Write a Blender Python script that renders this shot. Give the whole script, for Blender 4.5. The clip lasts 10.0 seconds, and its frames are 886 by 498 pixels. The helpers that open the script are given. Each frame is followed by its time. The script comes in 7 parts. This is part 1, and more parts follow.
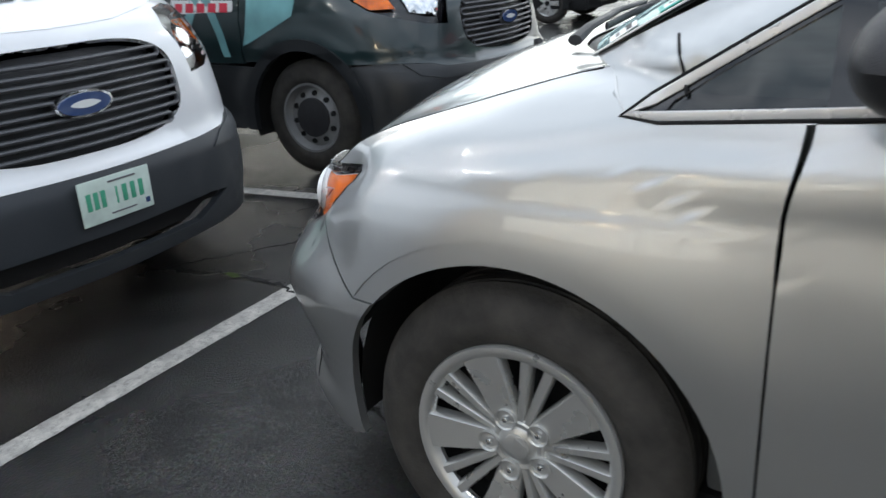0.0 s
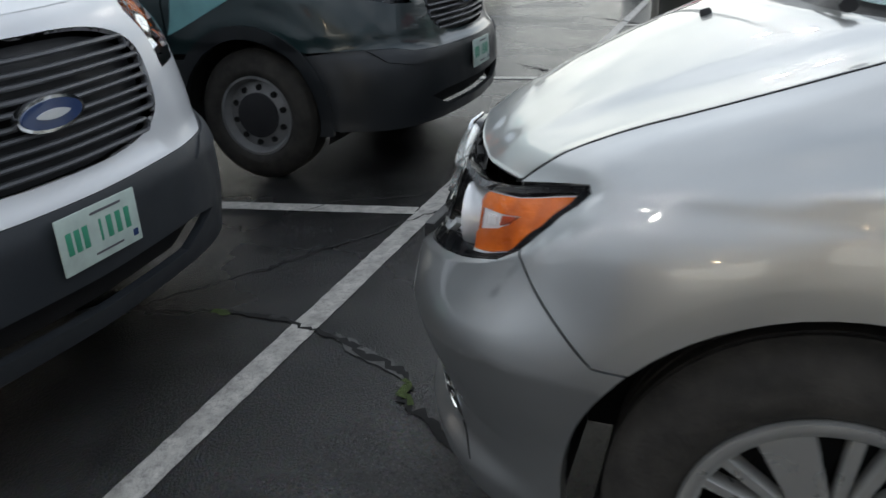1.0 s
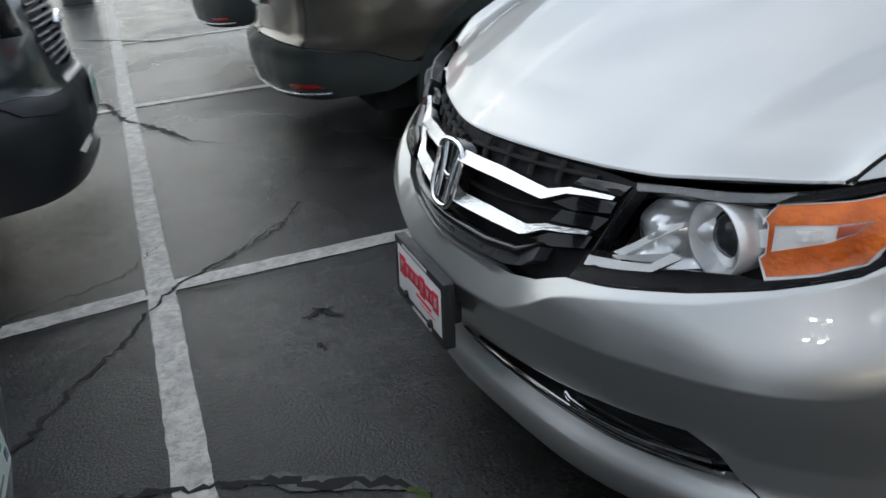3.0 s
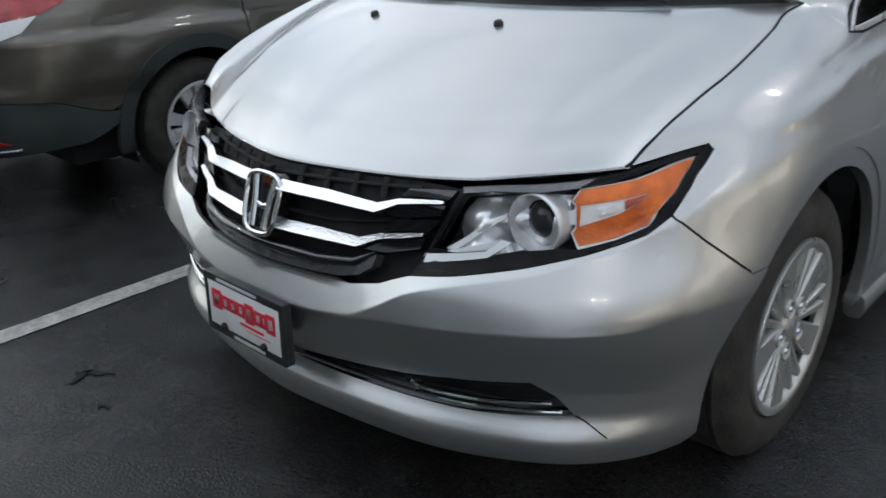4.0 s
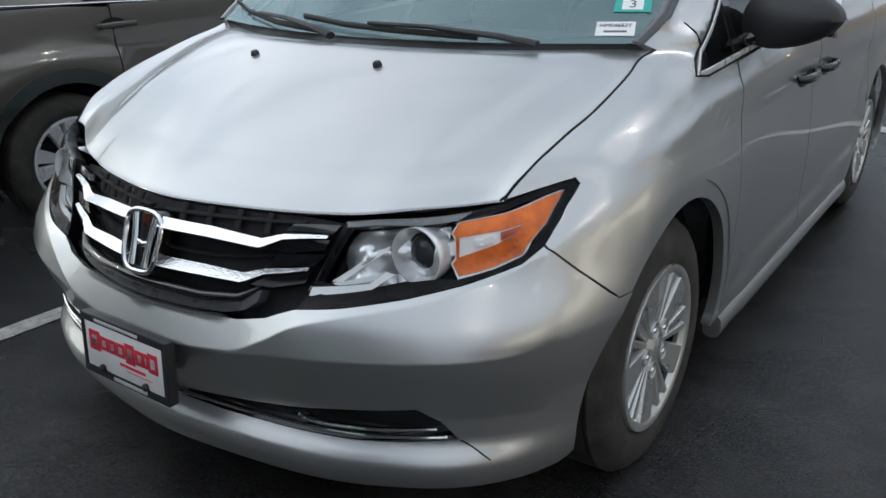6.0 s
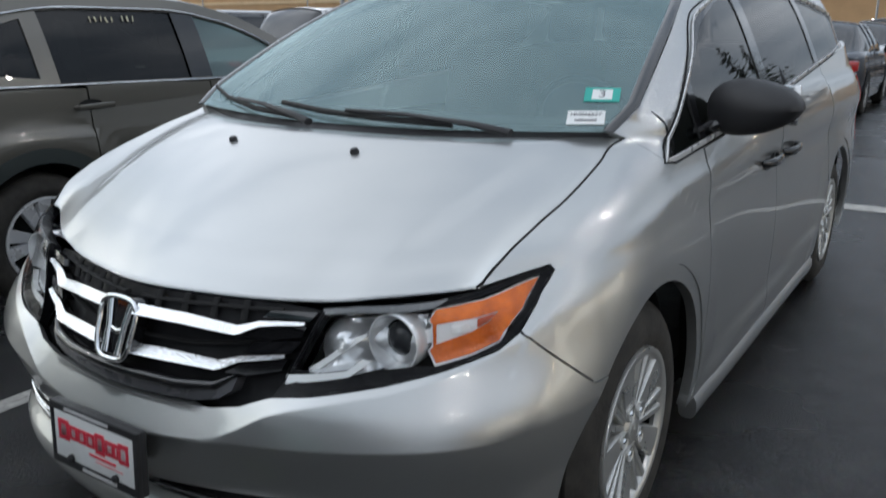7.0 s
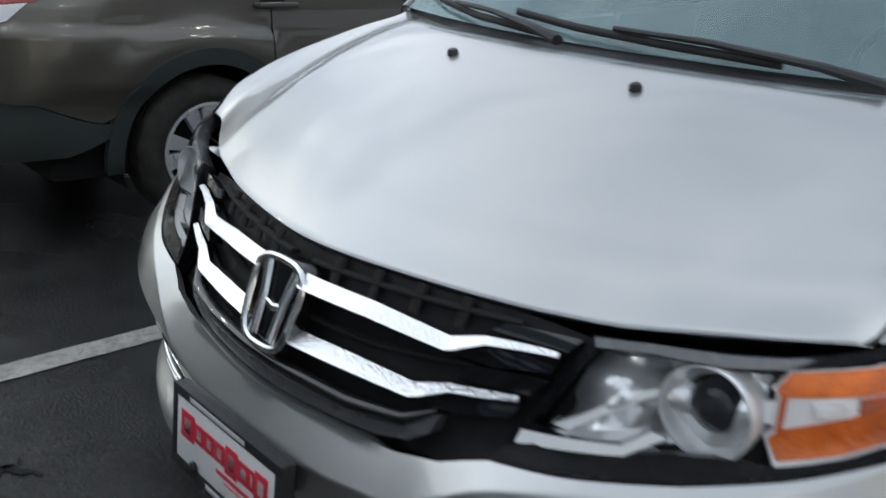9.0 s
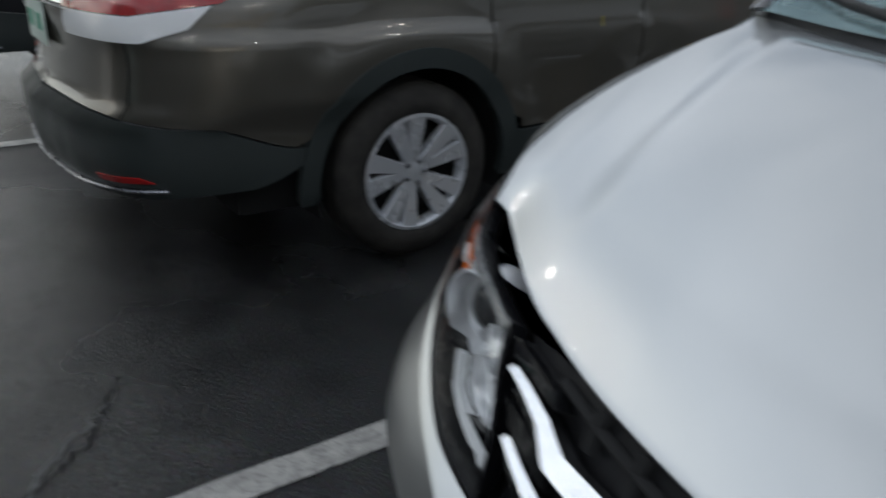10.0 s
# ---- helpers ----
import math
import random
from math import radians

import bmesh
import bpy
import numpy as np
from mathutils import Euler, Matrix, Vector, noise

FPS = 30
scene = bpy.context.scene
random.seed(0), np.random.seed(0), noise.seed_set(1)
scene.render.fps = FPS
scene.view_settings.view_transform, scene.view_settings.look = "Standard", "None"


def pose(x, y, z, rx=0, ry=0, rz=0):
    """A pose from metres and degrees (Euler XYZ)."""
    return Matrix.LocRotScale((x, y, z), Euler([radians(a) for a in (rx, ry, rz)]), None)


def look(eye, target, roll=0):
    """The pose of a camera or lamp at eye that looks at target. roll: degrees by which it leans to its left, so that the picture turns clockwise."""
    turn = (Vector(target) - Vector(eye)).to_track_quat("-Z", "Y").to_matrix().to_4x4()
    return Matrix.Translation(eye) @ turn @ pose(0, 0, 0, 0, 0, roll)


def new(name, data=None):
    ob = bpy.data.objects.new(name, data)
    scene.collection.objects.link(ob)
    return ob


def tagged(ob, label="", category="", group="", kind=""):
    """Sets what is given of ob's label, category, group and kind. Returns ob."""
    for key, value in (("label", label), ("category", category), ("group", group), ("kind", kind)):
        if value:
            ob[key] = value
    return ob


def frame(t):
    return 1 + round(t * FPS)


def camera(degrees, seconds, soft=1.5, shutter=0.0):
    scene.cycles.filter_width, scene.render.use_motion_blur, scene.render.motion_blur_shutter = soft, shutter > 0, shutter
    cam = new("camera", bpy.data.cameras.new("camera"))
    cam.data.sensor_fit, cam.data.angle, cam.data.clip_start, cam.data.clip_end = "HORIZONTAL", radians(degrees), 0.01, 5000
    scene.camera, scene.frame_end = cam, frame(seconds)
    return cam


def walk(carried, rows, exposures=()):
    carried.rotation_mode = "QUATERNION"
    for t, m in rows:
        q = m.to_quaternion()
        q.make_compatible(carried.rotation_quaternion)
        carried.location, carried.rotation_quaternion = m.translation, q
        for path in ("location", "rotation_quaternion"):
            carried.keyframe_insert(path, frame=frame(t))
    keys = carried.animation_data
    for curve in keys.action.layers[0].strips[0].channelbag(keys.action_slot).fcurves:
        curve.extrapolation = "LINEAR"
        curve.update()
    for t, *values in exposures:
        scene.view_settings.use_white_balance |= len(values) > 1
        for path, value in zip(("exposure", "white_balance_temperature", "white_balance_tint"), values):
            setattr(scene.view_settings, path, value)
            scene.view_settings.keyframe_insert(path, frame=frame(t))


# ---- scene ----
cam = camera(57.1, 10.0, shutter=0.35)
PATH = [
    (0, (2.254, 1.578, 1.34), (0.655, 0.602, 0.639), -3.2),
    (0.5, (2.17, 1.19, 1.294), (0.49, 0.382, 0.568), -3.0),
    (1, (2.092, 0.766, 1.302), (0.363, 0.097, 0.551), -3.6),
    (1.5, (2.021, 0.364, 1.297), (0.193, 0.117, 0.524), -2.7),
    (2, (1.877, 0.013, 1.281), (0.019, 0.122, 0.55), -2.9),
    (2.2, (1.813, -0.108, 1.288), (-0.034, 0.115, 0.555), -2.9),
    (3.3, (1.593, -0.687, 1.332), (-0.019, 0.169, 0.513), -4.1),
    (3.5, (1.575, -0.787, 1.339), (0.08, 0.284, 0.552), -2.8),
    (4, (1.595, -0.96, 1.356), (0.306, 0.363, 0.588), -2.4),
    (4.5, (1.62, -1.005, 1.371), (0.446, 0.445, 0.648), -1.7),
    (5, (1.64, -0.998, 1.37), (0.499, 0.497, 0.688), -1.6),
    (6.5, (1.628, -1.009, 1.374), (0.567, 0.54, 0.686), -0.4),
    (7, (1.629, -1.012, 1.405), (0.566, 0.599, 0.881), -0.1),
    (7.5, (1.618, -1.02, 1.433), (0.596, 0.644, 1.003), 1.6),
    (8, (1.57, -0.975, 1.396), (0.546, 0.658, 0.861), 3.5),
    (8.5, (1.35, -0.811, 1.309), (0.119, 0.623, 0.654), 3.0),
    (9, (1.03, -0.629, 1.275), (-0.269, 0.736, 0.607), 5.1),
    (9.3, (0.765, -0.552, 1.301), (-0.524, 0.822, 0.63), 6.2),
    (9.5, (0.601, -0.481, 1.283), (-0.724, 0.836, 0.568), 5.5),
    (9.8, (0.343, -0.4, 1.284), (-1.067, 0.804, 0.534), 4.5),
    (10, (0.175, -0.369, 1.307), (-1.323, 0.698, 0.521), 2.0),
]
walk(cam, [(t, look(eye, target, roll)) for t, eye, target, roll in PATH], exposures=[(0.0, 0.62), (0.5, 0.35), (1.0, -0.08), (1.5, -0.18), (2.2, -0.04), (3.5, 0.12), (4.5, 0.16), (6.5, 0.14), (8.0, 0.02), (9.0, 0.05), (9.5, -0.35), (10.0, -0.3)])

# ---- light: an overcast dusk, lit lot lamps and added glowing panels on the side building ----
world = bpy.data.worlds.new("dusk_sky")
scene.world = world
world.use_nodes = True
wt = world.node_tree
wt.nodes.clear()
w_out = wt.nodes.new("ShaderNodeOutputWorld")
w_bg = wt.nodes.new("ShaderNodeBackground")
w_sky = wt.nodes.new("ShaderNodeTexSky")
w_sky.sky_type, w_sky.sun_disc = "NISHITA", False
w_sky.sun_elevation, w_sky.sun_rotation = radians(9), radians(200)
w_co = wt.nodes.new("ShaderNodeTexCoord")
w_map = wt.nodes.new("ShaderNodeMapping")
w_map.inputs["Scale"].default_value = (1.6, 1.6, 5.0)
w_noise = wt.nodes.new("ShaderNodeTexNoise")
w_noise.inputs["Scale"].default_value, w_noise.inputs["Detail"].default_value, w_noise.inputs["Roughness"].default_value = 1.7, 7.0, 0.55
w_ramp = wt.nodes.new("ShaderNodeValToRGB")
w_ramp.color_ramp.elements[0].position, w_ramp.color_ramp.elements[0].color = 0.38, (0.335, 0.40, 0.495, 1)
w_ramp.color_ramp.elements[1].position, w_ramp.color_ramp.elements[1].color = 0.64, (0.765, 0.825, 0.915, 1)
w_mul = wt.nodes.new("ShaderNodeMixRGB")
w_mul.blend_type, w_mul.inputs["Fac"].default_value = "MIX", 0.93
w_gain = wt.nodes.new("ShaderNodeMixRGB")
w_gain.blend_type, w_gain.inputs["Fac"].default_value, w_gain.inputs["Color2"].default_value = "MULTIPLY", 1.0, (0.10, 0.10, 0.10, 1)
wt.links.new(w_co.outputs["Generated"], w_map.inputs["Vector"])
wt.links.new(w_map.outputs["Vector"], w_noise.inputs["Vector"])
wt.links.new(w_noise.outputs["Fac"], w_ramp.inputs["Fac"])
wt.links.new(w_sky.outputs["Color"], w_gain.inputs["Color1"])
wt.links.new(w_gain.outputs["Color"], w_mul.inputs["Color1"])
wt.links.new(w_ramp.outputs["Color"], w_mul.inputs["Color2"])
w_warm = wt.nodes.new("ShaderNodeMixRGB")
w_warm.blend_type, w_warm.inputs["Color2"].default_value = "MULTIPLY", (1.07, 1.0, 0.84, 1)
wt.links.new(w_mul.outputs["Color"], w_warm.inputs["Color1"])
wt.links.new(w_warm.outputs["Color"], w_bg.inputs["Color"])
wt.links.new(w_bg.outputs["Background"], w_out.inputs["Surface"])
w_bg.inputs["Strength"].default_value = 1.0
w_sep = wt.nodes.new("ShaderNodeSeparateXYZ")
w_up = wt.nodes.new("ShaderNodeMapRange")
w_up.inputs["From Min"].default_value, w_up.inputs["From Max"].default_value = 0.0, 0.9
w_up.inputs["To Min"].default_value, w_up.inputs["To Max"].default_value = 0.95, 1.62
wt.links.new(w_co.outputs["Generated"], w_sep.inputs["Vector"])
wt.links.new(w_sep.outputs["Z"], w_up.inputs["Value"])
w_dot, w_side, w_both = wt.nodes.new("ShaderNodeVectorMath"), wt.nodes.new("ShaderNodeMapRange"), wt.nodes.new("ShaderNodeMath")
w_dot.operation, w_dot.inputs[1].default_value = "DOT_PRODUCT", (-0.90, -0.40, -0.13)
w_side.inputs["From Min"].default_value, w_side.inputs["From Max"].default_value = 0.25, 0.99
w_side.inputs["To Min"].default_value, w_side.inputs["To Max"].default_value = 0.92, 2.25
w_both.operation = "MULTIPLY"
wt.links.new(w_co.outputs["Generated"], w_dot.inputs[0])
wt.links.new(w_dot.outputs["Value"], w_side.inputs["Value"])
wt.links.new(w_up.outputs["Result"], w_both.inputs[0])
wt.links.new(w_side.outputs["Result"], w_both.inputs[1])
wt.links.new(w_both.outputs["Value"], w_bg.inputs["Strength"])
w_glow = wt.nodes.new("ShaderNodeMapRange")
w_glow.inputs["From Min"].default_value, w_glow.inputs["From Max"].default_value = 0.55, 0.95
wt.links.new(w_dot.outputs["Value"], w_glow.inputs["Value"])
wt.links.new(w_glow.outputs["Result"], w_warm.inputs["Fac"])

# weak broad fill added from the sky's brighter side; no sun is out
sky_fill = new("sky_fill", bpy.data.lights.new("sky_fill", "SUN"))
sky_fill.data.energy, sky_fill.data.angle, sky_fill.data.color = 0.22, radians(100), (1.0, 0.95, 0.88)
sky_fill.matrix_world = look((-14, -4, 11), (0, 0, 0))


# ---- materials ----
def shader(name, color, rough=0.5, metal=0.0, coat=0.0, spec=0.5, bump=0.0, scale=60.0, vary=0.0, vary_scale=3.0, rough_vary=0.0, emit=None, power=0.0, coat_rough=0.03):
    m = bpy.data.materials.new(name)
    m.use_nodes = True
    nt = m.node_tree
    b = nt.nodes["Principled BSDF"]
    b.inputs["Base Color"].default_value = (*color, 1)
    b.inputs["Roughness"].default_value, b.inputs["Metallic"].default_value = rough, metal
    b.inputs["Coat Weight"].default_value, b.inputs["Coat Roughness"].default_value = coat, coat_rough
    b.inputs["Specular IOR Level"].default_value = spec
    if emit:
        b.inputs["Emission Color"].default_value, b.inputs["Emission Strength"].default_value = (*emit, 1), power
    co = nt.nodes.new("ShaderNodeTexCoord")
    if vary or rough_vary:
        n = nt.nodes.new("ShaderNodeTexNoise")
        n.inputs["Scale"].default_value, n.inputs["Detail"].default_value = vary_scale, 8.0
        nt.links.new(co.outputs["Object"], n.inputs["Vector"])
        if vary:
            r = nt.nodes.new("ShaderNodeValToRGB")
            r.color_ramp.elements[0].position, r.color_ramp.elements[1].position = 0.32, 0.68
            r.color_ramp.elements[0].color = (*[c * (1 - vary) for c in color], 1)
            r.color_ramp.elements[1].color = (*[min(1, c * (1 + vary)) for c in color], 1)
            nt.links.new(n.outputs["Fac"], r.inputs["Fac"])
            nt.links.new(r.outputs["Color"], b.inputs["Base Color"])
        if rough_vary:
            mr = nt.nodes.new("ShaderNodeMapRange")
            mr.inputs["From Min"].default_value, mr.inputs["From Max"].default_value = 0.35, 0.65
            mr.inputs["To Min"].default_value, mr.inputs["To Max"].default_value = max(0.02, rough - rough_vary), rough + rough_vary
            nt.links.new(n.outputs["Fac"], mr.inputs["Value"])
            nt.links.new(mr.outputs["Result"], b.inputs["Roughness"])
    if bump:
        n2 = nt.nodes.new("ShaderNodeTexNoise")
        n2.inputs["Scale"].default_value, n2.inputs["Detail"].default_value = scale, 5.0
        bp = nt.nodes.new("ShaderNodeBump")
        bp.inputs["Strength"].default_value, bp.inputs["Distance"].default_value = bump, 0.004
        nt.links.new(co.outputs["Object"], n2.inputs["Vector"])
        nt.links.new(n2.outputs["Fac"], bp.inputs["Height"])
        nt.links.new(bp.outputs["Normal"], b.inputs["Normal"])
    return m


def car_paint(name, color, metal=0.75, rough=0.32, droplets=0.28):
    """Metallic base under a clear coat, with fine flake, a film of dirt and scattered rain drops."""
    m = shader(name, color, rough=rough, metal=metal, coat=1.0, spec=0.5)
    nt = m.node_tree
    b = nt.nodes["Principled BSDF"]
    co = nt.nodes.new("ShaderNodeTexCoord")
    film = nt.nodes.new("ShaderNodeTexNoise")
    film.inputs["Scale"].default_value, film.inputs["Detail"].default_value = 2.2, 9.0
    mr = nt.nodes.new("ShaderNodeMapRange")
    mr.inputs["From Min"].default_value, mr.inputs["From Max"].default_value = 0.4, 0.75
    mr.inputs["To Min"].default_value, mr.inputs["To Max"].default_value = 0.01, 0.045
    flake = nt.nodes.new("ShaderNodeTexVoronoi")
    flake.inputs["Scale"].default_value = 900.0
    bp = nt.nodes.new("ShaderNodeBump")
    bp.inputs["Strength"].default_value, bp.inputs["Distance"].default_value = 0.06, 0.001
    drop = nt.nodes.new("ShaderNodeTexVoronoi")
    drop.inputs["Scale"].default_value = 95.0
    lt = nt.nodes.new("ShaderNodeMapRange")
    lt.inputs["From Min"].default_value, lt.inputs["From Max"].default_value = 0.05, 0.19
    lt.inputs["To Min"].default_value, lt.inputs["To Max"].default_value = 1.0, 0.0
    few = nt.nodes.new("ShaderNodeTexNoise")
    few.inputs["Scale"].default_value = 7.0
    gate = nt.nodes.new("ShaderNodeMapRange")
    gate.inputs["From Min"].default_value, gate.inputs["From Max"].default_value = 0.56, 0.66
    mul = nt.nodes.new("ShaderNodeMath")
    mul.operation = "MULTIPLY"
    bp2 = nt.nodes.new("ShaderNodeBump")
    bp2.inputs["Strength"].default_value, bp2.inputs["Distance"].default_value = droplets, 0.0012
    for n in (film, flake, drop, few):
        nt.links.new(co.outputs["Object"], n.inputs["Vector"])
    nt.links.new(film.outputs["Fac"], mr.inputs["Value"])
    nt.links.new(mr.outputs["Result"], b.inputs["Coat Roughness"])
    nt.links.new(flake.outputs["Distance"], bp.inputs["Height"])
    nt.links.new(bp.outputs["Normal"], b.inputs["Normal"])
    nt.links.new(drop.outputs["Distance"], lt.inputs["Value"])
    nt.links.new(few.outputs["Fac"], gate.inputs["Value"])
    nt.links.new(lt.outputs["Result"], mul.inputs[0])
    nt.links.new(gate.outputs["Result"], mul.inputs[1])
    nt.links.new(mul.outputs["Value"], bp2.inputs["Height"])
    nt.links.new(bp2.outputs["Normal"], b.inputs["Coat Normal"])
    return m


def pane(name, tint, gloss_rough=0.0, ior=1.5, drops=0.0, film=0.0, sheen=(0.9, 0.9, 0.9)):
    """A thin sheet of glass: what lies behind it through a tint, and a mirror image by Fresnel."""
    m = bpy.data.materials.new(name)
    m.use_nodes = True
    nt = m.node_tree
    nt.nodes.clear()
    out = nt.nodes.new("ShaderNodeOutputMaterial")
    mix = nt.nodes.new("ShaderNodeMixShader")
    tr = nt.nodes.new("ShaderNodeBsdfTransparent")
    gl = nt.nodes.new("ShaderNodeBsdfGlossy")
    fr = nt.nodes.new("ShaderNodeFresnel")
    tr.inputs["Color"].default_value = (*tint, 1)
    gl.inputs["Roughness"].default_value = gloss_rough
    gl.inputs["Color"].default_value = (*sheen, 1)
    fr.inputs["IOR"].default_value = ior
    nt.links.new(fr.outputs["Fac"], mix.inputs["Fac"])
    nt.links.new(tr.outputs["BSDF"], mix.inputs[1])
    nt.links.new(gl.outputs["BSDF"], mix.inputs[2])
    # flat teal diffuse for wet haze, with some sky reflection put into its colour
    if film:
        haze, df = nt.nodes.new("ShaderNodeMixShader"), nt.nodes.new("ShaderNodeBsdfDiffuse")
        df.inputs["Color"].default_value = (0.42, 0.60, 0.62, 1)
        haze.inputs["Fac"].default_value = film
        nt.links.new(mix.outputs["Shader"], haze.inputs[1])
        nt.links.new(df.outputs["BSDF"], haze.inputs[2])
        nt.links.new(haze.outputs["Shader"], out.inputs["Surface"])
    else:
        nt.links.new(mix.outputs["Shader"], out.inputs["Surface"])
    if drops:
        co = nt.nodes.new("ShaderNodeTexCoord")
        v = nt.nodes.new("ShaderNodeTexVoronoi")
        v.inputs["Scale"].default_value = 60.0
        lt = nt.nodes.new("ShaderNodeMapRange")
        lt.inputs["From Min"].default_value, lt.inputs["From Max"].default_value = 0.08, 0.22
        lt.inputs["To Min"].default_value, lt.inputs["To Max"].default_value = 1.0, 0.0
        bp = nt.nodes.new("ShaderNodeBump")
        bp.inputs["Strength"].default_value, bp.inputs["Distance"].default_value = drops, 0.002
        nt.links.new(co.outputs["Object"], v.inputs["Vector"])
        nt.links.new(v.outputs["Distance"], lt.inputs["Value"])
        nt.links.new(lt.outputs["Result"], bp.inputs["Height"])
        nt.links.new(bp.outputs["Normal"], gl.inputs["Normal"])
    return m


SILVER = car_paint("silver_paint", (0.50, 0.51, 0.505), metal=0.88, rough=0.35)
GREY_PAINT = car_paint("grey_brown_paint", (0.128, 0.119, 0.101), metal=0.65, rough=0.33, droplets=0.4)
WHITE_PAINT = shader("white_paint", (0.72, 0.73, 0.74), rough=0.3, coat=0.7, vary=0.06, vary_scale=2.0, coat_rough=0.08)
GREEN_PAINT = shader("dark_green_paint", (0.008, 0.022, 0.024), rough=0.3, coat=0.9, vary=0.35, vary_scale=1.5, coat_rough=0.06)
TEAL_WRAP = shader("teal_wrap_film", (0.16, 0.36, 0.37), rough=0.35, coat=0.4, vary=0.25, vary_scale=4.0)
BLACK_GLOSS = shader("black_gloss_plastic", (0.008, 0.008, 0.009), rough=0.12, coat=0.6, rough_vary=0.08, vary_scale=6.0)
BLACK_MATT = shader("black_textured_plastic", (0.018, 0.018, 0.02), rough=0.55, bump=0.25, scale=400.0, rough_vary=0.12, vary_scale=8.0)
BUMPER_GREY = shader("dark_grey_bumper_plastic", (0.028, 0.032, 0.037), rough=0.42, bump=0.15, scale=350.0, rough_vary=0.12, vary_scale=5.0)
# near-black for black parts, and for shade put into gaps and cavities
DARK = shader("cavity_shade_black", (0.006, 0.006, 0.006), rough=0.9)
CHROME = shader("chrome", (0.82, 0.83, 0.84), rough=0.07, metal=1.0, rough_vary=0.04, vary_scale=30.0)
SATIN = shader("dark_satin_chrome", (0.30, 0.30, 0.32), rough=0.3, metal=1.0, rough_vary=0.1, vary_scale=20.0)
TYRE = shader("tyre_rubber", (0.030, 0.027, 0.023), rough=0.8, bump=0.6, scale=90.0, vary=0.45, vary_scale=14.0)
COVER = shader("silver_wheel_cover", (0.52, 0.52, 0.50), rough=0.33, metal=0.7, coat=0.4, rough_vary=0.08, vary_scale=9.0)
STEEL_RIM = shader("dull_steel_rim", (0.30, 0.30, 0.30), rough=0.5, metal=0.6, vary=0.2, vary_scale=8.0)
GLASS = pane("windscreen_glass", (0.66, 0.78, 0.76), ior=1.75, drops=0.3, film=0.24, sheen=(0.74, 0.90, 0.92))
SIDE_GLASS = pane("side_window_glass", (0.22, 0.28, 0.265), ior=1.75)
DEW_GLASS = pane("rain_beaded_glass", (0.30, 0.40, 0.385), ior=1.7, drops=0.5, film=0.20)
DARK_GLASS = pane("privacy_glass", (0.05, 0.06, 0.06), ior=1.5, drops=0.1)
LENS = pane("clear_lamp_lens", (0.97, 0.975, 0.975), ior=1.13)
LAMP_BLACK = shader("lamp_black_plastic", (0.005, 0.005, 0.006), rough=0.25, spec=0.12, rough_vary=0.1, vary_scale=20.0)
AMBER = shader("amber_reflector", (0.88, 0.145, 0.006), rough=0.25, coat=0.25, bump=0.8, scale=70.0, vary=0.45, vary_scale=16.0)
RED_LENS = shader("red_lamp_lens", (0.35, 0.012, 0.012), rough=0.15, coat=0.9, vary=0.2, vary_scale=20.0)
LAMP_WHITE = shader("frosted_lamp_glass", (0.86, 0.87, 0.87), rough=0.15, coat=0.6, bump=0.3, scale=60.0)
INTERIOR = shader("grey_cabin_plastic", (0.10, 0.105, 0.105), rough=0.7, vary=0.2, vary_scale=10.0)
SEAT_CLOTH = shader("grey_seat_cloth", (0.13, 0.125, 0.12), rough=0.95, bump=0.4, scale=300.0, vary=0.15, vary_scale=6.0)
PLATE_WHITE = shader("plate_white", (0.72, 0.73, 0.72), rough=0.4, vary=0.05, vary_scale=20.0)
PLATE_GREEN = shader("plate_green_white", (0.56, 0.66, 0.60), rough=0.4, vary=0.12, vary_scale=14.0)
RED_INK = shader("red_print", (0.62, 0.03, 0.06), rough=0.5)
GREEN_INK = shader("green_print", (0.06, 0.33, 0.20), rough=0.5)
GREY_INK = shader("grey_print", (0.12, 0.12, 0.13), rough=0.5)
BLUE_OVAL = shader("blue_enamel", (0.03, 0.06, 0.16), rough=0.2, coat=0.8)
STICKER_GREEN = shader("green_sticker", (0.02, 0.36, 0.30), rough=0.5)


# ---- mesh tools ----
def link(name, bm, material, parent=None, label="", smooth=True):
    me = bpy.data.meshes.new(name)
    bm.to_mesh(me)
    bm.free()
    for mat in (material if isinstance(material, (list, tuple)) else (material,)):
        me.materials.append(mat)
    if smooth:
        for p in me.polygons:
            p.use_smooth = True
        me.set_sharp_from_angle(angle=radians(38))
    ob = new(name, me)
    if parent is not None:
        ob.parent = parent
    if label:
        ob["label"] = label
    return ob


def part(name, bm, material, parent, label="", smooth=True):
    return link(name, bm, material, parent, label, smooth)


def add_box(bm, lo, hi, bevel=0.0, m=None):
    """A box between two corners, its edges rounded."""
    r = bmesh.ops.create_cube(bm, size=1.0)
    vs = r["verts"]
    for v in vs:
        v.co = Vector([lo[i] + (v.co[i] + 0.5) * (hi[i] - lo[i]) for i in range(3)])
    if bevel:
        es = list({e for v in vs for e in v.link_edges})
        r = bmesh.ops.bevel(bm, geom=es, offset=bevel, segments=2, profile=0.6, affect="EDGES")
        vs = list({v for f in r["faces"] for v in f.verts} | {v for v in vs if v.is_valid})
    if m is not None:
        for v in vs:
            v.co = m @ v.co
    return bm


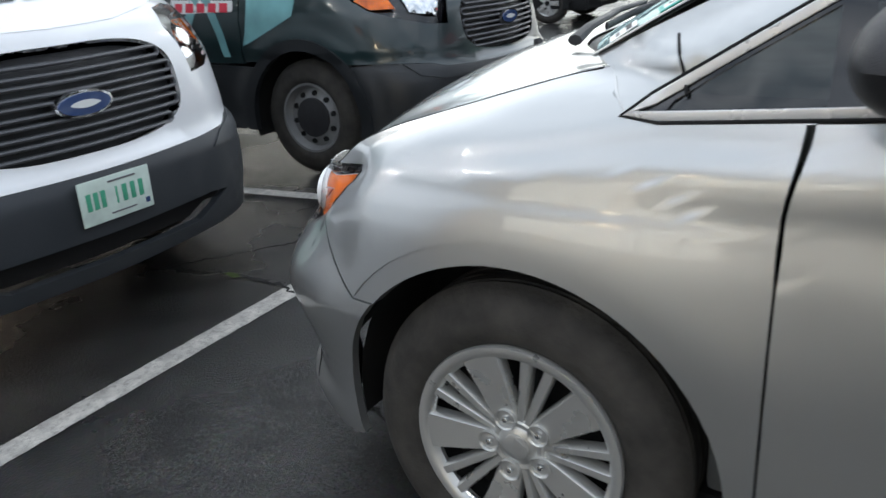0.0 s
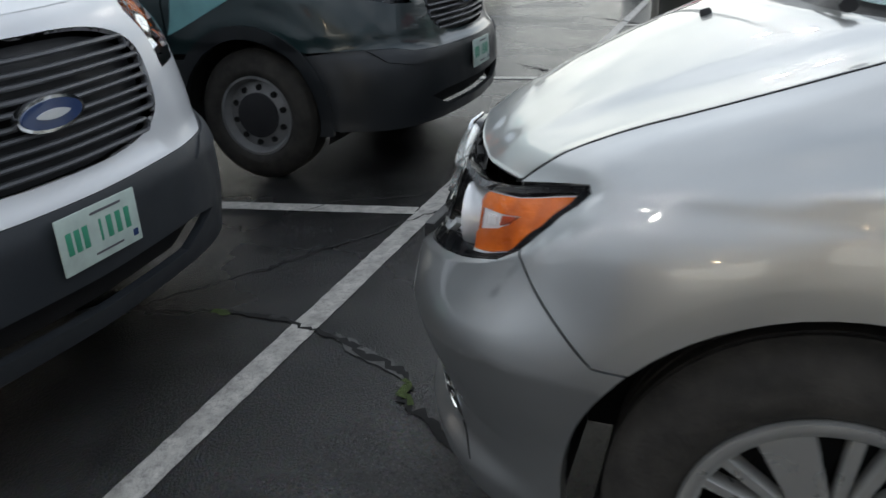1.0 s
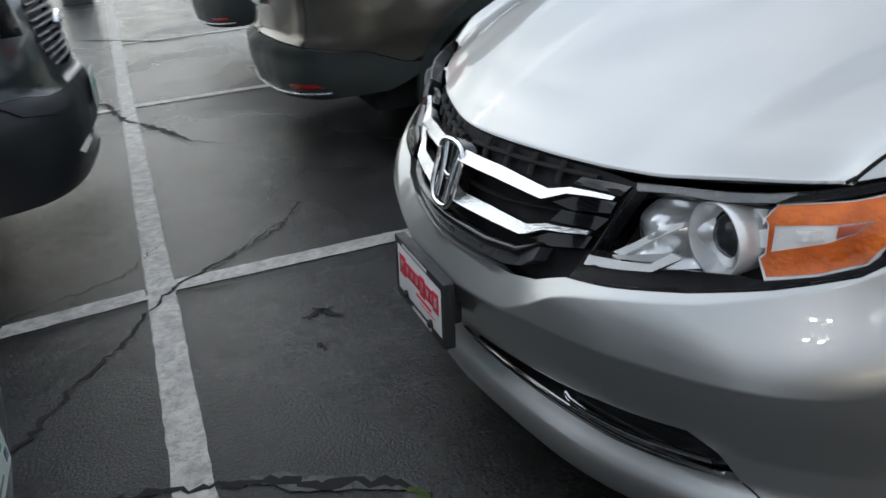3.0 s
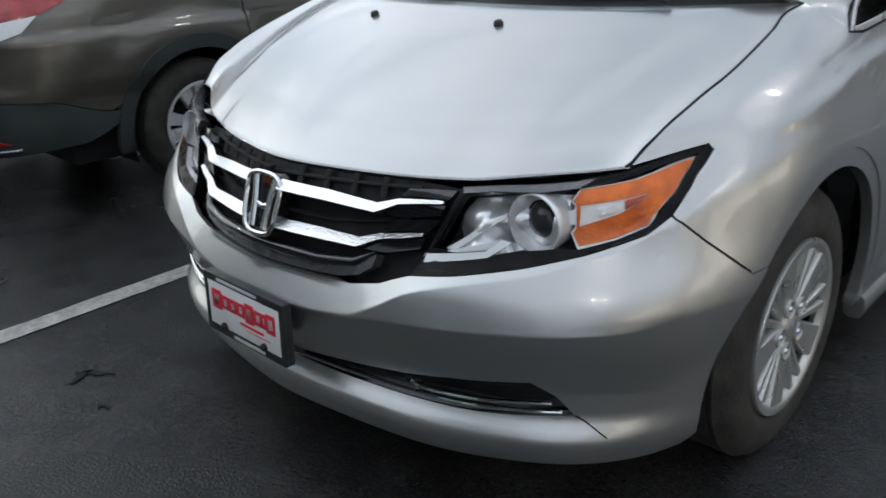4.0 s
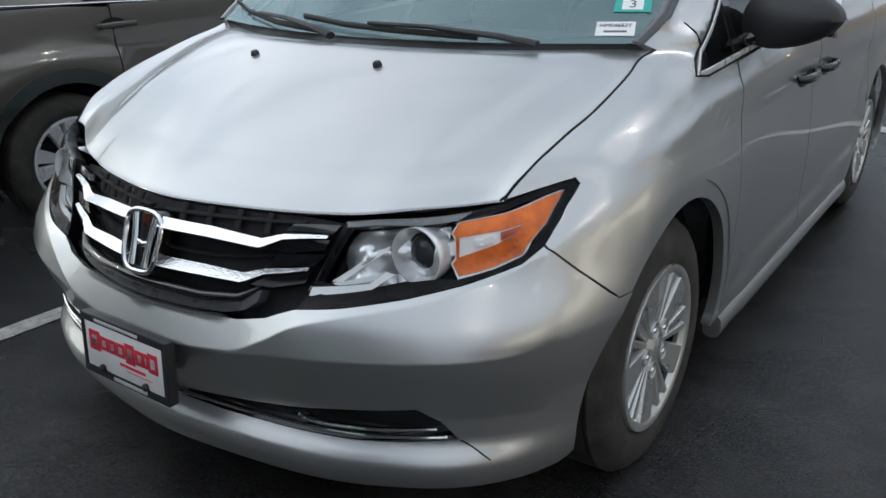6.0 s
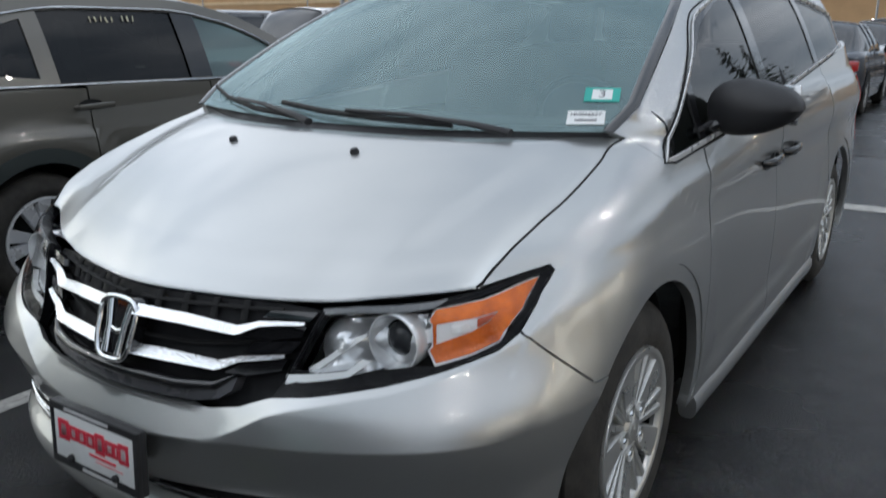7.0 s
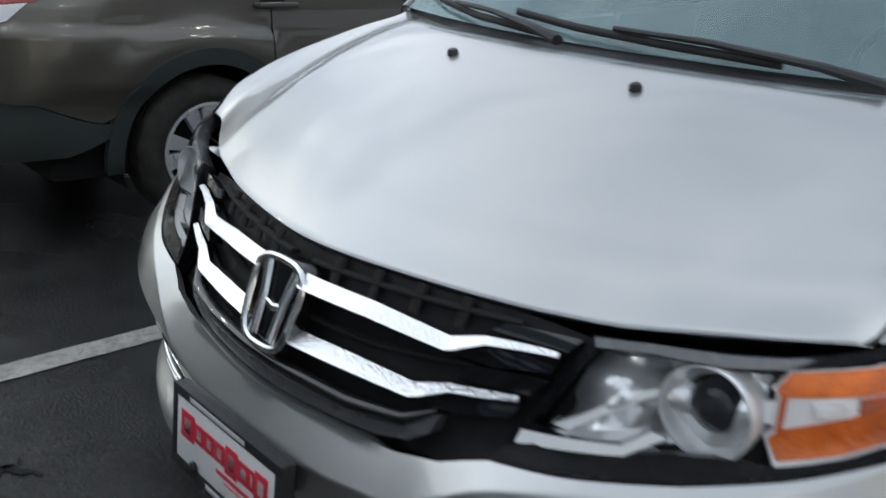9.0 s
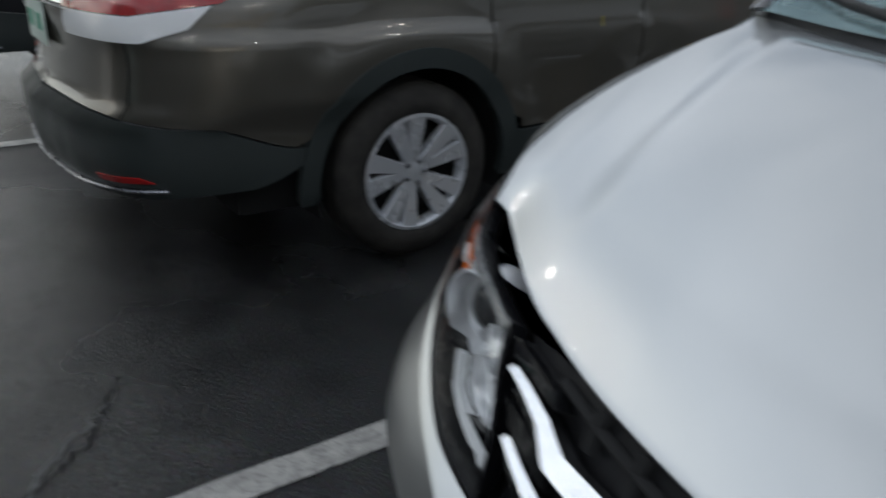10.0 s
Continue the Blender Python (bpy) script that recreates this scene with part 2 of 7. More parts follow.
def add_lathe(bm, profile, seg=48, m=None, axis="X"):
    """Turns (radius, along) pairs round an axis."""
    rings = []
    for r, h in profile:
        ring = []
        for i in range(seg):
            t = 2 * math.pi * i / seg
            c, s = r * math.cos(t), r * math.sin(t)
            p = Vector((h, c, s)) if axis == "X" else Vector((c, s, h)) if axis == "Z" else Vector((c, h, s))
            ring.append(bm.verts.new(m @ p if m is not None else p))
        rings.append(ring)
    for a, b in zip(rings[:-1], rings[1:]):
        for i in range(seg):
            j = (i + 1) % seg
            bm.faces.new((a[i], a[j], b[j], b[i]))
    for ring, (r, _) in ((rings[0], profile[0]), (rings[-1], profile[-1])):
        if r > 1e-4 and r < 0.02:
            bm.faces.new(ring)
    return bm


def add_sweep(bm, path, sizes, up=(0, 0, 1), seg=10, closed=False, power=1.0):
    """A rounded bar along a path; sizes: one (across, along up) half-size or one per point."""
    pts = [Vector(p) for p in path]
    if not isinstance(sizes, list):
        sizes = [sizes] * len(pts)
    rings, n = [], len(pts)
    for i, p in enumerate(pts):
        d = (pts[(i + 1) % n] - pts[i - 1]) if closed else pts[min(i + 1, n - 1)] - pts[max(i - 1, 0)]
        d.normalize()
        side = d.cross(Vector(up)).normalized()
        top = side.cross(d).normalized()
        a, b = sizes[i]
        ring = []
        for k in range(seg):
            t = 2 * math.pi * k / seg
            c, s = math.cos(t), math.sin(t)
            c, s = math.copysign(abs(c) ** power, c), math.copysign(abs(s) ** power, s)
            ring.append(bm.verts.new(p + side * (a * c) + top * (b * s)))
        rings.append(ring)
    pairs = list(zip(rings[:-1], rings[1:])) + ([(rings[-1], rings[0])] if closed else [])
    for r0, r1 in pairs:
        for k in range(seg):
            j = (k + 1) % seg
            bm.faces.new((r0[k], r0[j], r1[j], r1[k]))
    if not closed:
        bm.faces.new(rings[0][::-1])
        bm.faces.new(rings[-1])
    return bm


def add_prism(bm, outline, direction, m=None):
    """An outline of 3D points pushed along a direction into a solid."""
    d = Vector(direction)
    a = [bm.verts.new(Vector(p)) for p in outline]
    b = [bm.verts.new(Vector(p) + d) for p in outline]
    n = len(a)
    bm.faces.new(a)
    bm.faces.new(b[::-1])
    for i in range(n):
        bm.faces.new((a[i], b[i], b[(i + 1) % n], a[(i + 1) % n]))
    if m is not None:
        for v in a + b:
            v.co = m @ v.co
    return bm


def done(bm):
    bmesh.ops.recalc_face_normals(bm, faces=bm.faces[:])
    return bm


def surface_normal(surf, a, z, e=0.004):
    pa, pb = Vector(surf(a + e, z)), Vector(surf(a - e, z))
    pc, pd = Vector(surf(a, z + e)), Vector(surf(a, z - e))
    n = (pa - pb).cross(pc - pd)
    return n.normalized() if n.length > 1e-12 else Vector((0, 0, 1))


def inside(pts, ring):
    x, y = pts[:, 0], pts[:, 1]
    res = np.zeros(len(pts), bool)
    r = np.array(ring)
    for (x0, y0), (x1, y1) in zip(r, np.roll(r, -1, 0)):
        hit = (y0 > y) != (y1 > y)
        with np.errstate(divide="ignore", invalid="ignore"):
            res ^= hit & (x < (x1 - x0) * (y - y0) / (y1 - y0) + x0)
    return res


def densify(ring, step):
    out = []
    for (x0, y0), (x1, y1) in zip(ring, ring[1:] + ring[:1]):
        n = max(1, int(math.ceil(math.hypot(x1 - x0, y1 - y0) / step)))
        out += [(x0 + (x1 - x0) * k / n, y0 + (y1 - y0) * k / n) for k in range(n)]
    return out


def shrink(ring, d):
    """The ring moved inwards by d."""
    r = np.array(ring)
    area = 0.5 * np.sum(r[:, 0] * np.roll(r[:, 1], -1) - np.roll(r[:, 0], -1) * r[:, 1])
    s = 1.0 if area > 0 else -1.0
    e = np.roll(r, -1, 0) - r
    e /= np.linalg.norm(e, axis=1, keepdims=True) + 1e-12
    nrm = np.stack([-e[:, 1], e[:, 0]], 1) * s
    b = nrm + np.roll(nrm, 1, 0)
    b /= np.maximum((b * nrm).sum(1, keepdims=True), 0.35)
    return [tuple(p) for p in r + b * d]


def skin(name, surf, loop, material, parent, holes=(), step=0.03, off=0.0, thick=0.012, label="", gap=0.0, bulge=None, lines=()):
    """A panel cut from a surface: the area inside loop and outside the holes, given in the surface's own two measures."""
    from mathutils import geometry
    if gap:
        loop = shrink(loop, gap)
    rings = [densify(list(r), step) for r in (loop, *holes)]
    pts, edges = [], []
    for r in rings:
        k = len(pts)
        pts += r
        edges += [(k + i, k + (i + 1) % len(r)) for i in range(len(r))]
    n_ring = len(pts)
    for line in lines:
        run = [p for p in densify(list(line), step)[: -max(1, int(math.ceil(math.hypot(line[-1][0] - line[0][0], line[-1][1] - line[0][1]) / step)))]]
        ok = inside(np.array(run), rings[0])
        for r in rings[1:]:
            ok &= ~inside(np.array(run), r)
        dist = [np.min(np.sum((np.array(pts[:n_ring]) - p) ** 2, 1)) for p in run]
        run = [p for p, o, d in zip(run, ok, dist) if o and d > 1e-5]
        k = len(pts)
        pts += run
        edges += [(k + i, k + i + 1) for i in range(len(run) - 1) if math.hypot(run[i][0] - run[i + 1][0], run[i][1] - run[i + 1][1]) < 1.5 * step]
    edge_pts = np.array(pts)
    lo, hi = edge_pts.min(0), edge_pts.max(0)
    rows = []
    for j, v in enumerate(np.arange(lo[1] + step * 0.5, hi[1], step * 0.866)):
        for u in np.arange(lo[0] + (0.5 * step if j % 2 else 0.0), hi[0], step):
            rows.append((u, v))
    if rows:
        g = np.array(rows)
        ok = inside(g, rings[0])
        for r in rings[1:]:
            ok &= ~inside(g, r)
        g = g[ok]
        if len(g):
            near = np.array([np.min(np.sum((edge_pts - p) ** 2, 1)) for p in g])
            pts += [tuple(p) for p in g[near > (0.45 * step) ** 2]]
    co, _, tris, *_ = geometry.delaunay_2d_cdt([Vector(p) for p in pts], edges, [], 0, 1e-7)
    co = np.array([tuple(c) for c in co])
    tri = np.array([t for t in tris if len(t) == 3])
    mid = co[tri].mean(1)
    ok = inside(mid, rings[0])
    for r in rings[1:]:
        ok &= ~inside(mid, r)
    tri = tri[ok]
    verts, normals = [], []
    for a, z in co:
        n = surface_normal(surf, a, z, 0.0015 if lines else 0.004)
        verts.append(Vector(surf(a, z)) + n * (off + (bulge(a, z) if bulge else 0.0)))
        normals.append(n)
    faces = []
    count = {}
    for t in tri:
        i, j, k = (int(v) for v in t)
        f = (verts[j] - verts[i]).cross(verts[k] - verts[i])
        if f.dot(normals[i]) < 0:
            j, k = k, j
        faces.append((i, j, k))
        for e in ((i, j), (j, k), (k, i)):
            key = tuple(sorted(e))
            count[key] = None if key in count else e
    if thick:
        rim = {}
        for e in [e for e in count.values() if e]:
            ids = []
            d = (verts[e[1]] - verts[e[0]])
            for v in e:
                face_n = d.cross(normals[v])
                face_n.normalize()
                verts.append(verts[v].copy())
                normals.append(face_n)
                verts.append(verts[v] - normals[v] * thick)
                normals.append(face_n)
                ids += [len(verts) - 2, len(verts) - 1]
            faces.append((ids[0], ids[1], ids[3], ids[2]))
    me = bpy.data.meshes.new(name)
    me.from_pydata([tuple(v) for v in verts], [], faces)
    me.materials.append(material)
    for p in me.polygons:
        p.use_smooth = True
    if not bulge:
        me.normals_split_custom_set_from_vertices([tuple(n) for n in normals])
    ob = new(name, me)
    ob.parent = parent
    if label:
        ob["label"] = label
    return ob


def sheet(name, surf, us, vs, material, parent, label="", thick=0.0):
    """A grid over a surface of two measures, with smooth normals."""
    verts, normals, faces = [], [], []
    for u in us:
        for v in vs:
            verts.append(tuple(surf(u, v)))
            normals.append(tuple(surface_normal(surf, u, v, 0.003)))
    n = len(vs)
    for i in range(len(us) - 1):
        for j in range(n - 1):
            faces.append((i * n + j, (i + 1) * n + j, (i + 1) * n + j + 1, i * n + j + 1))
    if thick:
        base = len(verts)
        verts += [tuple(Vector(v) - Vector(k) * thick) for v, k in zip(verts, normals)]
        normals += [tuple(-Vector(k)) for k in normals]
        faces += [tuple(base + q for q in reversed(f)) for f in faces]
        ring = [j for j in range(n)] + [i * n + n - 1 for i in range(1, len(us))] + [(len(us) - 1) * n + j for j in range(n - 2, -1, -1)] + [i * n for i in range(len(us) - 2, 0, -1)]
        for a, b in zip(ring, ring[1:] + ring[:1]):
            faces.append((a, b, base + b, base + a))
    me = bpy.data.meshes.new(name)
    me.from_pydata(verts, [], faces)
    me.materials.append(material)
    for p in me.polygons:
        p.use_smooth = True
    me.normals_split_custom_set_from_vertices(normals)
    ob = new(name, me)
    ob.parent = parent
    if label:
        ob["label"] = label
    return ob


def thing(name, label, category, at=(0, 0, 0), turn=0.0, group=""):
    e = new(name)
    e.empty_display_size = 0.2
    e.matrix_basis = pose(*at, 0, 0, turn)
    return tagged(e, label, category, group)


def mirrored(ring):
    return [(-a, z) for a, z in ring]



# ---- the lot ----
def wet_asphalt():
    m = bpy.data.materials.new("wet_asphalt")
    m.use_nodes = True
    nt = m.node_tree
    b = nt.nodes["Principled BSDF"]
    co = nt.nodes.new("ShaderNodeTexCoord")
    big, mid, fine = (nt.nodes.new("ShaderNodeTexNoise") for _ in range(3))
    for n, s, d in ((big, 0.55, 6.0), (mid, 4.0, 8.0), (fine, 120.0, 6.0)):
        n.inputs["Scale"].default_value, n.inputs["Detail"].default_value = s, d
        nt.links.new(co.outputs["Object"], n.inputs["Vector"])
    stone = nt.nodes.new("ShaderNodeTexVoronoi")
    stone.inputs["Scale"].default_value = 120.0
    nt.links.new(co.outputs["Object"], stone.inputs["Vector"])
    ramp = nt.nodes.new("ShaderNodeValToRGB")
    ramp.color_ramp.elements[0].position, ramp.color_ramp.elements[0].color = 0.3, (0.0085, 0.0087, 0.0090, 1)
    ramp.color_ramp.elements[1].position, ramp.color_ramp.elements[1].color = 0.75, (0.043, 0.0425, 0.041, 1)
    nt.links.new(mid.outputs["Fac"], ramp.inputs["Fac"])
    mix = nt.nodes.new("ShaderNodeMixRGB")
    mix.blend_type, mix.inputs["Fac"].default_value = "MULTIPLY", 0.5
    nt.links.new(ramp.outputs["Color"], mix.inputs["Color1"])
    nt.links.new(stone.outputs["Color"], mix.inputs["Color2"])
    speck, lit, grit = nt.nodes.new("ShaderNodeTexVoronoi"), nt.nodes.new("ShaderNodeMapRange"), nt.nodes.new("ShaderNodeMixRGB")
    speck.inputs["Scale"].default_value = 85.0
    lit.inputs["From Min"].default_value, lit.inputs["From Max"].default_value = 0.10, 0.16
    lit.inputs["To Min"].default_value, lit.inputs["To Max"].default_value = 0.7, 0.0
    grit.inputs["Color2"].default_value = (0.13, 0.128, 0.12, 1)
    nt.links.new(co.outputs["Object"], speck.inputs["Vector"])
    nt.links.new(speck.outputs["Distance"], lit.inputs["Value"])
    nt.links.new(lit.outputs["Result"], grit.inputs["Fac"])
    nt.links.new(mix.outputs["Color"], grit.inputs["Color1"])
    # near-black spots put the shade of small pits into the base colour
    pit, hole, worn = nt.nodes.new("ShaderNodeTexVoronoi"), nt.nodes.new("ShaderNodeMapRange"), nt.nodes.new("ShaderNodeMixRGB")
    pit.inputs["Scale"].default_value = 52.0
    hole.inputs["From Min"].default_value, hole.inputs["From Max"].default_value = 0.14, 0.24
    hole.inputs["To Min"].default_value, hole.inputs["To Max"].default_value = 0.9, 0.0
    worn.inputs["Color2"].default_value = (0.002, 0.002, 0.002, 1)
    nt.links.new(co.outputs["Object"], pit.inputs["Vector"])
    nt.links.new(pit.outputs["Distance"], hole.inputs["Value"])
    nt.links.new(hole.outputs["Result"], worn.inputs["Fac"])
    nt.links.new(grit.outputs["Color"], worn.inputs["Color1"])
    nt.links.new(worn.outputs["Color"], b.inputs["Base Color"])
    wet = nt.nodes.new("ShaderNodeMapRange")
    wet.inputs["From Min"].default_value, wet.inputs["From Max"].default_value = 0.38, 0.62
    wet.inputs["To Min"].default_value, wet.inputs["To Max"].default_value = 0.10, 0.36
    nt.links.new(big.outputs["Fac"], wet.inputs["Value"])
    nt.links.new(wet.outputs["Result"], b.inputs["Roughness"])
    b.inputs["IOR"].default_value = 1.42
    add = nt.nodes.new("ShaderNodeMath")
    add.operation = "SUBTRACT"
    fine.inputs["Roughness"].default_value = 0.8
    nt.links.new(fine.outputs["Fac"], add.inputs[0])
    relief = nt.nodes.new("ShaderNodeMath")
    relief.operation, relief.inputs[1].default_value = "MULTIPLY", 0.7
    nt.links.new(stone.outputs["Distance"], relief.inputs[0])
    nt.links.new(relief.outputs["Value"], add.inputs[1])
    bp = nt.nodes.new("ShaderNodeBump")
    bp.inputs["Strength"].default_value, bp.inputs["Distance"].default_value = 0.55, 0.005
    nt.links.new(add.outputs["Value"], bp.inputs["Height"])
    nt.links.new(bp.outputs["Normal"], b.inputs["Normal"])
    return m


ASPHALT = wet_asphalt()
LINE_PAINT = shader("worn_line_paint", (0.40, 0.385, 0.355), rough=0.45, bump=0.7, scale=140.0, vary=0.3, vary_scale=14.0)
lp = LINE_PAINT.node_tree
lp_b = lp.nodes["Principled BSDF"]
lp_co, lp_n, lp_r, lp_m = (lp.nodes.new("ShaderNode" + k) for k in ("TexCoord", "TexNoise", "ValToRGB", "MixRGB"))
lp_n.inputs["Scale"].default_value, lp_n.inputs["Detail"].default_value, lp_n.inputs["Roughness"].default_value = 34.0, 12.0, 0.78
lp_r.color_ramp.elements[0].position, lp_r.color_ramp.elements[1].position = 0.33, 0.52
lp_m.inputs["Color1"].default_value = (0.15, 0.146, 0.136, 1)
lp.links.new(lp_co.outputs["Object"], lp_n.inputs["Vector"])
lp.links.new(lp_n.outputs["Fac"], lp_r.inputs["Fac"])
lp.links.new(lp_r.outputs["Color"], lp_m.inputs["Fac"])
lp.links.new(lp_b.inputs["Base Color"].links[0].from_socket, lp_m.inputs["Color2"])
lp.links.new(lp_m.outputs["Color"], lp_b.inputs["Base Color"])
CRACK = shader("crack_black", (0.006, 0.006, 0.006), rough=0.9)
SEALER = shader("grey_crack_edge", (0.062, 0.062, 0.059), rough=0.6, bump=0.4, scale=90.0, vary=0.35, vary_scale=30.0)
MOSS = shader("moss", (0.05, 0.075, 0.015), rough=0.9, bump=0.8, scale=150.0, vary=0.4, vary_scale=60.0)

bm = bmesh.new()
bmesh.ops.create_grid(bm, x_segments=8, y_segments=8, size=900)
ground = tagged(link("ground", bm, ASPHALT), "dark wet asphalt of the car lot", "ground", kind="structure")


def stripe(x0, y0, x1, y1, width=0.102, z=0.004, seed=0):
    """A painted stripe with slightly ragged edges."""
    rng = random.Random(seed)
    a, b = Vector((x0, y0, 0)), Vector((x1, y1, 0))
    n = max(2, int((b - a).length / 0.05))
    side = (b - a).normalized().cross(Vector((0, 0, 1))) * width / 2
    bm = bmesh.new()
    left, right = [], []
    for i in range(n + 1):
        p = a.lerp(b, i / n)
        l, r = p + side * (1 + rng.uniform(-0.05, 0.05)), p - side * (1 + rng.uniform(-0.05, 0.05))
        left.append(bm.verts.new(l + Vector((0, 0, z))))
        right.append(bm.verts.new(r + Vector((0, 0, z))))
    for i in range(n):
        bm.faces.new((left[i], right[i], right[i + 1], left[i + 1]))
    ob = link("parking_line", bm, LINE_PAINT)
    return tagged(ob, "worn white parking line painted on asphalt", "parking line", "parking lines", "structure")


stripe(4.2, -0.618, -1.3, -0.630, seed=1)
stripe(-1.3, -0.630, -13.5, -0.735, seed=2)
stripe(-1.365, -0.585, -1.372, 5.0, seed=3, z=0.0045)
stripe(-1.335, -0.685, -0.98, -4.2, seed=4, z=0.0045)
stripe(-4.72, -0.62, -4.78, 5.0, seed=5, z=0.0045)
stripe(-4.70, -0.73, -4.62, -6.0, seed=6, z=0.0045)
stripe(-8.0, -0.72, -8.05, 5.0, seed=7, z=0.0045)
stripe(0.45, 6.18, 8.0, 6.26, width=0.24, seed=9)


def crack(knots, width, seed, material=None, name="asphalt_crack", z=0.0052, ragged=0.6):
    """A wandering crack: a thin dark strip through a few knots."""
    rng = random.Random(seed)
    pts = []
    for (x0, y0), (x1, y1) in zip(knots[:-1], knots[1:]):
        n = max(2, int(math.hypot(x1 - x0, y1 - y0) / 0.022))
        for k in range(n):
            t = k / n
            w = 0.014
            pts.append(Vector((x0 + (x1 - x0) * t + rng.uniform(-w, w), y0 + (y1 - y0) * t + rng.uniform(-w, w), z)))
    bm = bmesh.new()
    rows = []
    for i, p in enumerate(pts):
        d = (pts[min(i + 1, len(pts) - 1)] - pts[max(i - 1, 0)]).normalized()
        s = d.cross(Vector((0, 0, 1)))
        taper = min(1.0, 4.0 * min(i + 1, len(pts) - i) / len(pts))
        w = width * rng.uniform(1 - ragged, 1 + ragged) * taper / 2
        rows.append((bm.verts.new(p + s * w), bm.verts.new(p - s * w * rng.uniform(0.6, 1.4))))
    for (a, b), (c, d) in zip(rows[:-1], rows[1:]):
        bm.faces.new((a, b, d, c))
    return tagged(link(name, bm, material or CRACK, smooth=False), "ragged crack in the wet asphalt", "crack", "cracks", "structure")


crack([(-2.2, 0.24), (-2.0, 0.05), (-1.71, -0.12), (-1.55, -0.32), (-1.374, -0.55), (-1.24, -0.65), (-0.99, -0.76), (-0.78, -0.92), (-0.59, -1.015), (-0.40, -1.14), (0.1, -1.5)], 0.013, 1)
crack([(-0.10, -1.3), (-0.14, -1.04), (-0.162, -0.90), (-0.15, -0.74), (-0.113, -0.64), (-0.085, -0.49), (0.0, -0.352), (0.05, -0.24), (0.108, -0.155), (0.23, -0.11), (0.32, 0.005), (0.405, 0.10), (0.6, 0.35)], 0.024, 2)
crack([(-0.085, -0.49), (0.0, -0.352), (0.05, -0.24), (0.108, -0.155), (0.22, -0.11)], 0.042, 3, SEALER, z=0.0046, ragged=0.25)
crack([(-1.33, -0.60), (-1.54, -0.33), (-1.95, 0.03)], 0.018, 13, SEALER, z=0.0047, ragged=0.25)
crack([(-5.5, -1.39), (-5.11, -0.97), (-4.89, -0.80), (-4.31, -0.70), (-3.86, -0.46), (-3.48, -0.33), (-3.19, -0.10)], 0.03, 4)
crack([(-8.9, -1.27), (-8.4, -0.74), (-7.83, -0.25), (-7.73, 0.41)], 0.035, 5)
crack([(-0.92, -0.15), (-0.87, -0.12), (-0.83, -0.10), (-0.79, -0.04)], 0.016, 6)
crack([(-0.86, -0.20), (-0.87, -0.12), (-0.90, -0.05)], 0.014, 11)
crack([(-0.66, -0.18), (-0.63, -0.17), (-0.59, -0.18)], 0.014, 12)
crack([(-1.30, -0.56), (-1.24, -0.40), (-1.28, -0.32)], 0.008, 7)
crack([(2.1, 9.0), (0.4, 9.3), (-1.2, 9.1)], 0.035, 8)
crack([(0.13, -0.145), (0.20, -0.115), (0.27, -0.06)], 0.028, 9, MOSS, "moss", 0.0075)
crack([(-0.145, -1.03), (-0.15, -0.98), (-0.16, -0.93)], 0.035, 10, MOSS, "moss", 0.0075)
for i, (x, y) in enumerate(((-1.6, -1.9), (-1.9, -0.55), (-3.4, -0.9))):
    crack([(x, y), (x + 0.35, y - 0.22), (x + 0.5, y - 0.6), (x + 0.9, y - 0.8)], 0.007, 30 + i)

# ---- body shapes ----
def curve(xs, ys):
    """A smooth monotone curve through a few knots."""
    xs, ys = np.array(xs, float), np.array(ys, float)
    d = np.diff(ys) / np.diff(xs)
    m = np.r_[d[0], [0.0 if a * b <= 0 else 2 * a * b / (a + b) for a, b in zip(d[:-1], d[1:])], d[-1]]

    def at(v):
        v = min(max(v, xs[0]), xs[-1])
        i = min(int(np.searchsorted(xs, v, "right")) - 1, len(xs) - 2)
        h = xs[i + 1] - xs[i]
        t = (v - xs[i]) / h
        return float((1 + 2 * t) * (1 - t) ** 2 * ys[i] + t * (1 - t) ** 2 * h * m[i] + t * t * (3 - 2 * t) * ys[i + 1] + t * t * (t - 1) * h * m[i + 1])
    return at


def soft(t):
    t = min(max(t, 0.0), 1.0)
    return t * t * (3 - 2 * t)


HUB_Y, REAR_Y, HUB_Z, ARCH = 0.938, 3.938, 0.347, 0.425
half_width = curve((0.14, 0.20, 0.30, 0.45, 0.62, 0.80, 0.88, 0.90, 0.95, 1.0, 1.05, 1.10, 1.18), (0.92, 0.955, 0.975, 0.988, 0.993, 0.984, 0.974, 0.970, 0.964, 0.952, 0.936, 0.917, 0.888))
nose = curve((0.14, 0.18, 0.23, 0.28, 0.33, 0.38, 0.45, 0.505, 0.55, 0.60, 0.70, 0.80, 0.85, 0.88, 0.90, 0.927, 0.971, 1.007, 1.05, 1.078, 1.113, 1.14, 1.18), (0.11, 0.04, -0.015, -0.030, -0.032, -0.034, -0.036, -0.036, -0.036, -0.036, -0.012, 0.012, 0.040, 0.075, 0.102, 0.14, 0.213, 0.2885, 0.411, 0.492, 0.612, 0.635, 0.69))
vee = curve((0.2, 0.35, 0.5, 0.62, 0.75, 0.85, 1.0), (0.15, 0.15, 0.16, 0.20, 0.26, 0.28, 0.30))
turn_in = curve((0.2, 0.35, 0.6, 0.8, 0.9, 1.18), (0.75, 0.75, 0.62, 0.57, 0.60, 0.60))
ledge = curve((0.0, 0.10, 0.30, 0.38, 0.46, 0.55, 0.69, 0.77, 0.83, 0.88, 0.93), (0.512, 0.516, 0.535, 0.570, 0.617, 0.645, 0.677, 0.705, 0.733, 0.772, 0.83))
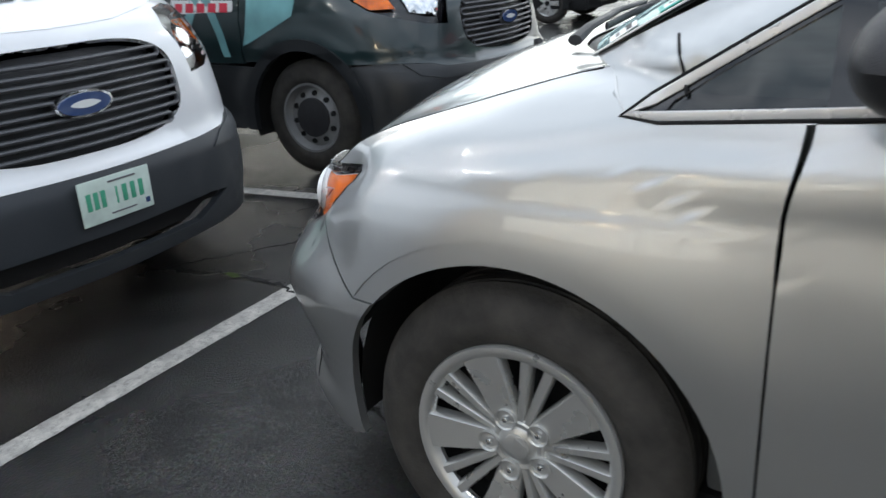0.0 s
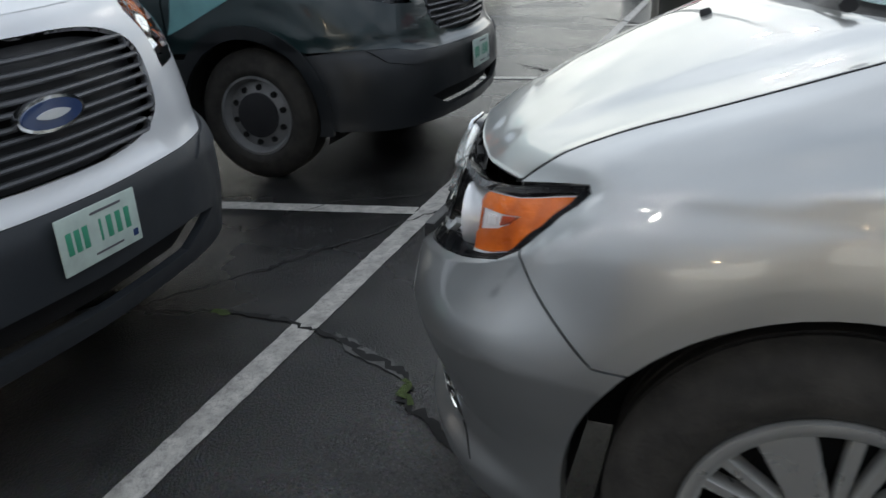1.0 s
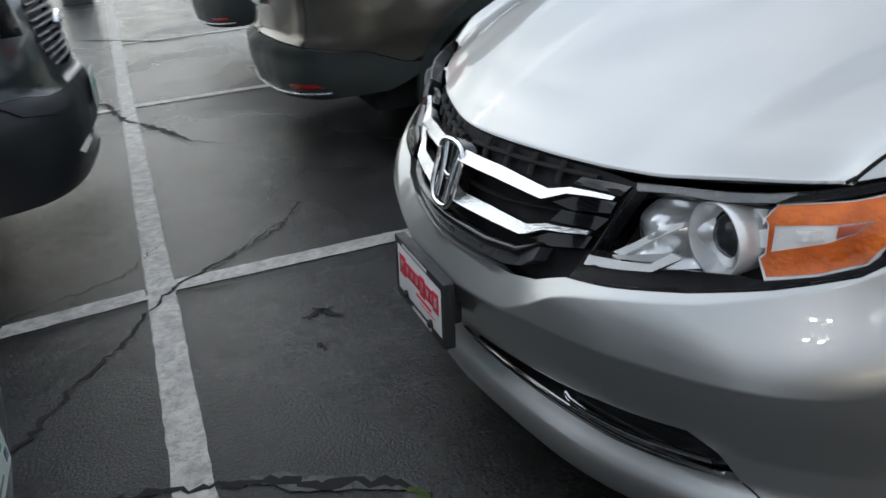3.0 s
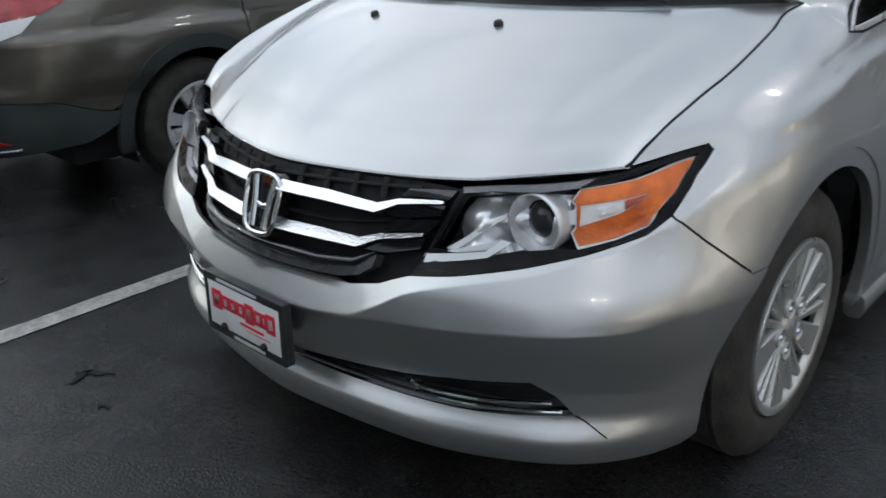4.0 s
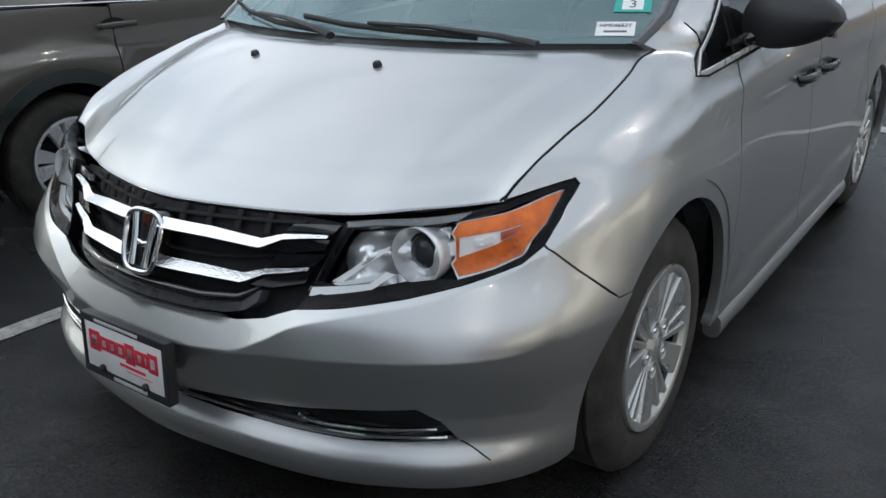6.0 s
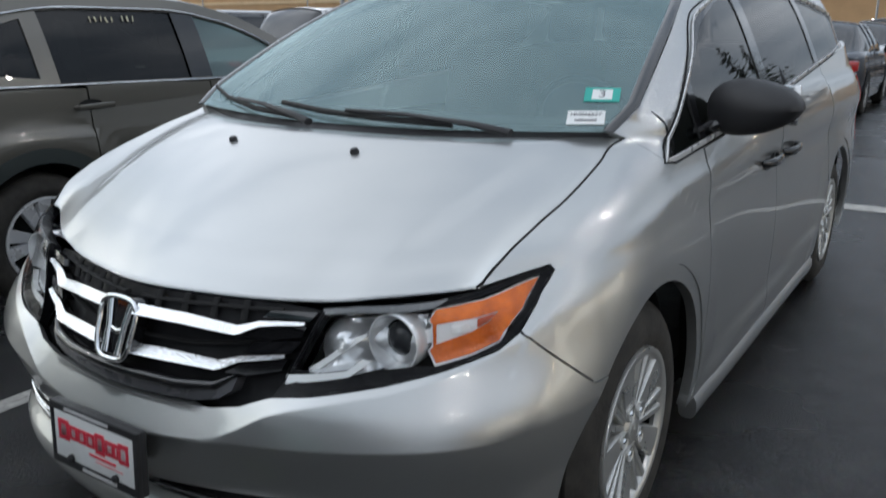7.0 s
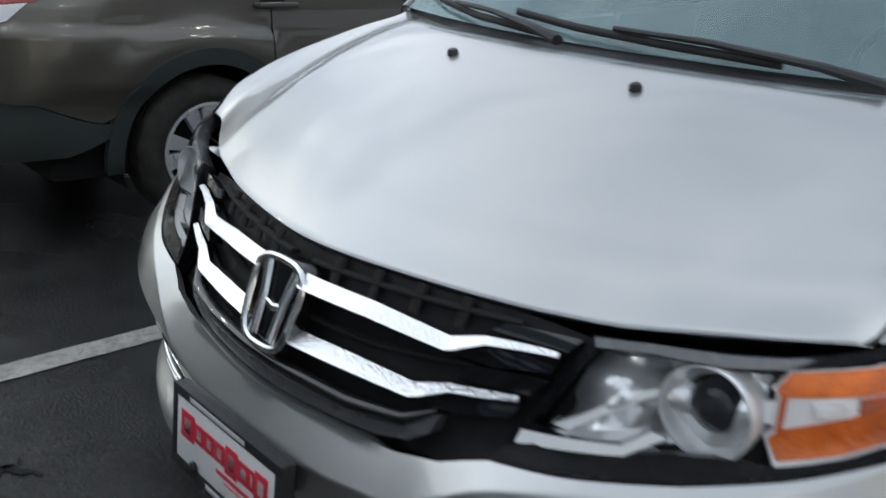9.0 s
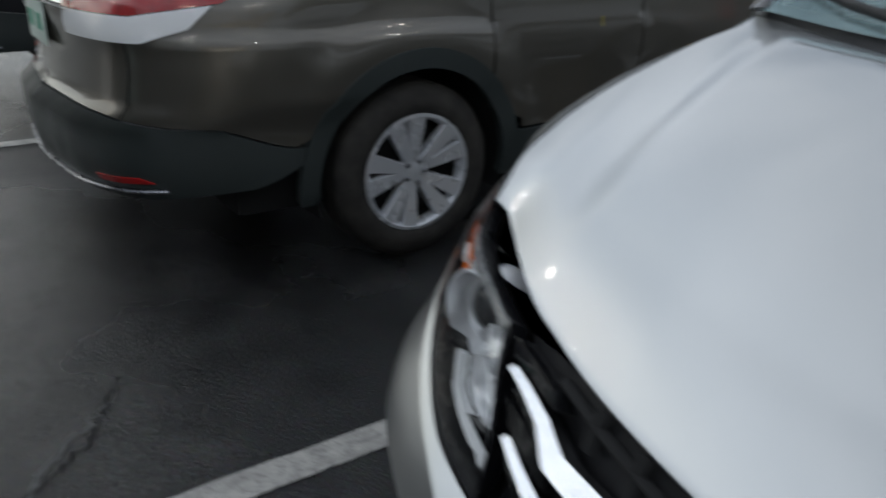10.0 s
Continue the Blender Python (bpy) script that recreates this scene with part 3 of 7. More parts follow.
crease = curve((0.0, 0.10, 0.30, 0.40, 0.576, 0.77, 0.87, 0.93, 0.99), (0.510, 0.514, 0.531, 0.545, 0.558, 0.570, 0.577, 0.588, 0.592))


def make_shell(width, front, slope, bend, ref=(0.98, 0.24, 0.58), detail=None):
    """A car's lower body as a surface of (arc, height): arc runs from the rear right side round the front's middle (0) to the left side."""
    tau = np.linspace(0, 1, 1500)
    phi = math.pi / 2 * tau ** 2.5
    q = np.sin(phi) ** 0.4
    x, y = ref[0] * q, ref[1] * ref[0] * q + ref[2] * (1 - np.cos(phi))
    arc = np.r_[0, np.cumsum(np.hypot(np.diff(x), np.diff(y)))]
    end = float(arc[-1])

    def surf(a, z):
        s, a = math.copysign(1.0, a), abs(a)
        w = width(z)
        p = math.pi / 2 * float(np.interp(a, arc, tau)) ** 2.5
        x = w * math.sin(p) ** 0.4
        y = front(z) + slope(z) * (math.sqrt(x * x + 0.0144) - 0.12) + bend(z) * (1 - math.cos(p)) + max(0.0, a - end)
        if detail:
            x, y = detail(a, x, y, z, end)
        return s * x, y, z

    def at_y(y, z):
        lo, hi = 0.0, 7.5
        for _ in range(36):
            mid = (lo + hi) / 2
            lo, hi = (mid, hi) if surf(mid, z)[1] < y else (lo, mid)
        return lo

    def at_x(x, z):
        lo, hi = 0.0, end
        for _ in range(36):
            mid = (lo + hi) / 2
            lo, hi = (mid, hi) if surf(mid, z)[0] < x else (lo, mid)
        return lo

    return surf, at_y, at_x


def arch_ring(at_y, hub_y, hub_z, r, z_low, steps=22, back=True):
    """Points (arc, height) over a wheel opening from its front foot to its rear foot."""
    a0 = math.asin((z_low - hub_z) / r)
    out = []
    for i in range(steps + 1):
        t = math.pi - a0 + (2 * a0 - math.pi) * i / steps
        y, z = hub_y + r * math.cos(t), hub_z + r * math.sin(t)
        out.append((at_y(y, z), z))
    return out


# ---- wheels ----
ALLOY = shader("bright_alloy", (0.66, 0.67, 0.69), rough=0.3, metal=0.45, coat=0.4, rough_vary=0.08, vary_scale=9.0)


def add_spoke(bm, angle, r0, r1, w0, w1, x0, x1, depth):
    """A flat-topped spoke between two radii, in the wheel's plane (x outwards)."""
    c, s = math.cos(angle), math.sin(angle)
    u, v = Vector((0, c, s)), Vector((0, -s, c))
    o = [u * r0 - v * w0, u * r1 - v * w1, u * r1 + v * w1, u * r0 + v * w0]
    xs = [x0, x1, x1, x0]
    top = [bm.verts.new(p * 1.0 + Vector((x, 0, 0))) for p, x in zip(o, xs)]
    mid = [bm.verts.new(u * r + v * (k * w) + Vector((x - 0.006, 0, 0))) for r, w, k, x in ((r0, w0 + 0.004, -1, x0), (r1, w1 + 0.004, -1, x1), (r1, w1 + 0.004, 1, x1), (r0, w0 + 0.004, 1, x0))]
    low = [bm.verts.new(p.co - Vector((depth, 0, 0))) for p in mid]
    bm.faces.new(top)
    for a, b in ((top, mid), (mid, low)):
        for i in range(4):
            bm.faces.new((a[i], b[i], b[(i + 1) % 4], a[(i + 1) % 4]))


def tyre_mesh(bm, r=0.362, width=0.235, rim=0.222):
    h = width / 2
    prof = [(rim - 0.004, h - 0.025), (rim + 0.006, h - 0.008), (rim + 0.02, h - 0.002), (rim + 0.045, h + 0.004), (rim + 0.05, h + 0.0025), (r - 0.06, h + 0.003), (r - 0.03, h - 0.010),
            (r - 0.012, h - 0.024), (r - 0.004, h - 0.04)]
    for k in (0.06, 0.02, -0.02, -0.06):
        prof += [(r, k + 0.012), (r, k + 0.005), (r - 0.008, k + 0.004), (r - 0.008, k - 0.004), (r, k - 0.005)]
    prof += [(r - 0.004, -h + 0.04), (r - 0.03, -h + 0.01), (rim + 0.03, -h), (rim - 0.004, -h + 0.03)]
    add_lathe(bm, prof, seg=72)


def wheel(parent, at, side, style, turn=0.0, r=0.362, rim=0.222, width=0.23):
    """A wheel as a part of its vehicle, with tyre, rim and cover as its pieces; side 1: outer face towards +x."""
    m = pose(*at, 0, 0, 0 if side > 0 else 180) @ pose(0, 0, 0, turn, 0, 0)
    bm = bmesh.new()
    tyre_mesh(bm, r, width, rim)
    hub = part("wheel", done(bm), TYRE, parent, "black rubber tyre on its rim")
    hub.matrix_basis = m
    h = width / 2
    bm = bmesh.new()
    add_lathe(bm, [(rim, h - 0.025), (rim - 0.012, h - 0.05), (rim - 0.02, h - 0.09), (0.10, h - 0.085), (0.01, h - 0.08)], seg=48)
    # near-black barrel: the shade behind the spokes is put into its colour
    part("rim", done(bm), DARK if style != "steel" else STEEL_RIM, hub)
    if style == "cover":
        bm = bmesh.new()
        add_lathe(bm, [(rim - 0.002, h - 0.03), (rim + 0.004, h - 0.006), (rim + 0.001, h + 0.002), (rim - 0.010, h + 0.003), (rim - 0.022, h - 0.003), (rim - 0.030, h - 0.016), (rim - 0.026, h - 0.03)], seg=72)
        add_lathe(bm, [(0.068, h - 0.05), (0.064, h - 0.018), (0.055, h - 0.013), (0.045, h - 0.015), (0.04, h - 0.011), (0.01, h - 0.008)], seg=40)
        part("wheel_cover", done(bm), COVER, hub, "silver plastic wheel cover with broad and thin spokes", smooth=True)
        for i in range(5):
            a = 2 * math.pi * i / 5
            bm = bmesh.new()
            add_spoke(bm, a, 0.05, rim - 0.018, 0.022, 0.042, h - 0.014, h - 0.002, 0.024)
            part("broad_spoke", done(bm), COVER, hub)
            for k in (-1, 1):
                bm = bmesh.new()
                add_spoke(bm, a + math.pi / 5 + k * 0.130, 0.056, rim - 0.018, 0.0055, 0.0085, h - 0.016, h - 0.004, 0.026)
                part("thin_spoke", done(bm), COVER, hub)
        for i in range(5):
            a = 2 * math.pi * i / 5
            mm = pose(0.003, 0.064 * math.cos(a), 0.064 * math.sin(a))
            bm = bmesh.new()
            add_lathe(bm, [(0.026, h - 0.022), (0.0235, h - 0.0085), (0.020, h - 0.011), (0.018, h - 0.03)], seg=20, m=mm)
            part("lug_pocket", done(bm), COVER, hub)
            bm = bmesh.new()
            add_lathe(bm, [(0.0095, h - 0.035), (0.0095, h - 0.014), (0.006, h - 0.008), (0.001, h - 0.007)], seg=8, m=mm)
            part("lug_nut", done(bm), CHROME, hub)
        bm = bmesh.new()
        add_lathe(bm, [(0.030, h - 0.013), (0.029, h - 0.006), (0.026, h - 0.005), (0.001, h - 0.0065)], seg=32)
        add_spoke(bm, 0.3, 0.004, 0.02, 0.008, 0.012, h - 0.004, h - 0.004, 0.003)
        part("centre_cap", done(bm), COVER, hub)
    elif style == "alloy":
        bm = bmesh.new()
        add_lathe(bm, [(rim + 0.002, h - 0.03), (rim + 0.003, h - 0.004), (rim - 0.01, h - 0.002), (rim - 0.02, h - 0.014), (rim - 0.024, h - 0.05)], seg=64)
        add_lathe(bm, [(0.06, h - 0.06), (0.058, h - 0.03), (0.03, h - 0.022), (0.005, h - 0.02)], seg=32)
        part("alloy_rim", done(bm), ALLOY, hub, "silver five-spoke alloy")
        for i in range(5):
            a = 2 * math.pi * i / 5 + math.pi / 2
            for k in (-1, 1):
                bm = bmesh.new()
                add_spoke(bm, a + k * 0.235, 0.035, rim - 0.012, 0.013, 0.034, h - 0.026, h - 0.004, 0.03)
                part("alloy_spoke", done(bm), ALLOY, hub)
        for i in range(5):
            a = 2 * math.pi * (i + 0.5) / 5 + math.pi / 2
            bm = bmesh.new()
            add_lathe(bm, [(0.011, h - 0.05), (0.011, h - 0.02), (0.004, h - 0.016)], seg=8, m=pose(0, 0.045 * math.cos(a), 0.045 * math.sin(a)))
            part("lug_nut", done(bm), SATIN, hub)
    else:
        bm = bmesh.new()
        add_lathe(bm, [(rim + 0.003, h - 0.02), (rim + 0.004, h - 0.004), (rim - 0.01, h - 0.004), (rim - 0.016, h - 0.03), (rim - 0.03, h - 0.055), (rim - 0.045, h - 0.05), (rim - 0.09, h - 0.035), (rim - 0.10, h - 0.045)], seg=56)
        part("steel_dish", done(bm), STEEL_RIM, hub, "dull steel rim with round holes")
        # near-black discs put the shade of the holes onto the dish
        for i in range(10):
            a = 2 * math.pi * i / 10
            bm = bmesh.new()
            add_lathe(bm, [(0.018, h - 0.052), (0.016, h - 0.032), (0.012, h - 0.037), (0.001, h - 0.04)], seg=14, m=pose(0, (rim - 0.062) * math.cos(a), (rim - 0.062) * math.sin(a)))
            part("rim_hole", done(bm), DARK, hub)
        bm = bmesh.new()
        add_lathe(bm, [(rim - 0.09, h - 0.045), (rim - 0.092, h - 0.02), (0.06, h - 0.01), (0.002, h - 0.008)], seg=40)
        part("centre_cap", done(bm), BLACK_MATT, hub)
    return hub


def text_ob(name, body, size, m, material, parent, label=""):
    cu = bpy.data.curves.new(name, "FONT")
    cu.body, cu.size, cu.align_x, cu.align_y, cu.extrude = body, size, "CENTER", "CENTER", 0.0004
    tmp = new(name, cu)
    dg = bpy.context.evaluated_depsgraph_get()
    me = bpy.data.meshes.new_from_object(tmp.evaluated_get(dg))
    bpy.data.objects.remove(tmp)
    me.materials.clear()
    me.materials.append(material)
    ob = new(name, me)
    ob.matrix_basis = m
    ob.parent = parent
    if label:
        ob["label"] = label
    return ob


def small_plate(parent, m, w, h, bars, ground_mat, ink, frame_mat=None, frame=0.0):
    """A number plate with plain bars; its own axes: x across, z up, facing -y."""
    bm = bmesh.new()
    add_box(bm, (-w / 2, -0.003, -h / 2), (w / 2, 0.003, h / 2), 0.0025)
    p = part("plate", bm, ground_mat, parent, "number plate with plain bars for its characters")
    p.matrix_basis = m
    for x, z, bw, bh, mat in bars:
        bm = bmesh.new()
        add_box(bm, (x - bw / 2, -0.0045, z - bh / 2), (x + bw / 2, -0.0028, z + bh / 2), 0.0006)
        part("printed_bar", bm, mat or ink, p)
    return p


# ---- the silver minivan ----
minivan = thing("minivan", "silver minivan with amber headlamps parked on wet asphalt", "car")


ridge_z = curve((0.45, 0.55, 0.6, 0.7, 0.8, 1.0, 1.15, 1.4, 2.2), (0.86, 0.895, 0.914, 0.932, 0.943, 0.972, 0.995, 1.005, 1.0))


seam_z = curve((0.37, 0.412, 0.45, 0.50, 0.60, 0.70, 0.80, 0.90, 1.0, 1.08), (0.860, 0.876, 0.905, 0.937, 0.980, 1.012, 1.042, 1.072, 1.100, 1.120))


def van_detail(a, x, y, z, end):
    fade = (1 - soft((x - 0.86) / 0.12)) * (1 - soft((a - 0.95) / 0.3)) * (1 - soft((z - 0.86) / 0.08))
    le, cr = ledge(x), crease(x)
    rise = 0.066 - 0.032 * soft((x - 0.3) / 0.2)
    face = max(le - cr, 0.0)
    lean = soft((x - 0.30) / 0.12)
    y += fade * (0.036 - 0.014 * soft((x - 0.42) / 0.15)) * min(max((z - le) / rise, 0.0), 1.0)
    y += fade * (0.16 - 0.04 * lean) * min(max(z - cr, 0.0), face)
    y += (1 - soft((a - 0.92) / 0.28)) * 0.070 * min(max((cr - z) / 0.17, 0.0), 1.0) * (0.45 + 0.55 * soft((z - 0.285) / 0.065))
    x += 0.045 * soft((y - 1.0) / 1.2) * soft((z - 0.85) / 0.2)
    x -= 0.36 * max(0.0, z - 1.12) * soft((y - 1.6) / 0.8)
    x -= 0.10 * soft((y - 4.3) / 0.8) ** 2
    for hub in (HUB_Y, REAR_Y):
        r = math.hypot(y - hub, z - HUB_Z)
        if r < 0.66 and a > 0.9:
            x += 0.012 * soft((0.70 - r) / 0.25)
    x += 0.012 * soft((0.36 + 0.05 * (y - 1.4) - z) / 0.06) * soft((y - 1.4) / 0.3) * soft((3.5 - y) / 0.2)
    x += 0.010 * soft((ridge_z(y) + 0.022 - z) / 0.046) * soft((y - 0.50) / 0.12) * (1 - soft((y - 1.5) / 0.8)) * soft((z - 0.5) / 0.3)
    y += 0.038 * (1 - soft((a - 0.66 + 0.16 * soft((z - 0.74) / 0.12)) / 0.46))
    corner = math.exp(-((a - 1.02) / 0.20) ** 2) * soft((0.74 - z) / 0.15)
    x, y = x + 0.005 * corner, y - 0.007 * corner
    x += 0.013 * math.exp(-((z - seam_z(y) + 0.045) / 0.06) ** 2) * soft((y - 0.46) / 0.12) * (1 - soft((y - 0.80) / 0.25))
    below = seam_z(y) - z
    x += 0.012 * soft(below / 0.022) * (1 - soft((below - 0.03) / 0.18)) * soft((y - 0.50) / 0.14) * (1 - soft((y - 0.80) / 0.25))
    x -= 0.018 * min(max((crease(0.99) - z) / 0.14, 0.0), 1.0) ** 0.8 * soft((a - 0.86) / 0.24) * (1 - soft((y - 0.60) / 0.10))
    y -= 0.007 * min(max((0.312 - z) / 0.044, 0.0), 1.0) * (1 - soft((x - 0.42) / 0.25))
    return x, y


shell, arc_at_y, arc_at_x = make_shell(half_width, nose, vee, turn_in, (0.985, 0.24, 0.58), van_detail)


def col(y, z0, z1, n=14):
    """Points up or down one line across the body at y."""
    return [(arc_at_y(y, z), z) for z in np.linspace(z0, z1, n)]


def belt_z(y):
    return 1.045 + 0.077 * (y - 1.15)


SEAM = [(arc_at_y(y, seam_z(y)), seam_z(y)) for y in np.linspace(1.08, 0.425, 14)]
LAMP = [(0.448, 0.642), (0.526, 0.829), (0.58, 0.835), (0.651, 0.841), (0.762, 0.853), (0.860, 0.869), (0.953, 0.892), (1.000, 0.903), (1.014, 0.892), (1.011, 0.832), (0.986, 0.783), (0.939, 0.752), (0.817, 0.717), (0.698, 0.688), (0.559, 0.661)]
GRILLE_LOW = [(0.448, 0.642), (0.41, 0.628), (0.379, 0.615), (0.303, 0.599), (0.18, 0.593), (0.08, 0.591)]
LIP = 0.044
ARCH_F = arch_ring(arc_at_y, HUB_Y, HUB_Z, ARCH + LIP, 0.25, steps=36)
ARCH_IN = arch_ring(arc_at_y, HUB_Y, HUB_Z, ARCH, 0.25, steps=36)
FRONT_ARCH = [p for p in ARCH_IN if p[1] < 0.637 and p[0] < arc_at_y(HUB_Y, 0.5)]
FRONT_ARCH.append((arc_at_y(HUB_Y - (ARCH ** 2 - (0.640 - HUB_Z) ** 2) ** 0.5, 0.640), 0.640))
TOP_ARCH = [p for p in ARCH_F if not (p[1] < 0.637 and p[0] < arc_at_y(HUB_Y, 0.5))]
JOIN = (arc_at_y(0.574, 0.640), 0.640)

# front bumper, one piece from arch to arch
half = [(0.30, 0.222), (0.7, 0.226), (0.9, 0.228), (arc_at_y(0.40, 0.226), 0.226), (arc_at_y(0.48, 0.229), 0.229), (arc_at_y(0.512, 0.240), 0.240)] + FRONT_ARCH + [JOIN, (1.022, 0.768)] + LAMP[10:] + GRILLE_LOW
bumper_loop = half + [(0.0, 0.590)] + mirrored(half)[::-1] + [(0.0, 0.222)]
fog = [(0.066, 0.332), (0.066, 0.352), (0.286, 0.376), (0.418, 0.390), (0.55, 0.414), (0.731, 0.436), (0.775, 0.400), (0.820, 0.350), (0.694, 0.340), (0.575, 0.334), (0.40, 0.331), (0.2, 0.330)]
bumper_lines = []
for fn, a0, a1 in ((ledge, 0.0, 0.98), (lambda x: ledge(x) + 0.014, 0.0, 0.98), (crease, 0.30, 1.12), (lambda x: 0.268, 0.0, 0.55)):
    for d in (-0.0035, 0.0035):
        line = []
        for a in np.linspace(a0, a1, 48):
            z = fn(shell(a, 0.6)[0])
            z = fn(shell(a, z)[0])
            line.append((a, z + d))
        bumper_lines += [line, mirrored(line)]
skin("front_bumper", shell, bumper_loop, SILVER, minivan, holes=(fog, mirrored(fog)), step=0.016, thick=0.02, gap=0.002, lines=bumper_lines, label="silver front bumper cover with a stepped ledge")
for ring in (fog, mirrored(fog)):
    skin("bumper_vent", shell, ring, BLACK_GLOSS, minivan, off=-0.03, thick=0, step=0.03)
for s in (1, -1):
    for line, size in (([(0.03, 0.342), (0.22, 0.343), (0.415, 0.347), (0.59, 0.352), (0.692, 0.357), (0.792, 0.361)], 0.0048), ([(0.436, 0.377), (0.45, 0.368), (0.50, 0.365), (0.608, 0.370), (0.768, 0.382)], 0.0052)):
        path = []
        dense = []
        for p0, p1 in zip(line[:-1], line[1:]):
            dense += [(p0[0] + (p1[0] - p0[0]) * k / 5, p0[1] + (p1[1] - p0[1]) * k / 5) for k in range(5)]
        dense.append(line[-1])
        for a, z in dense:
            path.append(Vector(shell(s * a, z)) + surface_normal(shell, s * a, z) * 0.005)
        bm = bmesh.new()
        add_sweep(bm, path, (size, size), seg=8)
        part("chrome_strip", done(bm), CHROME, minivan, "thin chrome strip across the bumper")

for s in (1, -1):
    bm = bmesh.new()
    add_sweep(bm, [Vector(shell(s * (0.822 + 0.093 * t), 0.349 - 0.047 * t)) + surface_normal(shell, s * (0.822 + 0.093 * t), 0.349 - 0.047 * t) * 0.0005 for t in np.linspace(0, 1, 8)], [(0.0035 * (1 - 0.7 * t), 0.0018) for t in np.linspace(0, 1, 8)], seg=6)
    part("bumper_groove", done(bm), DARK, minivan)

# fenders
DOOR_SEAM = [(arc_at_y(1.412 + 0.022 * soft((z - 0.9) / 0.16), z), z) for z in np.linspace(0.26, 1.062, 48)]
fender = [JOIN] + TOP_ARCH + DOOR_SEAM + [(arc_at_y(1.32, 1.0595), 1.0595), (arc_at_y(1.19, 1.0515), 1.0515), (arc_at_y(1.1425, 1.060), 1.060),
          (arc_at_y(1.129, 1.076), 1.076), (arc_at_y(1.1145, 1.093), 1.093), (arc_at_y(1.089, 1.125), 1.125)] + SEAM + [(0.860, 0.872)] + LAMP[6:11] + [(1.022, 0.768)]
fender = [p for i, p in enumerate(fender) if i == 0 or math.hypot(p[0] - fender[i - 1][0], p[1] - fender[i - 1][1]) > 0.004]
for s0, ring in ((1, fender), (-1, mirrored(fender))):
    skin("front_fender", shell, ring, SILVER, minivan, step=0.024, thick=0.02, gap=0.0022, lines=[[(s0 * arc_at_y(y, ridge_z(y) + d), ridge_z(y) + d) for y in np.linspace(0.58, 1.38, 30)] for d in (-0.013, 0.0, 0.011)], label="silver front fender with a flat arch lip")

def lip_ring(hub_y):
    outer_ring, inner_ring = (arch_ring(arc_at_y, hub_y, HUB_Z, r, 0.255, steps=40) for r in (ARCH + LIP + 0.003, ARCH))
    if hub_y == HUB_Y:
        ends = [(arc_at_y(HUB_Y - (r * r - (0.6405 - HUB_Z) ** 2) ** 0.5, 0.6405), 0.6405) for r in (ARCH + LIP + 0.003, ARCH)]
        outer_ring, inner_ring = ([e] + [p for p in r if p[0] > arc_at_y(HUB_Y, p[1]) or p[1] > 0.648] for e, r in zip(ends, (outer_ring, inner_ring)))
    return outer_ring + inner_ring[::-1]


for hub_y in (HUB_Y, REAR_Y):
    for ring in (lip_ring(hub_y), mirrored(lip_ring(hub_y))):
        skin("arch_lip", shell, ring, SILVER, minivan, step=0.02, off=-0.0035, thick=0.03, label="flat silver wheel arch lip")

for s in (1, -1):
    bm = bmesh.new()
    add_sweep(bm, [Vector(shell(s * arc_at_y(y, z), z)) - Vector((s * 0.0012, 0, 0)) for y, z in ((1.086, 1.122), (1.100, 1.106), (1.112, 1.090), (1.126, 1.073), (1.140, 1.058), (1.155, 1.054), (1.175, 1.051))], (0.0032, 0.0022), up=(s, 0, 0), seg=6)
    part("pillar_joint", done(bm), SILVER, minivan)

# added dark core under the panels: near-black sheets stand in for the shade there
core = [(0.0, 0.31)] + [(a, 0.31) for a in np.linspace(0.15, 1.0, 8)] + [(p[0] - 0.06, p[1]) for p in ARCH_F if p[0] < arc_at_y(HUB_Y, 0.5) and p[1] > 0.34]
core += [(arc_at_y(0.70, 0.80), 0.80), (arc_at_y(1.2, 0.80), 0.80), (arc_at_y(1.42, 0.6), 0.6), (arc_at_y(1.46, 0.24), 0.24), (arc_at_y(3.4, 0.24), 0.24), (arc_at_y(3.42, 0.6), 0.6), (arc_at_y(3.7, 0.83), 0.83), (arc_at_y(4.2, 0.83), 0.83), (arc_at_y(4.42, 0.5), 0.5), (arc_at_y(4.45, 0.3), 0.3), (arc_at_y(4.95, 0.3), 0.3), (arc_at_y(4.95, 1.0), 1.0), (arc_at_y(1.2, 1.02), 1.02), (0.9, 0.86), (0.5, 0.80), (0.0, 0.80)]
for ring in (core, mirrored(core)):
    skin("core_shade_sheet", shell, ring, DARK, minivan, off=-0.085, thick=0, step=0.08)

# doors and rear side
z_sill = 0.255
back_arch = arch_ring(arc_at_y, REAR_Y, HUB_Z, ARCH + LIP, 0.22, steps=36)
belt_run = lambda y0, y1: [(arc_at_y(y, belt_z(y) - 0.006), belt_z(y) - 0.006) for y in np.linspace(y0, y1, 10)]
MID_SEAM = col(2.36, z_sill, 1.125, 30)
door = DOOR_SEAM + belt_run(1.43, 2.34) + MID_SEAM[::-1]
BACK_SEAM = col(3.55, 0.68, 1.215, 20)
slide = MID_SEAM + belt_run(2.38, 3.53) + BACK_SEAM[::-1] + [(a, z) for a, z in back_arch if a < arc_at_y(3.55, z) and z < 0.66][::-1] + [(arc_at_y(3.45, z_sill), z_sill)]
rear = BACK_SEAM + belt_run(3.56, 4.85) + col(4.98, 1.1, 0.24) + [(arc_at_y(4.5, 0.22), 0.22)] + [(a, z) for a, z in back_arch if a > arc_at_y(3.56, z)][::-1]
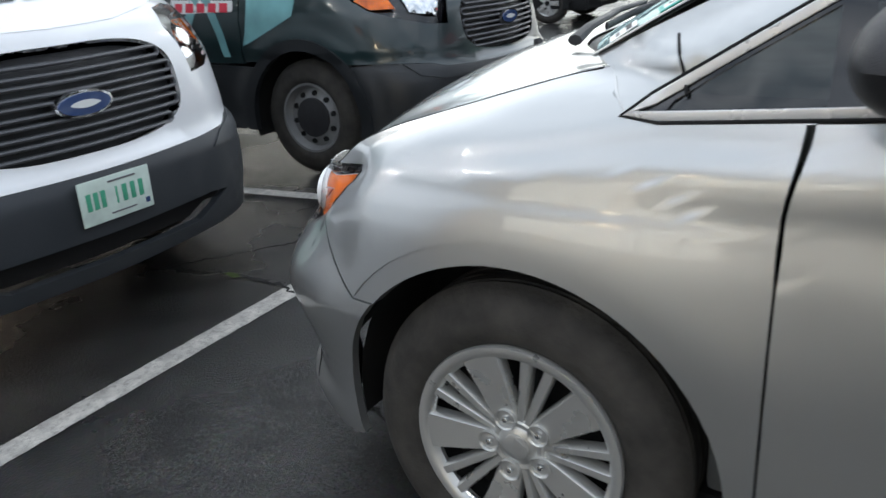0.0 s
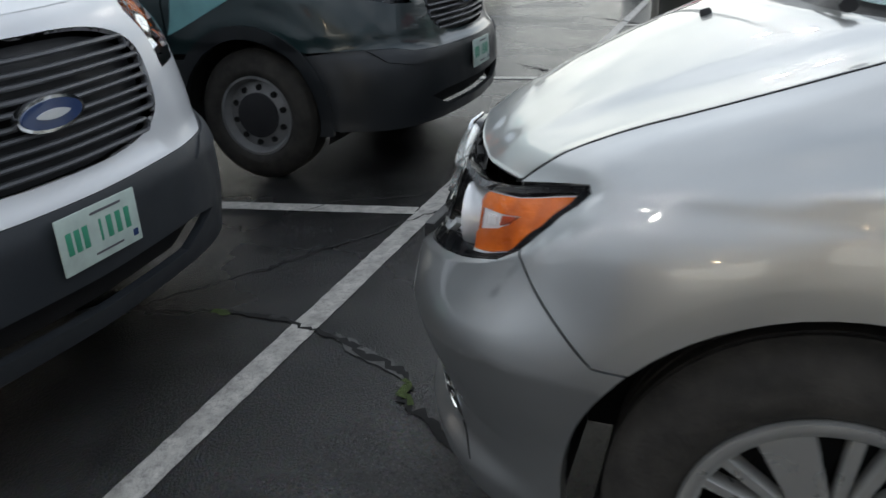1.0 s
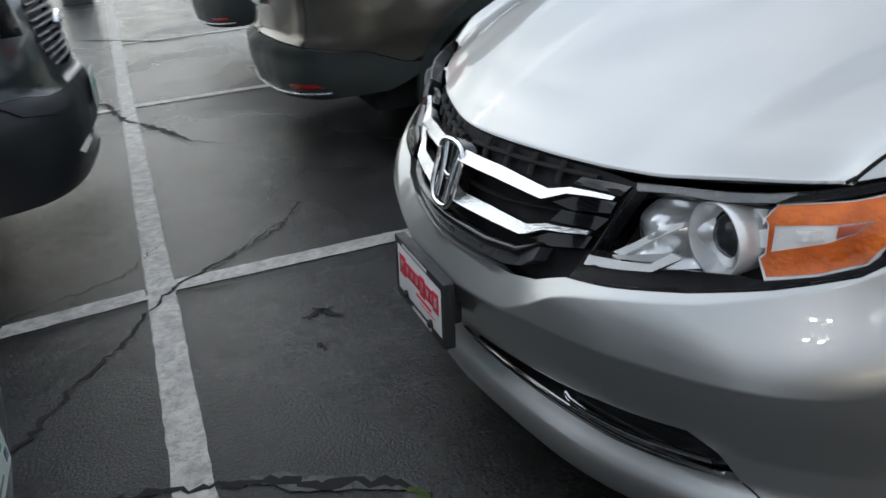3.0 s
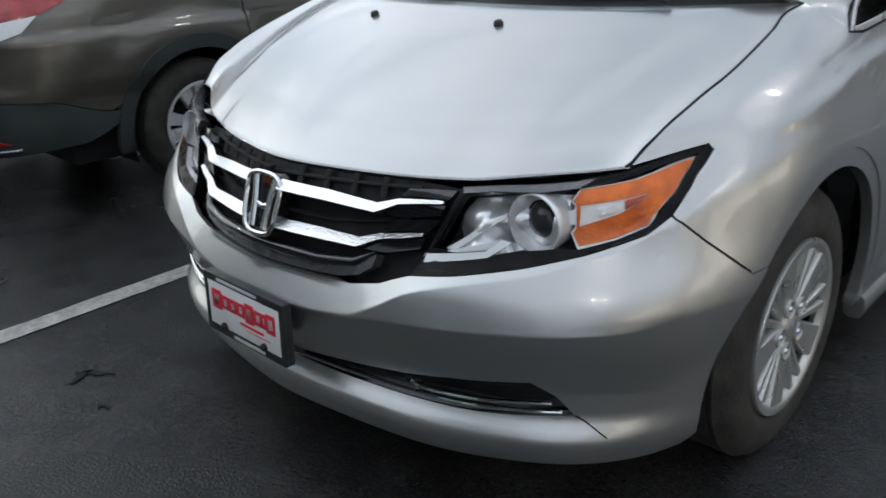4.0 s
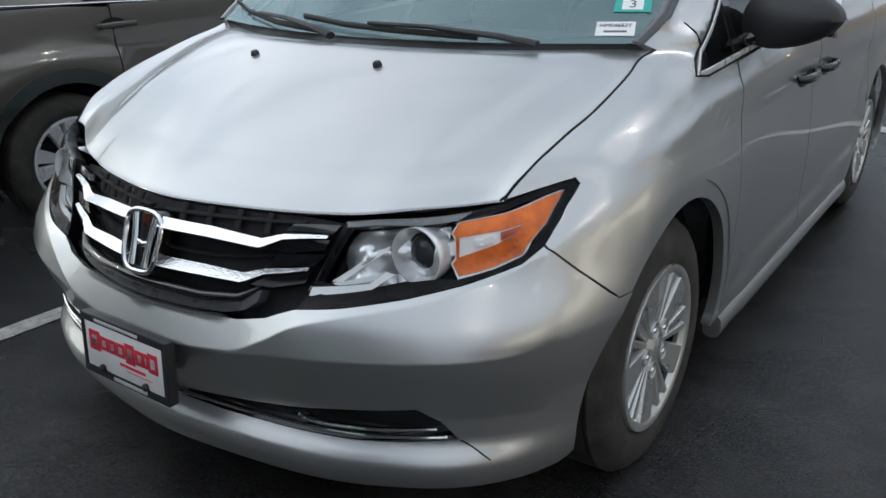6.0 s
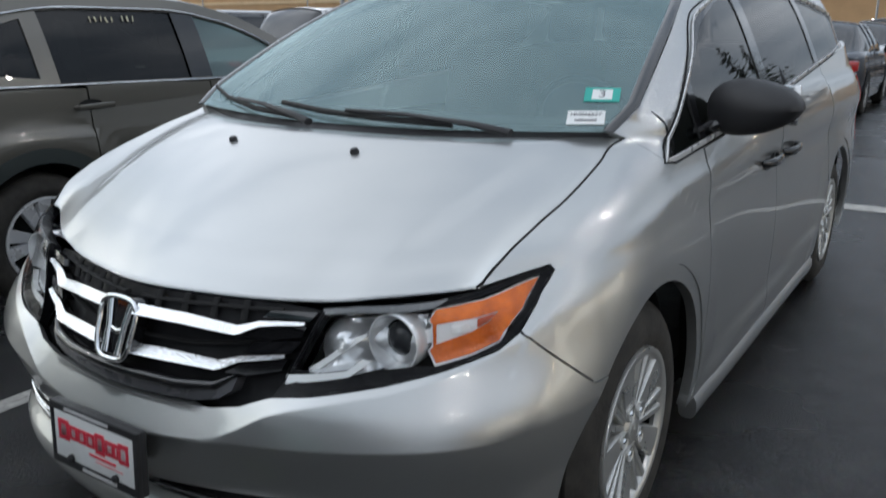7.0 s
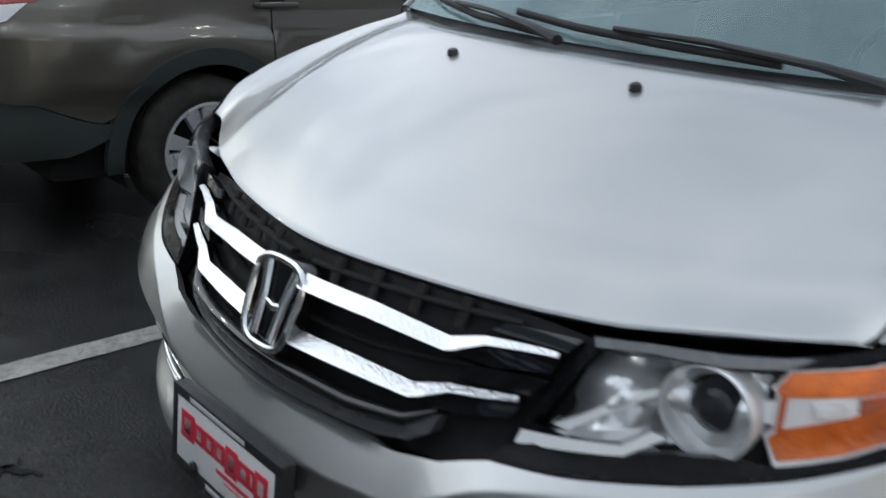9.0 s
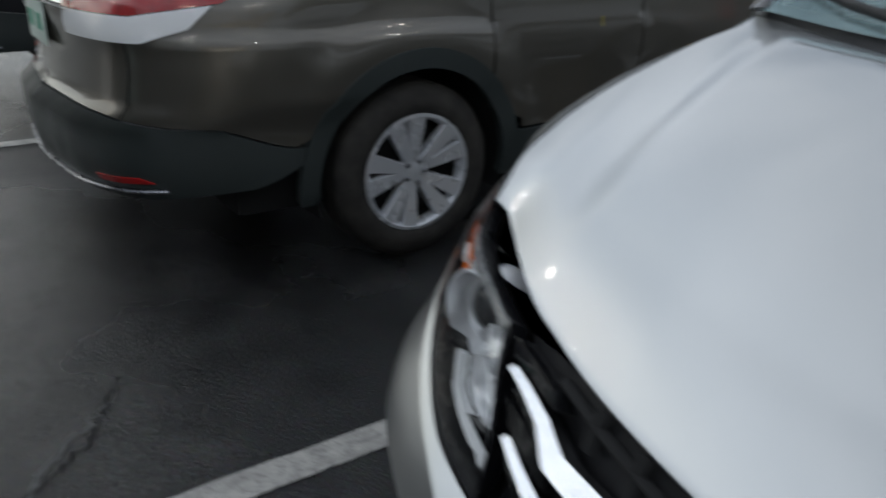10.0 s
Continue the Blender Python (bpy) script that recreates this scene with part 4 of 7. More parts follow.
for s in (1, -1):
    flip = (lambda r: r) if s > 0 else mirrored
    d = skin("front_door", shell, flip(door), SILVER, minivan, step=0.05, thick=0.02, gap=0.0025, label="silver front door panel")
    d2 = skin("sliding_door", shell, flip(slide), SILVER, minivan, step=0.05, thick=0.02, gap=0.0025, label="silver sliding side door panel")
    skin("rear_quarter_panel", shell, flip(rear), SILVER, minivan, step=0.06, thick=0.02, gap=0.0025)
    for owner, y in ((d, 2.17), (d2, 2.52)):
        x = shell(arc_at_y(y, 0.93), 0.93)[0]
        bm = bmesh.new()
        path = [(s * (x + o), y + k, 0.932 + 0.02 * k) for k, o in ((-0.115, 0.004), (-0.10, 0.026), (-0.05, 0.036), (0.0, 0.038), (0.05, 0.036), (0.10, 0.026), (0.115, 0.004))]
        add_sweep(bm, path, [(0.008, 0.012), (0.010, 0.015), (0.010, 0.017), (0.010, 0.017), (0.010, 0.017), (0.010, 0.015), (0.008, 0.012)], seg=10)
        part("door_handle", done(bm), BLACK_GLOSS, owner, "glossy black pull handle")
        bm = bmesh.new()
        add_lathe(bm, [(0.052, 0.0), (0.050, 0.003), (0.03, 0.002), (0.001, 0.001)], seg=28, m=Matrix.Translation((s * x, y, 0.93)) @ pose(0, 0, 0, 0, 0, 0 if s > 0 else 180) @ Matrix.Diagonal((1, 1.55, 0.75, 1)))
        part("handle_cup", done(bm), BLACK_MATT, owner)
    bm = bmesh.new()
    add_sweep(bm, [(s * shell(arc_at_y(y, 0.27), 0.27)[0] - s * 0.02, y, 0.222) for y in np.linspace(1.43, 3.42, 24)], (0.03, 0.04), seg=12, power=0.7)
    part("sill", done(bm), SILVER, minivan, "silver side sill")
bm = bmesh.new()
add_box(bm, (-0.84, 0.55, 0.19), (0.84, 4.9, 0.28), 0.03)
part("underbody", bm, DARK, minivan)
for hub in (HUB_Y, REAR_Y):
    for s in (1, -1):
        bm = bmesh.new()
        rings = []
        for i in range(19):
            t = math.pi * (-0.05 + 1.10 * i / 18)
            y, z = hub + 0.445 * math.cos(t), HUB_Z + 0.445 * math.sin(t)
            rings.append((bm.verts.new((s * 0.885, y, z)), bm.verts.new((s * 0.60, y, z))))
        for (a, b), (c, d) in zip(rings[:-1], rings[1:]):
            bm.faces.new((a, b, d, c))
        bm.faces.new([r[1] for r in rings])
        part("wheel_liner", done(bm), DARK, minivan)
    for s in (1, -1):
        wheel(minivan, (s * 0.852, hub, HUB_Z + 0.006), s, "cover", turn=39.5 if hub == HUB_Y else 51, r=0.356, rim=0.230)


# hood
edge_h = curve((0.0, 0.30, 0.40, 0.511, 0.58, 0.651, 0.762, 0.853), (0.830, 0.829, 0.829, 0.833, 0.841, 0.849, 0.859, 0.874))


HOOD_Y = 0.412
hood_x0 = shell(arc_at_y(HOOD_Y, seam_z(HOOD_Y)), seam_z(HOOD_Y))[0] - 0.006


def hood_surf(s, t):
    """s: -1 to 1 across, t: 0 at the leading edge to 1 at the cowl."""
    k = min(abs(s), 1.0)
    ex, ey, ezz = shell(0.853 * k, edge_h(0.853 * k))
    y1 = 0.83 + 0.245 * k ** 2.4
    yr = HOOD_Y + (1.075 - HOOD_Y) * t
    ys = min(max(yr, 0.36), 1.08)
    xe = shell(arc_at_y(ys, seam_z(ys)), seam_z(ys))[0] - 0.006
    x = xe * k + (ex - hood_x0 * k) * (1 - min(max(t, 0.0), 1.0)) ** 3
    z_edge = seam_z(ys) + 0.002
    u = min(max(t, 0.0), 1.0)
    z_mid = 0.840 + (1.113 - 0.840) * (1 - (1 - u) ** 1.36)
    z = z_mid + (z_edge - z_mid) * k ** 3.6
    z += (ezz - 0.001 - (0.840 + (seam_z(HOOD_Y) + 0.002 - 0.840) * k ** 3.6)) * (1 - u) ** 4
    z += 0.011 * (1 - soft((k - (0.62 + 0.20 * u)) / 0.10)) * soft(u / 0.35) * soft((1.02 - u) / 0.15)
    z += 0.006 * math.sin(math.pi * min(u / 0.2, 1.0)) * (1 - 0.5 * k)
    y = (ey + 0.034 + (y1 - ey - 0.034) * t) * (1 - k ** 6) + yr * k ** 6
    return math.copysign(1, s) * x, y, z


_hood_cache = {}


def hood_c(s, t):
    key = (round(s, 4), round(t, 4))
    if key not in _hood_cache:
        _hood_cache[key] = Vector(hood_surf(s, t))
    return _hood_cache[key]


hood = sheet("hood", hood_c, [-1 + 2 * i / 64 for i in range(65)], [0, 0.012, 0.025, 0.04, 0.06] + [0.06 + 0.94 * i / 40 for i in range(1, 41)], SILVER, minivan, "silver hood with two washer nozzles", thick=0.014)
for s in (1, -1):
    p = Vector((s * 0.235, 0.675, 0.0))
    best = min(((abs(hood_c(s * k, t)[0] - p.x) + abs(hood_c(s * k, t)[1] - p.y), k, t) for k in np.linspace(0.2, 0.45, 26) for t in np.linspace(0.6, 0.95, 36)))
    q = hood_c(s * best[1], best[2])
    bm = bmesh.new()
    add_lathe(bm, [(0.013, -0.004), (0.0125, 0.006), (0.009, 0.012), (0.001, 0.013)], seg=14, axis="Z", m=Matrix.Translation(q) @ pose(0, 0, 0, 14, 0, 0))
    add_box(bm, (-0.006, -0.012, 0.004), (0.006, 0.0, 0.010), 0.001, Matrix.Translation(q))
    part("washer_nozzle", done(bm), BLACK_MATT, hood, "black washer nozzle")

# added strip along the hood seam, the gap's shade put into its colour
for s in (1, -1):
    bm = bmesh.new()
    rim = [Vector(shell(arc_at_y(y, seam_z(y)), seam_z(y))) for y in np.linspace(0.405, 1.068, 44)]
    add_sweep(bm, [(s * (p.x - 0.0027), p.y, p.z - 0.0012) for p in rim], (0.0032, 0.0028), seg=6)
    part("hood_seam_line", done(bm), DARK, minivan, "near-black strip for the shaded seam beside the hood")

# grille
WET_CHROME = shader("rain_spotted_chrome", (0.84, 0.85, 0.86), rough=0.10, metal=1.0, bump=0.5, scale=170.0, rough_vary=0.08, vary_scale=60.0)
gr = GRILLE_LOW[::-1] + LAMP[1:2] + [(0.40, 0.838), (0.25, 0.838), (0.12, 0.838)]
grille_loop = [(0.0, 0.590)] + gr + [(0.0, 0.838)] + mirrored(gr)[::-1]
GRILLE_BLACK = shader("matt_grille_black", (0.006, 0.006, 0.007), rough=0.6, spec=0.25, rough_vary=0.1, vary_scale=20.0)
grille = skin("grille", shell, grille_loop, GRILLE_BLACK, minivan, off=-0.045, thick=0.0, step=0.03, label="glossy black grille with chrome bars")


def on_shell(a, z, off):
    return Vector(shell(a, z)) + surface_normal(shell, a, z, 0.02) * off


def shell_bar(name, line, sizes, mat, parent, off, label="", up=(0, 0, 1), power=0.8, seg=12):
    path, sz = [], []
    for (p0, s0), (p1, s1) in zip(zip(line[:-1], sizes[:-1]), zip(line[1:], sizes[1:])):
        for k in range(6):
            t = k / 6
            path.append(on_shell(p0[0] + (p1[0] - p0[0]) * t, p0[1] + (p1[1] - p0[1]) * t, off))
            sz.append((s0[0] + (s1[0] - s0[0]) * t, s0[1] + (s1[1] - s0[1]) * t))
    path.append(on_shell(*line[-1], off))
    sz.append(sizes[-1])
    bm = bmesh.new()
    add_sweep(bm, path, sz, up=up, seg=seg, power=power)
    return part(name, done(bm), mat, parent, label)


for s in (1, -1):
    for line in ([(0.055, 0.776), (0.2, 0.772), (0.335, 0.762), (0.385, 0.782), (0.43, 0.787), (0.488, 0.792)], [(0.050, 0.687), (0.18, 0.687), (0.300, 0.685), (0.350, 0.705), (0.40, 0.712), (0.452, 0.721)]):
        shell_bar("grille_bar", [(s * a, z) for a, z in line], [(0.025, 0.017), (0.025, 0.017), (0.022, 0.014), (0.014, 0.008), (0.012, 0.006), (0.01, 0.004)], WET_CHROME, grille, -0.012, "chrome grille bar with water drops", power=1.0, seg=4)
    for block in ([(0.385, 0.797), (0.402, 0.813), (0.512, 0.820), (0.497, 0.798)], [(0.352, 0.718), (0.374, 0.744), (0.486, 0.755), (0.462, 0.728)]):
        skin("end_block", shell, [(s * a, z) for a, z in block], BLACK_GLOSS, grille, off=-0.013, thick=0.03, step=0.02, label="glossy black block beside the grille opening")
    for block in ([(0.345, 0.752), (0.392, 0.773), (0.490, 0.786), (0.482, 0.764), (0.40, 0.748)], [(0.31, 0.674), (0.355, 0.696), (0.456, 0.715), (0.446, 0.692), (0.37, 0.675)]):
        skin("bar_underside", shell, [(s * a, z) for a, z in block], BLACK_GLOSS, grille, off=-0.016, thick=0.03, step=0.02)
    for a in (0.09, 0.17, 0.25, 0.33):
        shell_bar("grille_rib", [(s * a, 0.785), (s * a, 0.836)], [(0.004, 0.010), (0.004, 0.010)], DARK, grille, -0.034, up=(1, 0, 0))
shell_bar("lower_trim", [(-0.345, 0.672), (-0.30, 0.646), (-0.2, 0.635), (-0.1, 0.637), (0.0, 0.638), (0.1, 0.637), (0.2, 0.635), (0.30, 0.646), (0.345, 0.672)], [(0.006, 0.004), (0.012, 0.011), (0.014, 0.013), (0.015, 0.013), (0.015, 0.013), (0.015, 0.013), (0.014, 0.013), (0.012, 0.011), (0.006, 0.004)], BLACK_GLOSS, grille, -0.008, "glossy black lip below the grille bars")
# grey for a black lip: its reflected light is put into the colour
LIP_GREY = shader("black_lip_with_sheen", (0.075, 0.076, 0.082), rough=0.3, coat=0.5, rough_vary=0.08, vary_scale=12.0)
chin_lip = [(0.08, 0.597), (0.18, 0.599), (0.26, 0.604), (0.315, 0.618), (0.345, 0.640), (0.352, 0.668), (0.332, 0.660), (0.30, 0.643), (0.2, 0.632), (0.1, 0.634)]
skin("grille_lip", shell, chin_lip + mirrored(chin_lip)[::-1], LIP_GREY, grille, off=-0.008, thick=0.04, step=0.02, label="glossy black lower lip of the grille")
for s in (1, -1):
    shell_bar("mesh_slat", [(s * 0.03, 0.72), (s * 0.2, 0.72), (s * 0.40, 0.745)], [(0.008, 0.004)] * 3, DARK, grille, -0.036)
    shell_bar("mesh_slat", [(s * 0.03, 0.812), (s * 0.2, 0.814), (s * 0.42, 0.82)], [(0.008, 0.004)] * 3, DARK, grille, -0.036)
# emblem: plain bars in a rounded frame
ez, ey = 0.728, 0.062
bm = bmesh.new()
ring = []
for i in range(40):
    t = 2 * math.pi * i / 40
    c, s = math.cos(t), math.sin(t)
    r = (abs(c / 0.062) ** 4 + abs(s / 0.068) ** 4) ** -0.25
    ring.append((r * c * (1 + 0.10 * s), ey + 0.026 * s, ez + r * s))
add_sweep(bm, ring, (0.007, 0.0065), up=(0, 1, 0), closed=True)
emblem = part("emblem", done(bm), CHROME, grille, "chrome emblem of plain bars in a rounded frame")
for s in (1, -1):
    bm = bmesh.new()
    add_sweep(bm, [(s * 0.040, ey + 0.023, ez + 0.058), (s * 0.028, ey + 0.006, ez + 0.01), (s * 0.024, ey - 0.020, ez - 0.056)], [(0.012, 0.006), (0.009, 0.006), (0.011, 0.006)], up=(0, 1, 0))
    part("emblem_bar", done(bm), CHROME, emblem)
bm = bmesh.new()
add_sweep(bm, [(-0.028, ey + 0.004, ez - 0.004), (0, ey + 0.003, ez - 0.012), (0.028, ey + 0.004, ez - 0.004)], (0.009, 0.005), up=(0, 1, 0))
part("emblem_bar", done(bm), CHROME, emblem)
bm = bmesh.new()
add_prism(bm, [(r[0] * 1.0, r[1] + 0.008, r[2]) for r in ring], (0, 0.03, 0))
part("emblem_back", done(bm), BLACK_GLOSS, emblem)

# headlamps
REFLECTOR = shader("lamp_reflector", (0.86, 0.87, 0.88), rough=0.16, metal=0.6, rough_vary=0.08, vary_scale=40.0)
AMBER_RING = [(0.779, 0.838), (0.88, 0.854), (0.988, 0.882), (0.981, 0.829), (0.953, 0.792), (0.932, 0.771), (0.87, 0.750), (0.791, 0.730), (0.774, 0.752), (0.781, 0.760), (0.776, 0.807), (0.768, 0.815)]
MARKER = [(0.785, 0.806), (0.83, 0.813), (0.88, 0.820), (0.925, 0.829), (0.905, 0.806), (0.872, 0.789), (0.828, 0.776), (0.787, 0.764)]
MARKER_TIP = [(0.878, 0.816), (0.920, 0.826), (0.903, 0.808), (0.880, 0.797)]
ORANGE_DEEP = shader("deep_orange_marker_end", (0.42, 0.06, 0.012), rough=0.3, coat=0.4, vary=0.5, vary_scale=40.0)
LAMP_SHELL = shader("bright_lamp_shell", (0.72, 0.73, 0.74), rough=0.35, metal=0.35, rough_vary=0.1, vary_scale=30.0)
LAMP_GREY = shader("grey_lamp_trim", (0.16, 0.165, 0.17), rough=0.25, coat=0.5, rough_vary=0.1, vary_scale=25.0)
for s in (1, -1):
    flip = (lambda r: r) if s > 0 else mirrored
    lamp = skin("headlamp", shell, flip(LAMP), LENS, minivan, step=0.026, off=0.001, thick=0.004, gap=0.003, label="clear headlamp with an amber side section")
    lamp.visible_shadow = False
    skin("lamp_housing", shell, flip(shrink(LAMP, 0.004)), LAMP_SHELL, lamp, off=-0.085, thick=-0.080, step=0.03)
    skin("lamp_bezel", shell, flip(LAMP), LAMP_BLACK, lamp, holes=(flip([(0.482, 0.700), (0.534, 0.815), (0.60, 0.824), (0.70, 0.828), (0.765, 0.838), (0.88, 0.861), (0.990, 0.889), (0.986, 0.828), (0.957, 0.788), (0.934, 0.766), (0.87, 0.744), (0.79, 0.725), (0.745, 0.722), (0.66, 0.712), (0.60, 0.697)]),), off=-0.006, thick=0.03, step=0.03)
    skin("upper_trim", shell, flip([(0.534, 0.816), (0.528, 0.827), (0.60, 0.836), (0.70, 0.844), (0.80, 0.855), (0.775, 0.840), (0.70, 0.829), (0.60, 0.825)]), LAMP_GREY, lamp, off=-0.003, thick=0.006, step=0.02, label="grey trim along the lamp's upper edge")
    skin("reflector", shell, flip([(0.486, 0.702), (0.535, 0.815), (0.70, 0.827), (0.762, 0.832), (0.762, 0.735), (0.66, 0.714), (0.60, 0.699)]), REFLECTOR, lamp, off=-0.064, thick=0.004, step=0.010, bulge=lambda a, z: 0.022 * math.cos(34 * (abs(a) - 0.57)) + 0.010 * math.cos(70 * (z - 0.77)) + (0.016 if (abs(a) - 0.50) * 0.72 > (z - 0.70) else 0.0), label="bright faceted reflector")
    skin("lamp_divider", shell, flip([(0.500, 0.703), (0.540, 0.728), (0.610, 0.776), (0.630, 0.783), (0.628, 0.774), (0.555, 0.724), (0.525, 0.703)]), LAMP_WHITE, lamp, off=-0.030, thick=0.018, step=0.02)
    skin("inner_shelf", shell, flip([(0.490, 0.692), (0.520, 0.703), (0.615, 0.728), (0.632, 0.736), (0.604, 0.711)]), REFLECTOR, lamp, off=-0.020, thick=0.03, step=0.015)
    skin("lamp_border", shell, flip(shrink(AMBER_RING, -0.0035)), LAMP_WHITE, lamp, off=-0.0155, thick=0.012, step=0.02)
    skin("turn_signal", shell, flip(AMBER_RING), AMBER, lamp, holes=(flip(MARKER),), off=-0.012, thick=0.014, step=0.016, label="amber turn signal")
    marker = skin("marker_lamp", shell, flip(shrink(MARKER, -0.002)), REFLECTOR, lamp, off=-0.014, thick=0.004, step=0.008, bulge=lambda a, z: -0.010 + 0.008 * math.cos(95 * (abs(a) - 0.80)) * math.cos(80 * (z - 0.79)), label="clear marker lamp chamber")
    # deep orange piece at the outer end of the marker chamber
    skin("orange_end", shell, flip(MARKER_TIP), ORANGE_DEEP, marker, off=-0.010, thick=0.006, step=0.012)
    skin("bulb", shell, flip([(0.822, 0.786), (0.818, 0.803), (0.858, 0.808), (0.864, 0.793)]), LAMP_WHITE, marker, off=-0.012, thick=0.008, step=0.008, bulge=lambda a, z: 0.005 * math.cos(70 * (abs(a) - 0.84)))
    skin("light_strip", shell, flip([(0.468, 0.669), (0.471, 0.687), (0.604, 0.708), (0.634, 0.733), (0.655, 0.729), (0.612, 0.697)]), LAMP_WHITE, lamp, off=-0.0045, thick=0.014, step=0.02, label="white light strip")
    skin("side_bracket", shell, flip([(0.752, 0.765), (0.750, 0.790), (0.785, 0.800), (0.785, 0.768)]), LAMP_WHITE, lamp, off=-0.020, thick=0.01, step=0.012)
    c, n = Vector(shell(s * 0.686, 0.774)), surface_normal(shell, s * 0.686, 0.774)
    axis = Vector((0, -1, 0.03)).normalized()
    m = Matrix.Translation(Vector(shell(s * 0.698, 0.768)) + n * -0.034) @ axis.to_track_quat("X", "Z").to_matrix().to_4x4()
    bm = bmesh.new()
    add_lathe(bm, [(0.060, -0.055), (0.064, -0.01), (0.0655, 0.014), (0.0640, 0.0185), (0.0610, 0.018), (0.0585, 0.010), (0.0545, -0.008), (0.050, -0.022), (0.047, -0.026)], seg=48, m=m)
    part("projector_shroud", done(bm), shader("silver_shroud", (0.80, 0.81, 0.82), rough=0.24, metal=0.35, coat=0.4, vary=0.08, vary_scale=30.0) if s > 0 else bpy.data.materials["silver_shroud"], lamp, "silver projector shroud")
    bm = bmesh.new()
    add_lathe(bm, [(0.047, -0.034), (0.0475, -0.022), (0.044, -0.018), (0.041, -0.024)], seg=36, m=m)
    part("projector_ring", done(bm), CHROME, lamp)
    bm = bmesh.new()
    add_lathe(bm, [(0.0425, -0.030), (0.038, -0.014), (0.028, -0.003), (0.013, 0.003), (0.001, 0.004)], seg=32, m=m)
    part("projector_lens", done(bm), shader("projector_glass", (0.03, 0.032, 0.036), rough=0.08, spec=0.4) if s > 0 else bpy.data.materials["projector_glass"], lamp, "dark projector lens")

# plate holder
m = pose(0, -0.020, 0.459, -3, 0, 0)
bm = bmesh.new()
add_box(bm, (-0.167, -0.004, -0.08), (0.167, 0.016, 0.08), 0.005)
add_box(bm, (-0.10, 0.01, -0.06), (0.10, 0.06, 0.05), 0.01)
for lo, hi in (((-0.167, -0.012, 0.060), (0.167, 0.0, 0.08)), ((-0.167, -0.012, -0.08), (0.167, 0.0, -0.058)), ((-0.167, -0.012, -0.06), (-0.150, 0.0, 0.062)), ((0.150, -0.012, -0.06), (0.167, 0.0, 0.062))):
    add_box(bm, lo, hi, 0.003)
holder = part("plate_holder", bm, BLACK_MATT, minivan, "black dealer plate frame on the bumper")
holder.matrix_basis = m
bars = []
for x, w, h in ((-0.112, 0.044, 0.052), (-0.073, 0.032, 0.036), (-0.040, 0.030, 0.036), (-0.007, 0.031, 0.036), (0.029, 0.036, 0.052), (0.066, 0.033, 0.038), (0.090, 0.012, 0.038), (0.116, 0.036, 0.050)):
    bars.append((x, 0.014, w, h, RED_INK))
    bars.append((x, 0.014, w * 0.5, h * 0.55, PLATE_WHITE))
bars += [(0.035, -0.022, 0.10, 0.007, RED_INK), (0.06, -0.034, 0.10, 0.002, RED_INK)]
p = small_plate(holder, pose(0, -0.008, 0.001), 0.302, 0.122, bars, PLATE_WHITE, RED_INK)
for i, (x, z, w, h) in enumerate(((-0.02, 0.070, 0.17, 0.008), (0.02, -0.070, 0.13, 0.009))):
    bm = bmesh.new()
    add_box(bm, (x - w / 2, -0.0135, z - h / 2), (x + w / 2, -0.0115, z + h / 2), 0.0008)
    part("printed_bar", bm, shader("pale_print", (0.5, 0.5, 0.5), rough=0.6) if i == 0 else bpy.data.materials["pale_print"], holder)
for x in (-0.085, 0.085):
    bm = bmesh.new()
    add_lathe(bm, [(0.010, 0.0), (0.010, 0.006), (0.007, 0.009), (0.001, 0.010)], seg=14, m=pose(x, -0.012, -0.052) @ pose(0, 0, 0, 0, 0, -90))
    part("screw_cap", done(bm), BLACK_MATT, holder)


# greenhouse
rail_z = curve((1.95, 2.5, 3.3, 4.2, 4.75), (1.563, 1.612, 1.622, 1.60, 1.56))
pillar_x = curve((1.02, 1.15, 1.30, 1.45, 1.55, 1.60, 1.64), (0.930, 0.898, 0.848, 0.790, 0.738, 0.702, 0.64))


def edge_y(z):
    return 1.05 + 0.90 * ((z - 1.137) / 0.426)


def side_surf(y, z):
    """The upper side: y back, z up."""
    x = pillar_x(z) + 0.045 * soft((y - 1.1) / 1.2) * max(0.0, 1 - (z - 1.04) / 0.6)
    x -= 0.05 * (1 - soft((y - edge_y(z)) / 0.17))
    if z < 1.24 and y < 2.2:
        zs = min(z, 1.17)
        k = soft((z - 1.06 - 0.065 * (1 - soft((y - 1.08) / 0.15))) / 0.11)
        x = (1 - k) * shell(arc_at_y(y, zs), zs)[0] + k * x
    x -= 0.12 * soft((y - 4.1) / 0.8) ** 2
    return x, y, z


def side_left(u, z):
    return side_surf(u, z)


def side_right(u, z):
    x, y, z = side_surf(-u, z)
    return -x, y, z


TRIM_SILVER = shader("satin_silver_trim", (0.70, 0.70, 0.70), rough=0.3, metal=0.45, coat=0.3, rough_vary=0.08, vary_scale=20.0)
dlo_top = curve((1.15, 1.56, 1.82, 2.2, 2.6, 3.4, 4.2, 4.5), (1.057, 1.31, 1.455, 1.54, 1.568, 1.56, 1.50, 1.46))
outer = [(edge_y(z), z) for z in np.linspace(1.137, 1.563, 12)] + [(y, rail_z(y)) for y in np.linspace(2.1, 4.75, 14)] + [(4.88, 1.25), (4.9, belt_z(4.9))] + [(y, belt_z(y)) for y in (4.4, 3.6, 2.8, 2.0, 1.5)] + [(1.19, 1.049), (1.137, 1.055), (1.123, 1.071), (1.108, 1.087), (1.083, 1.119), (1.062, 1.130)]
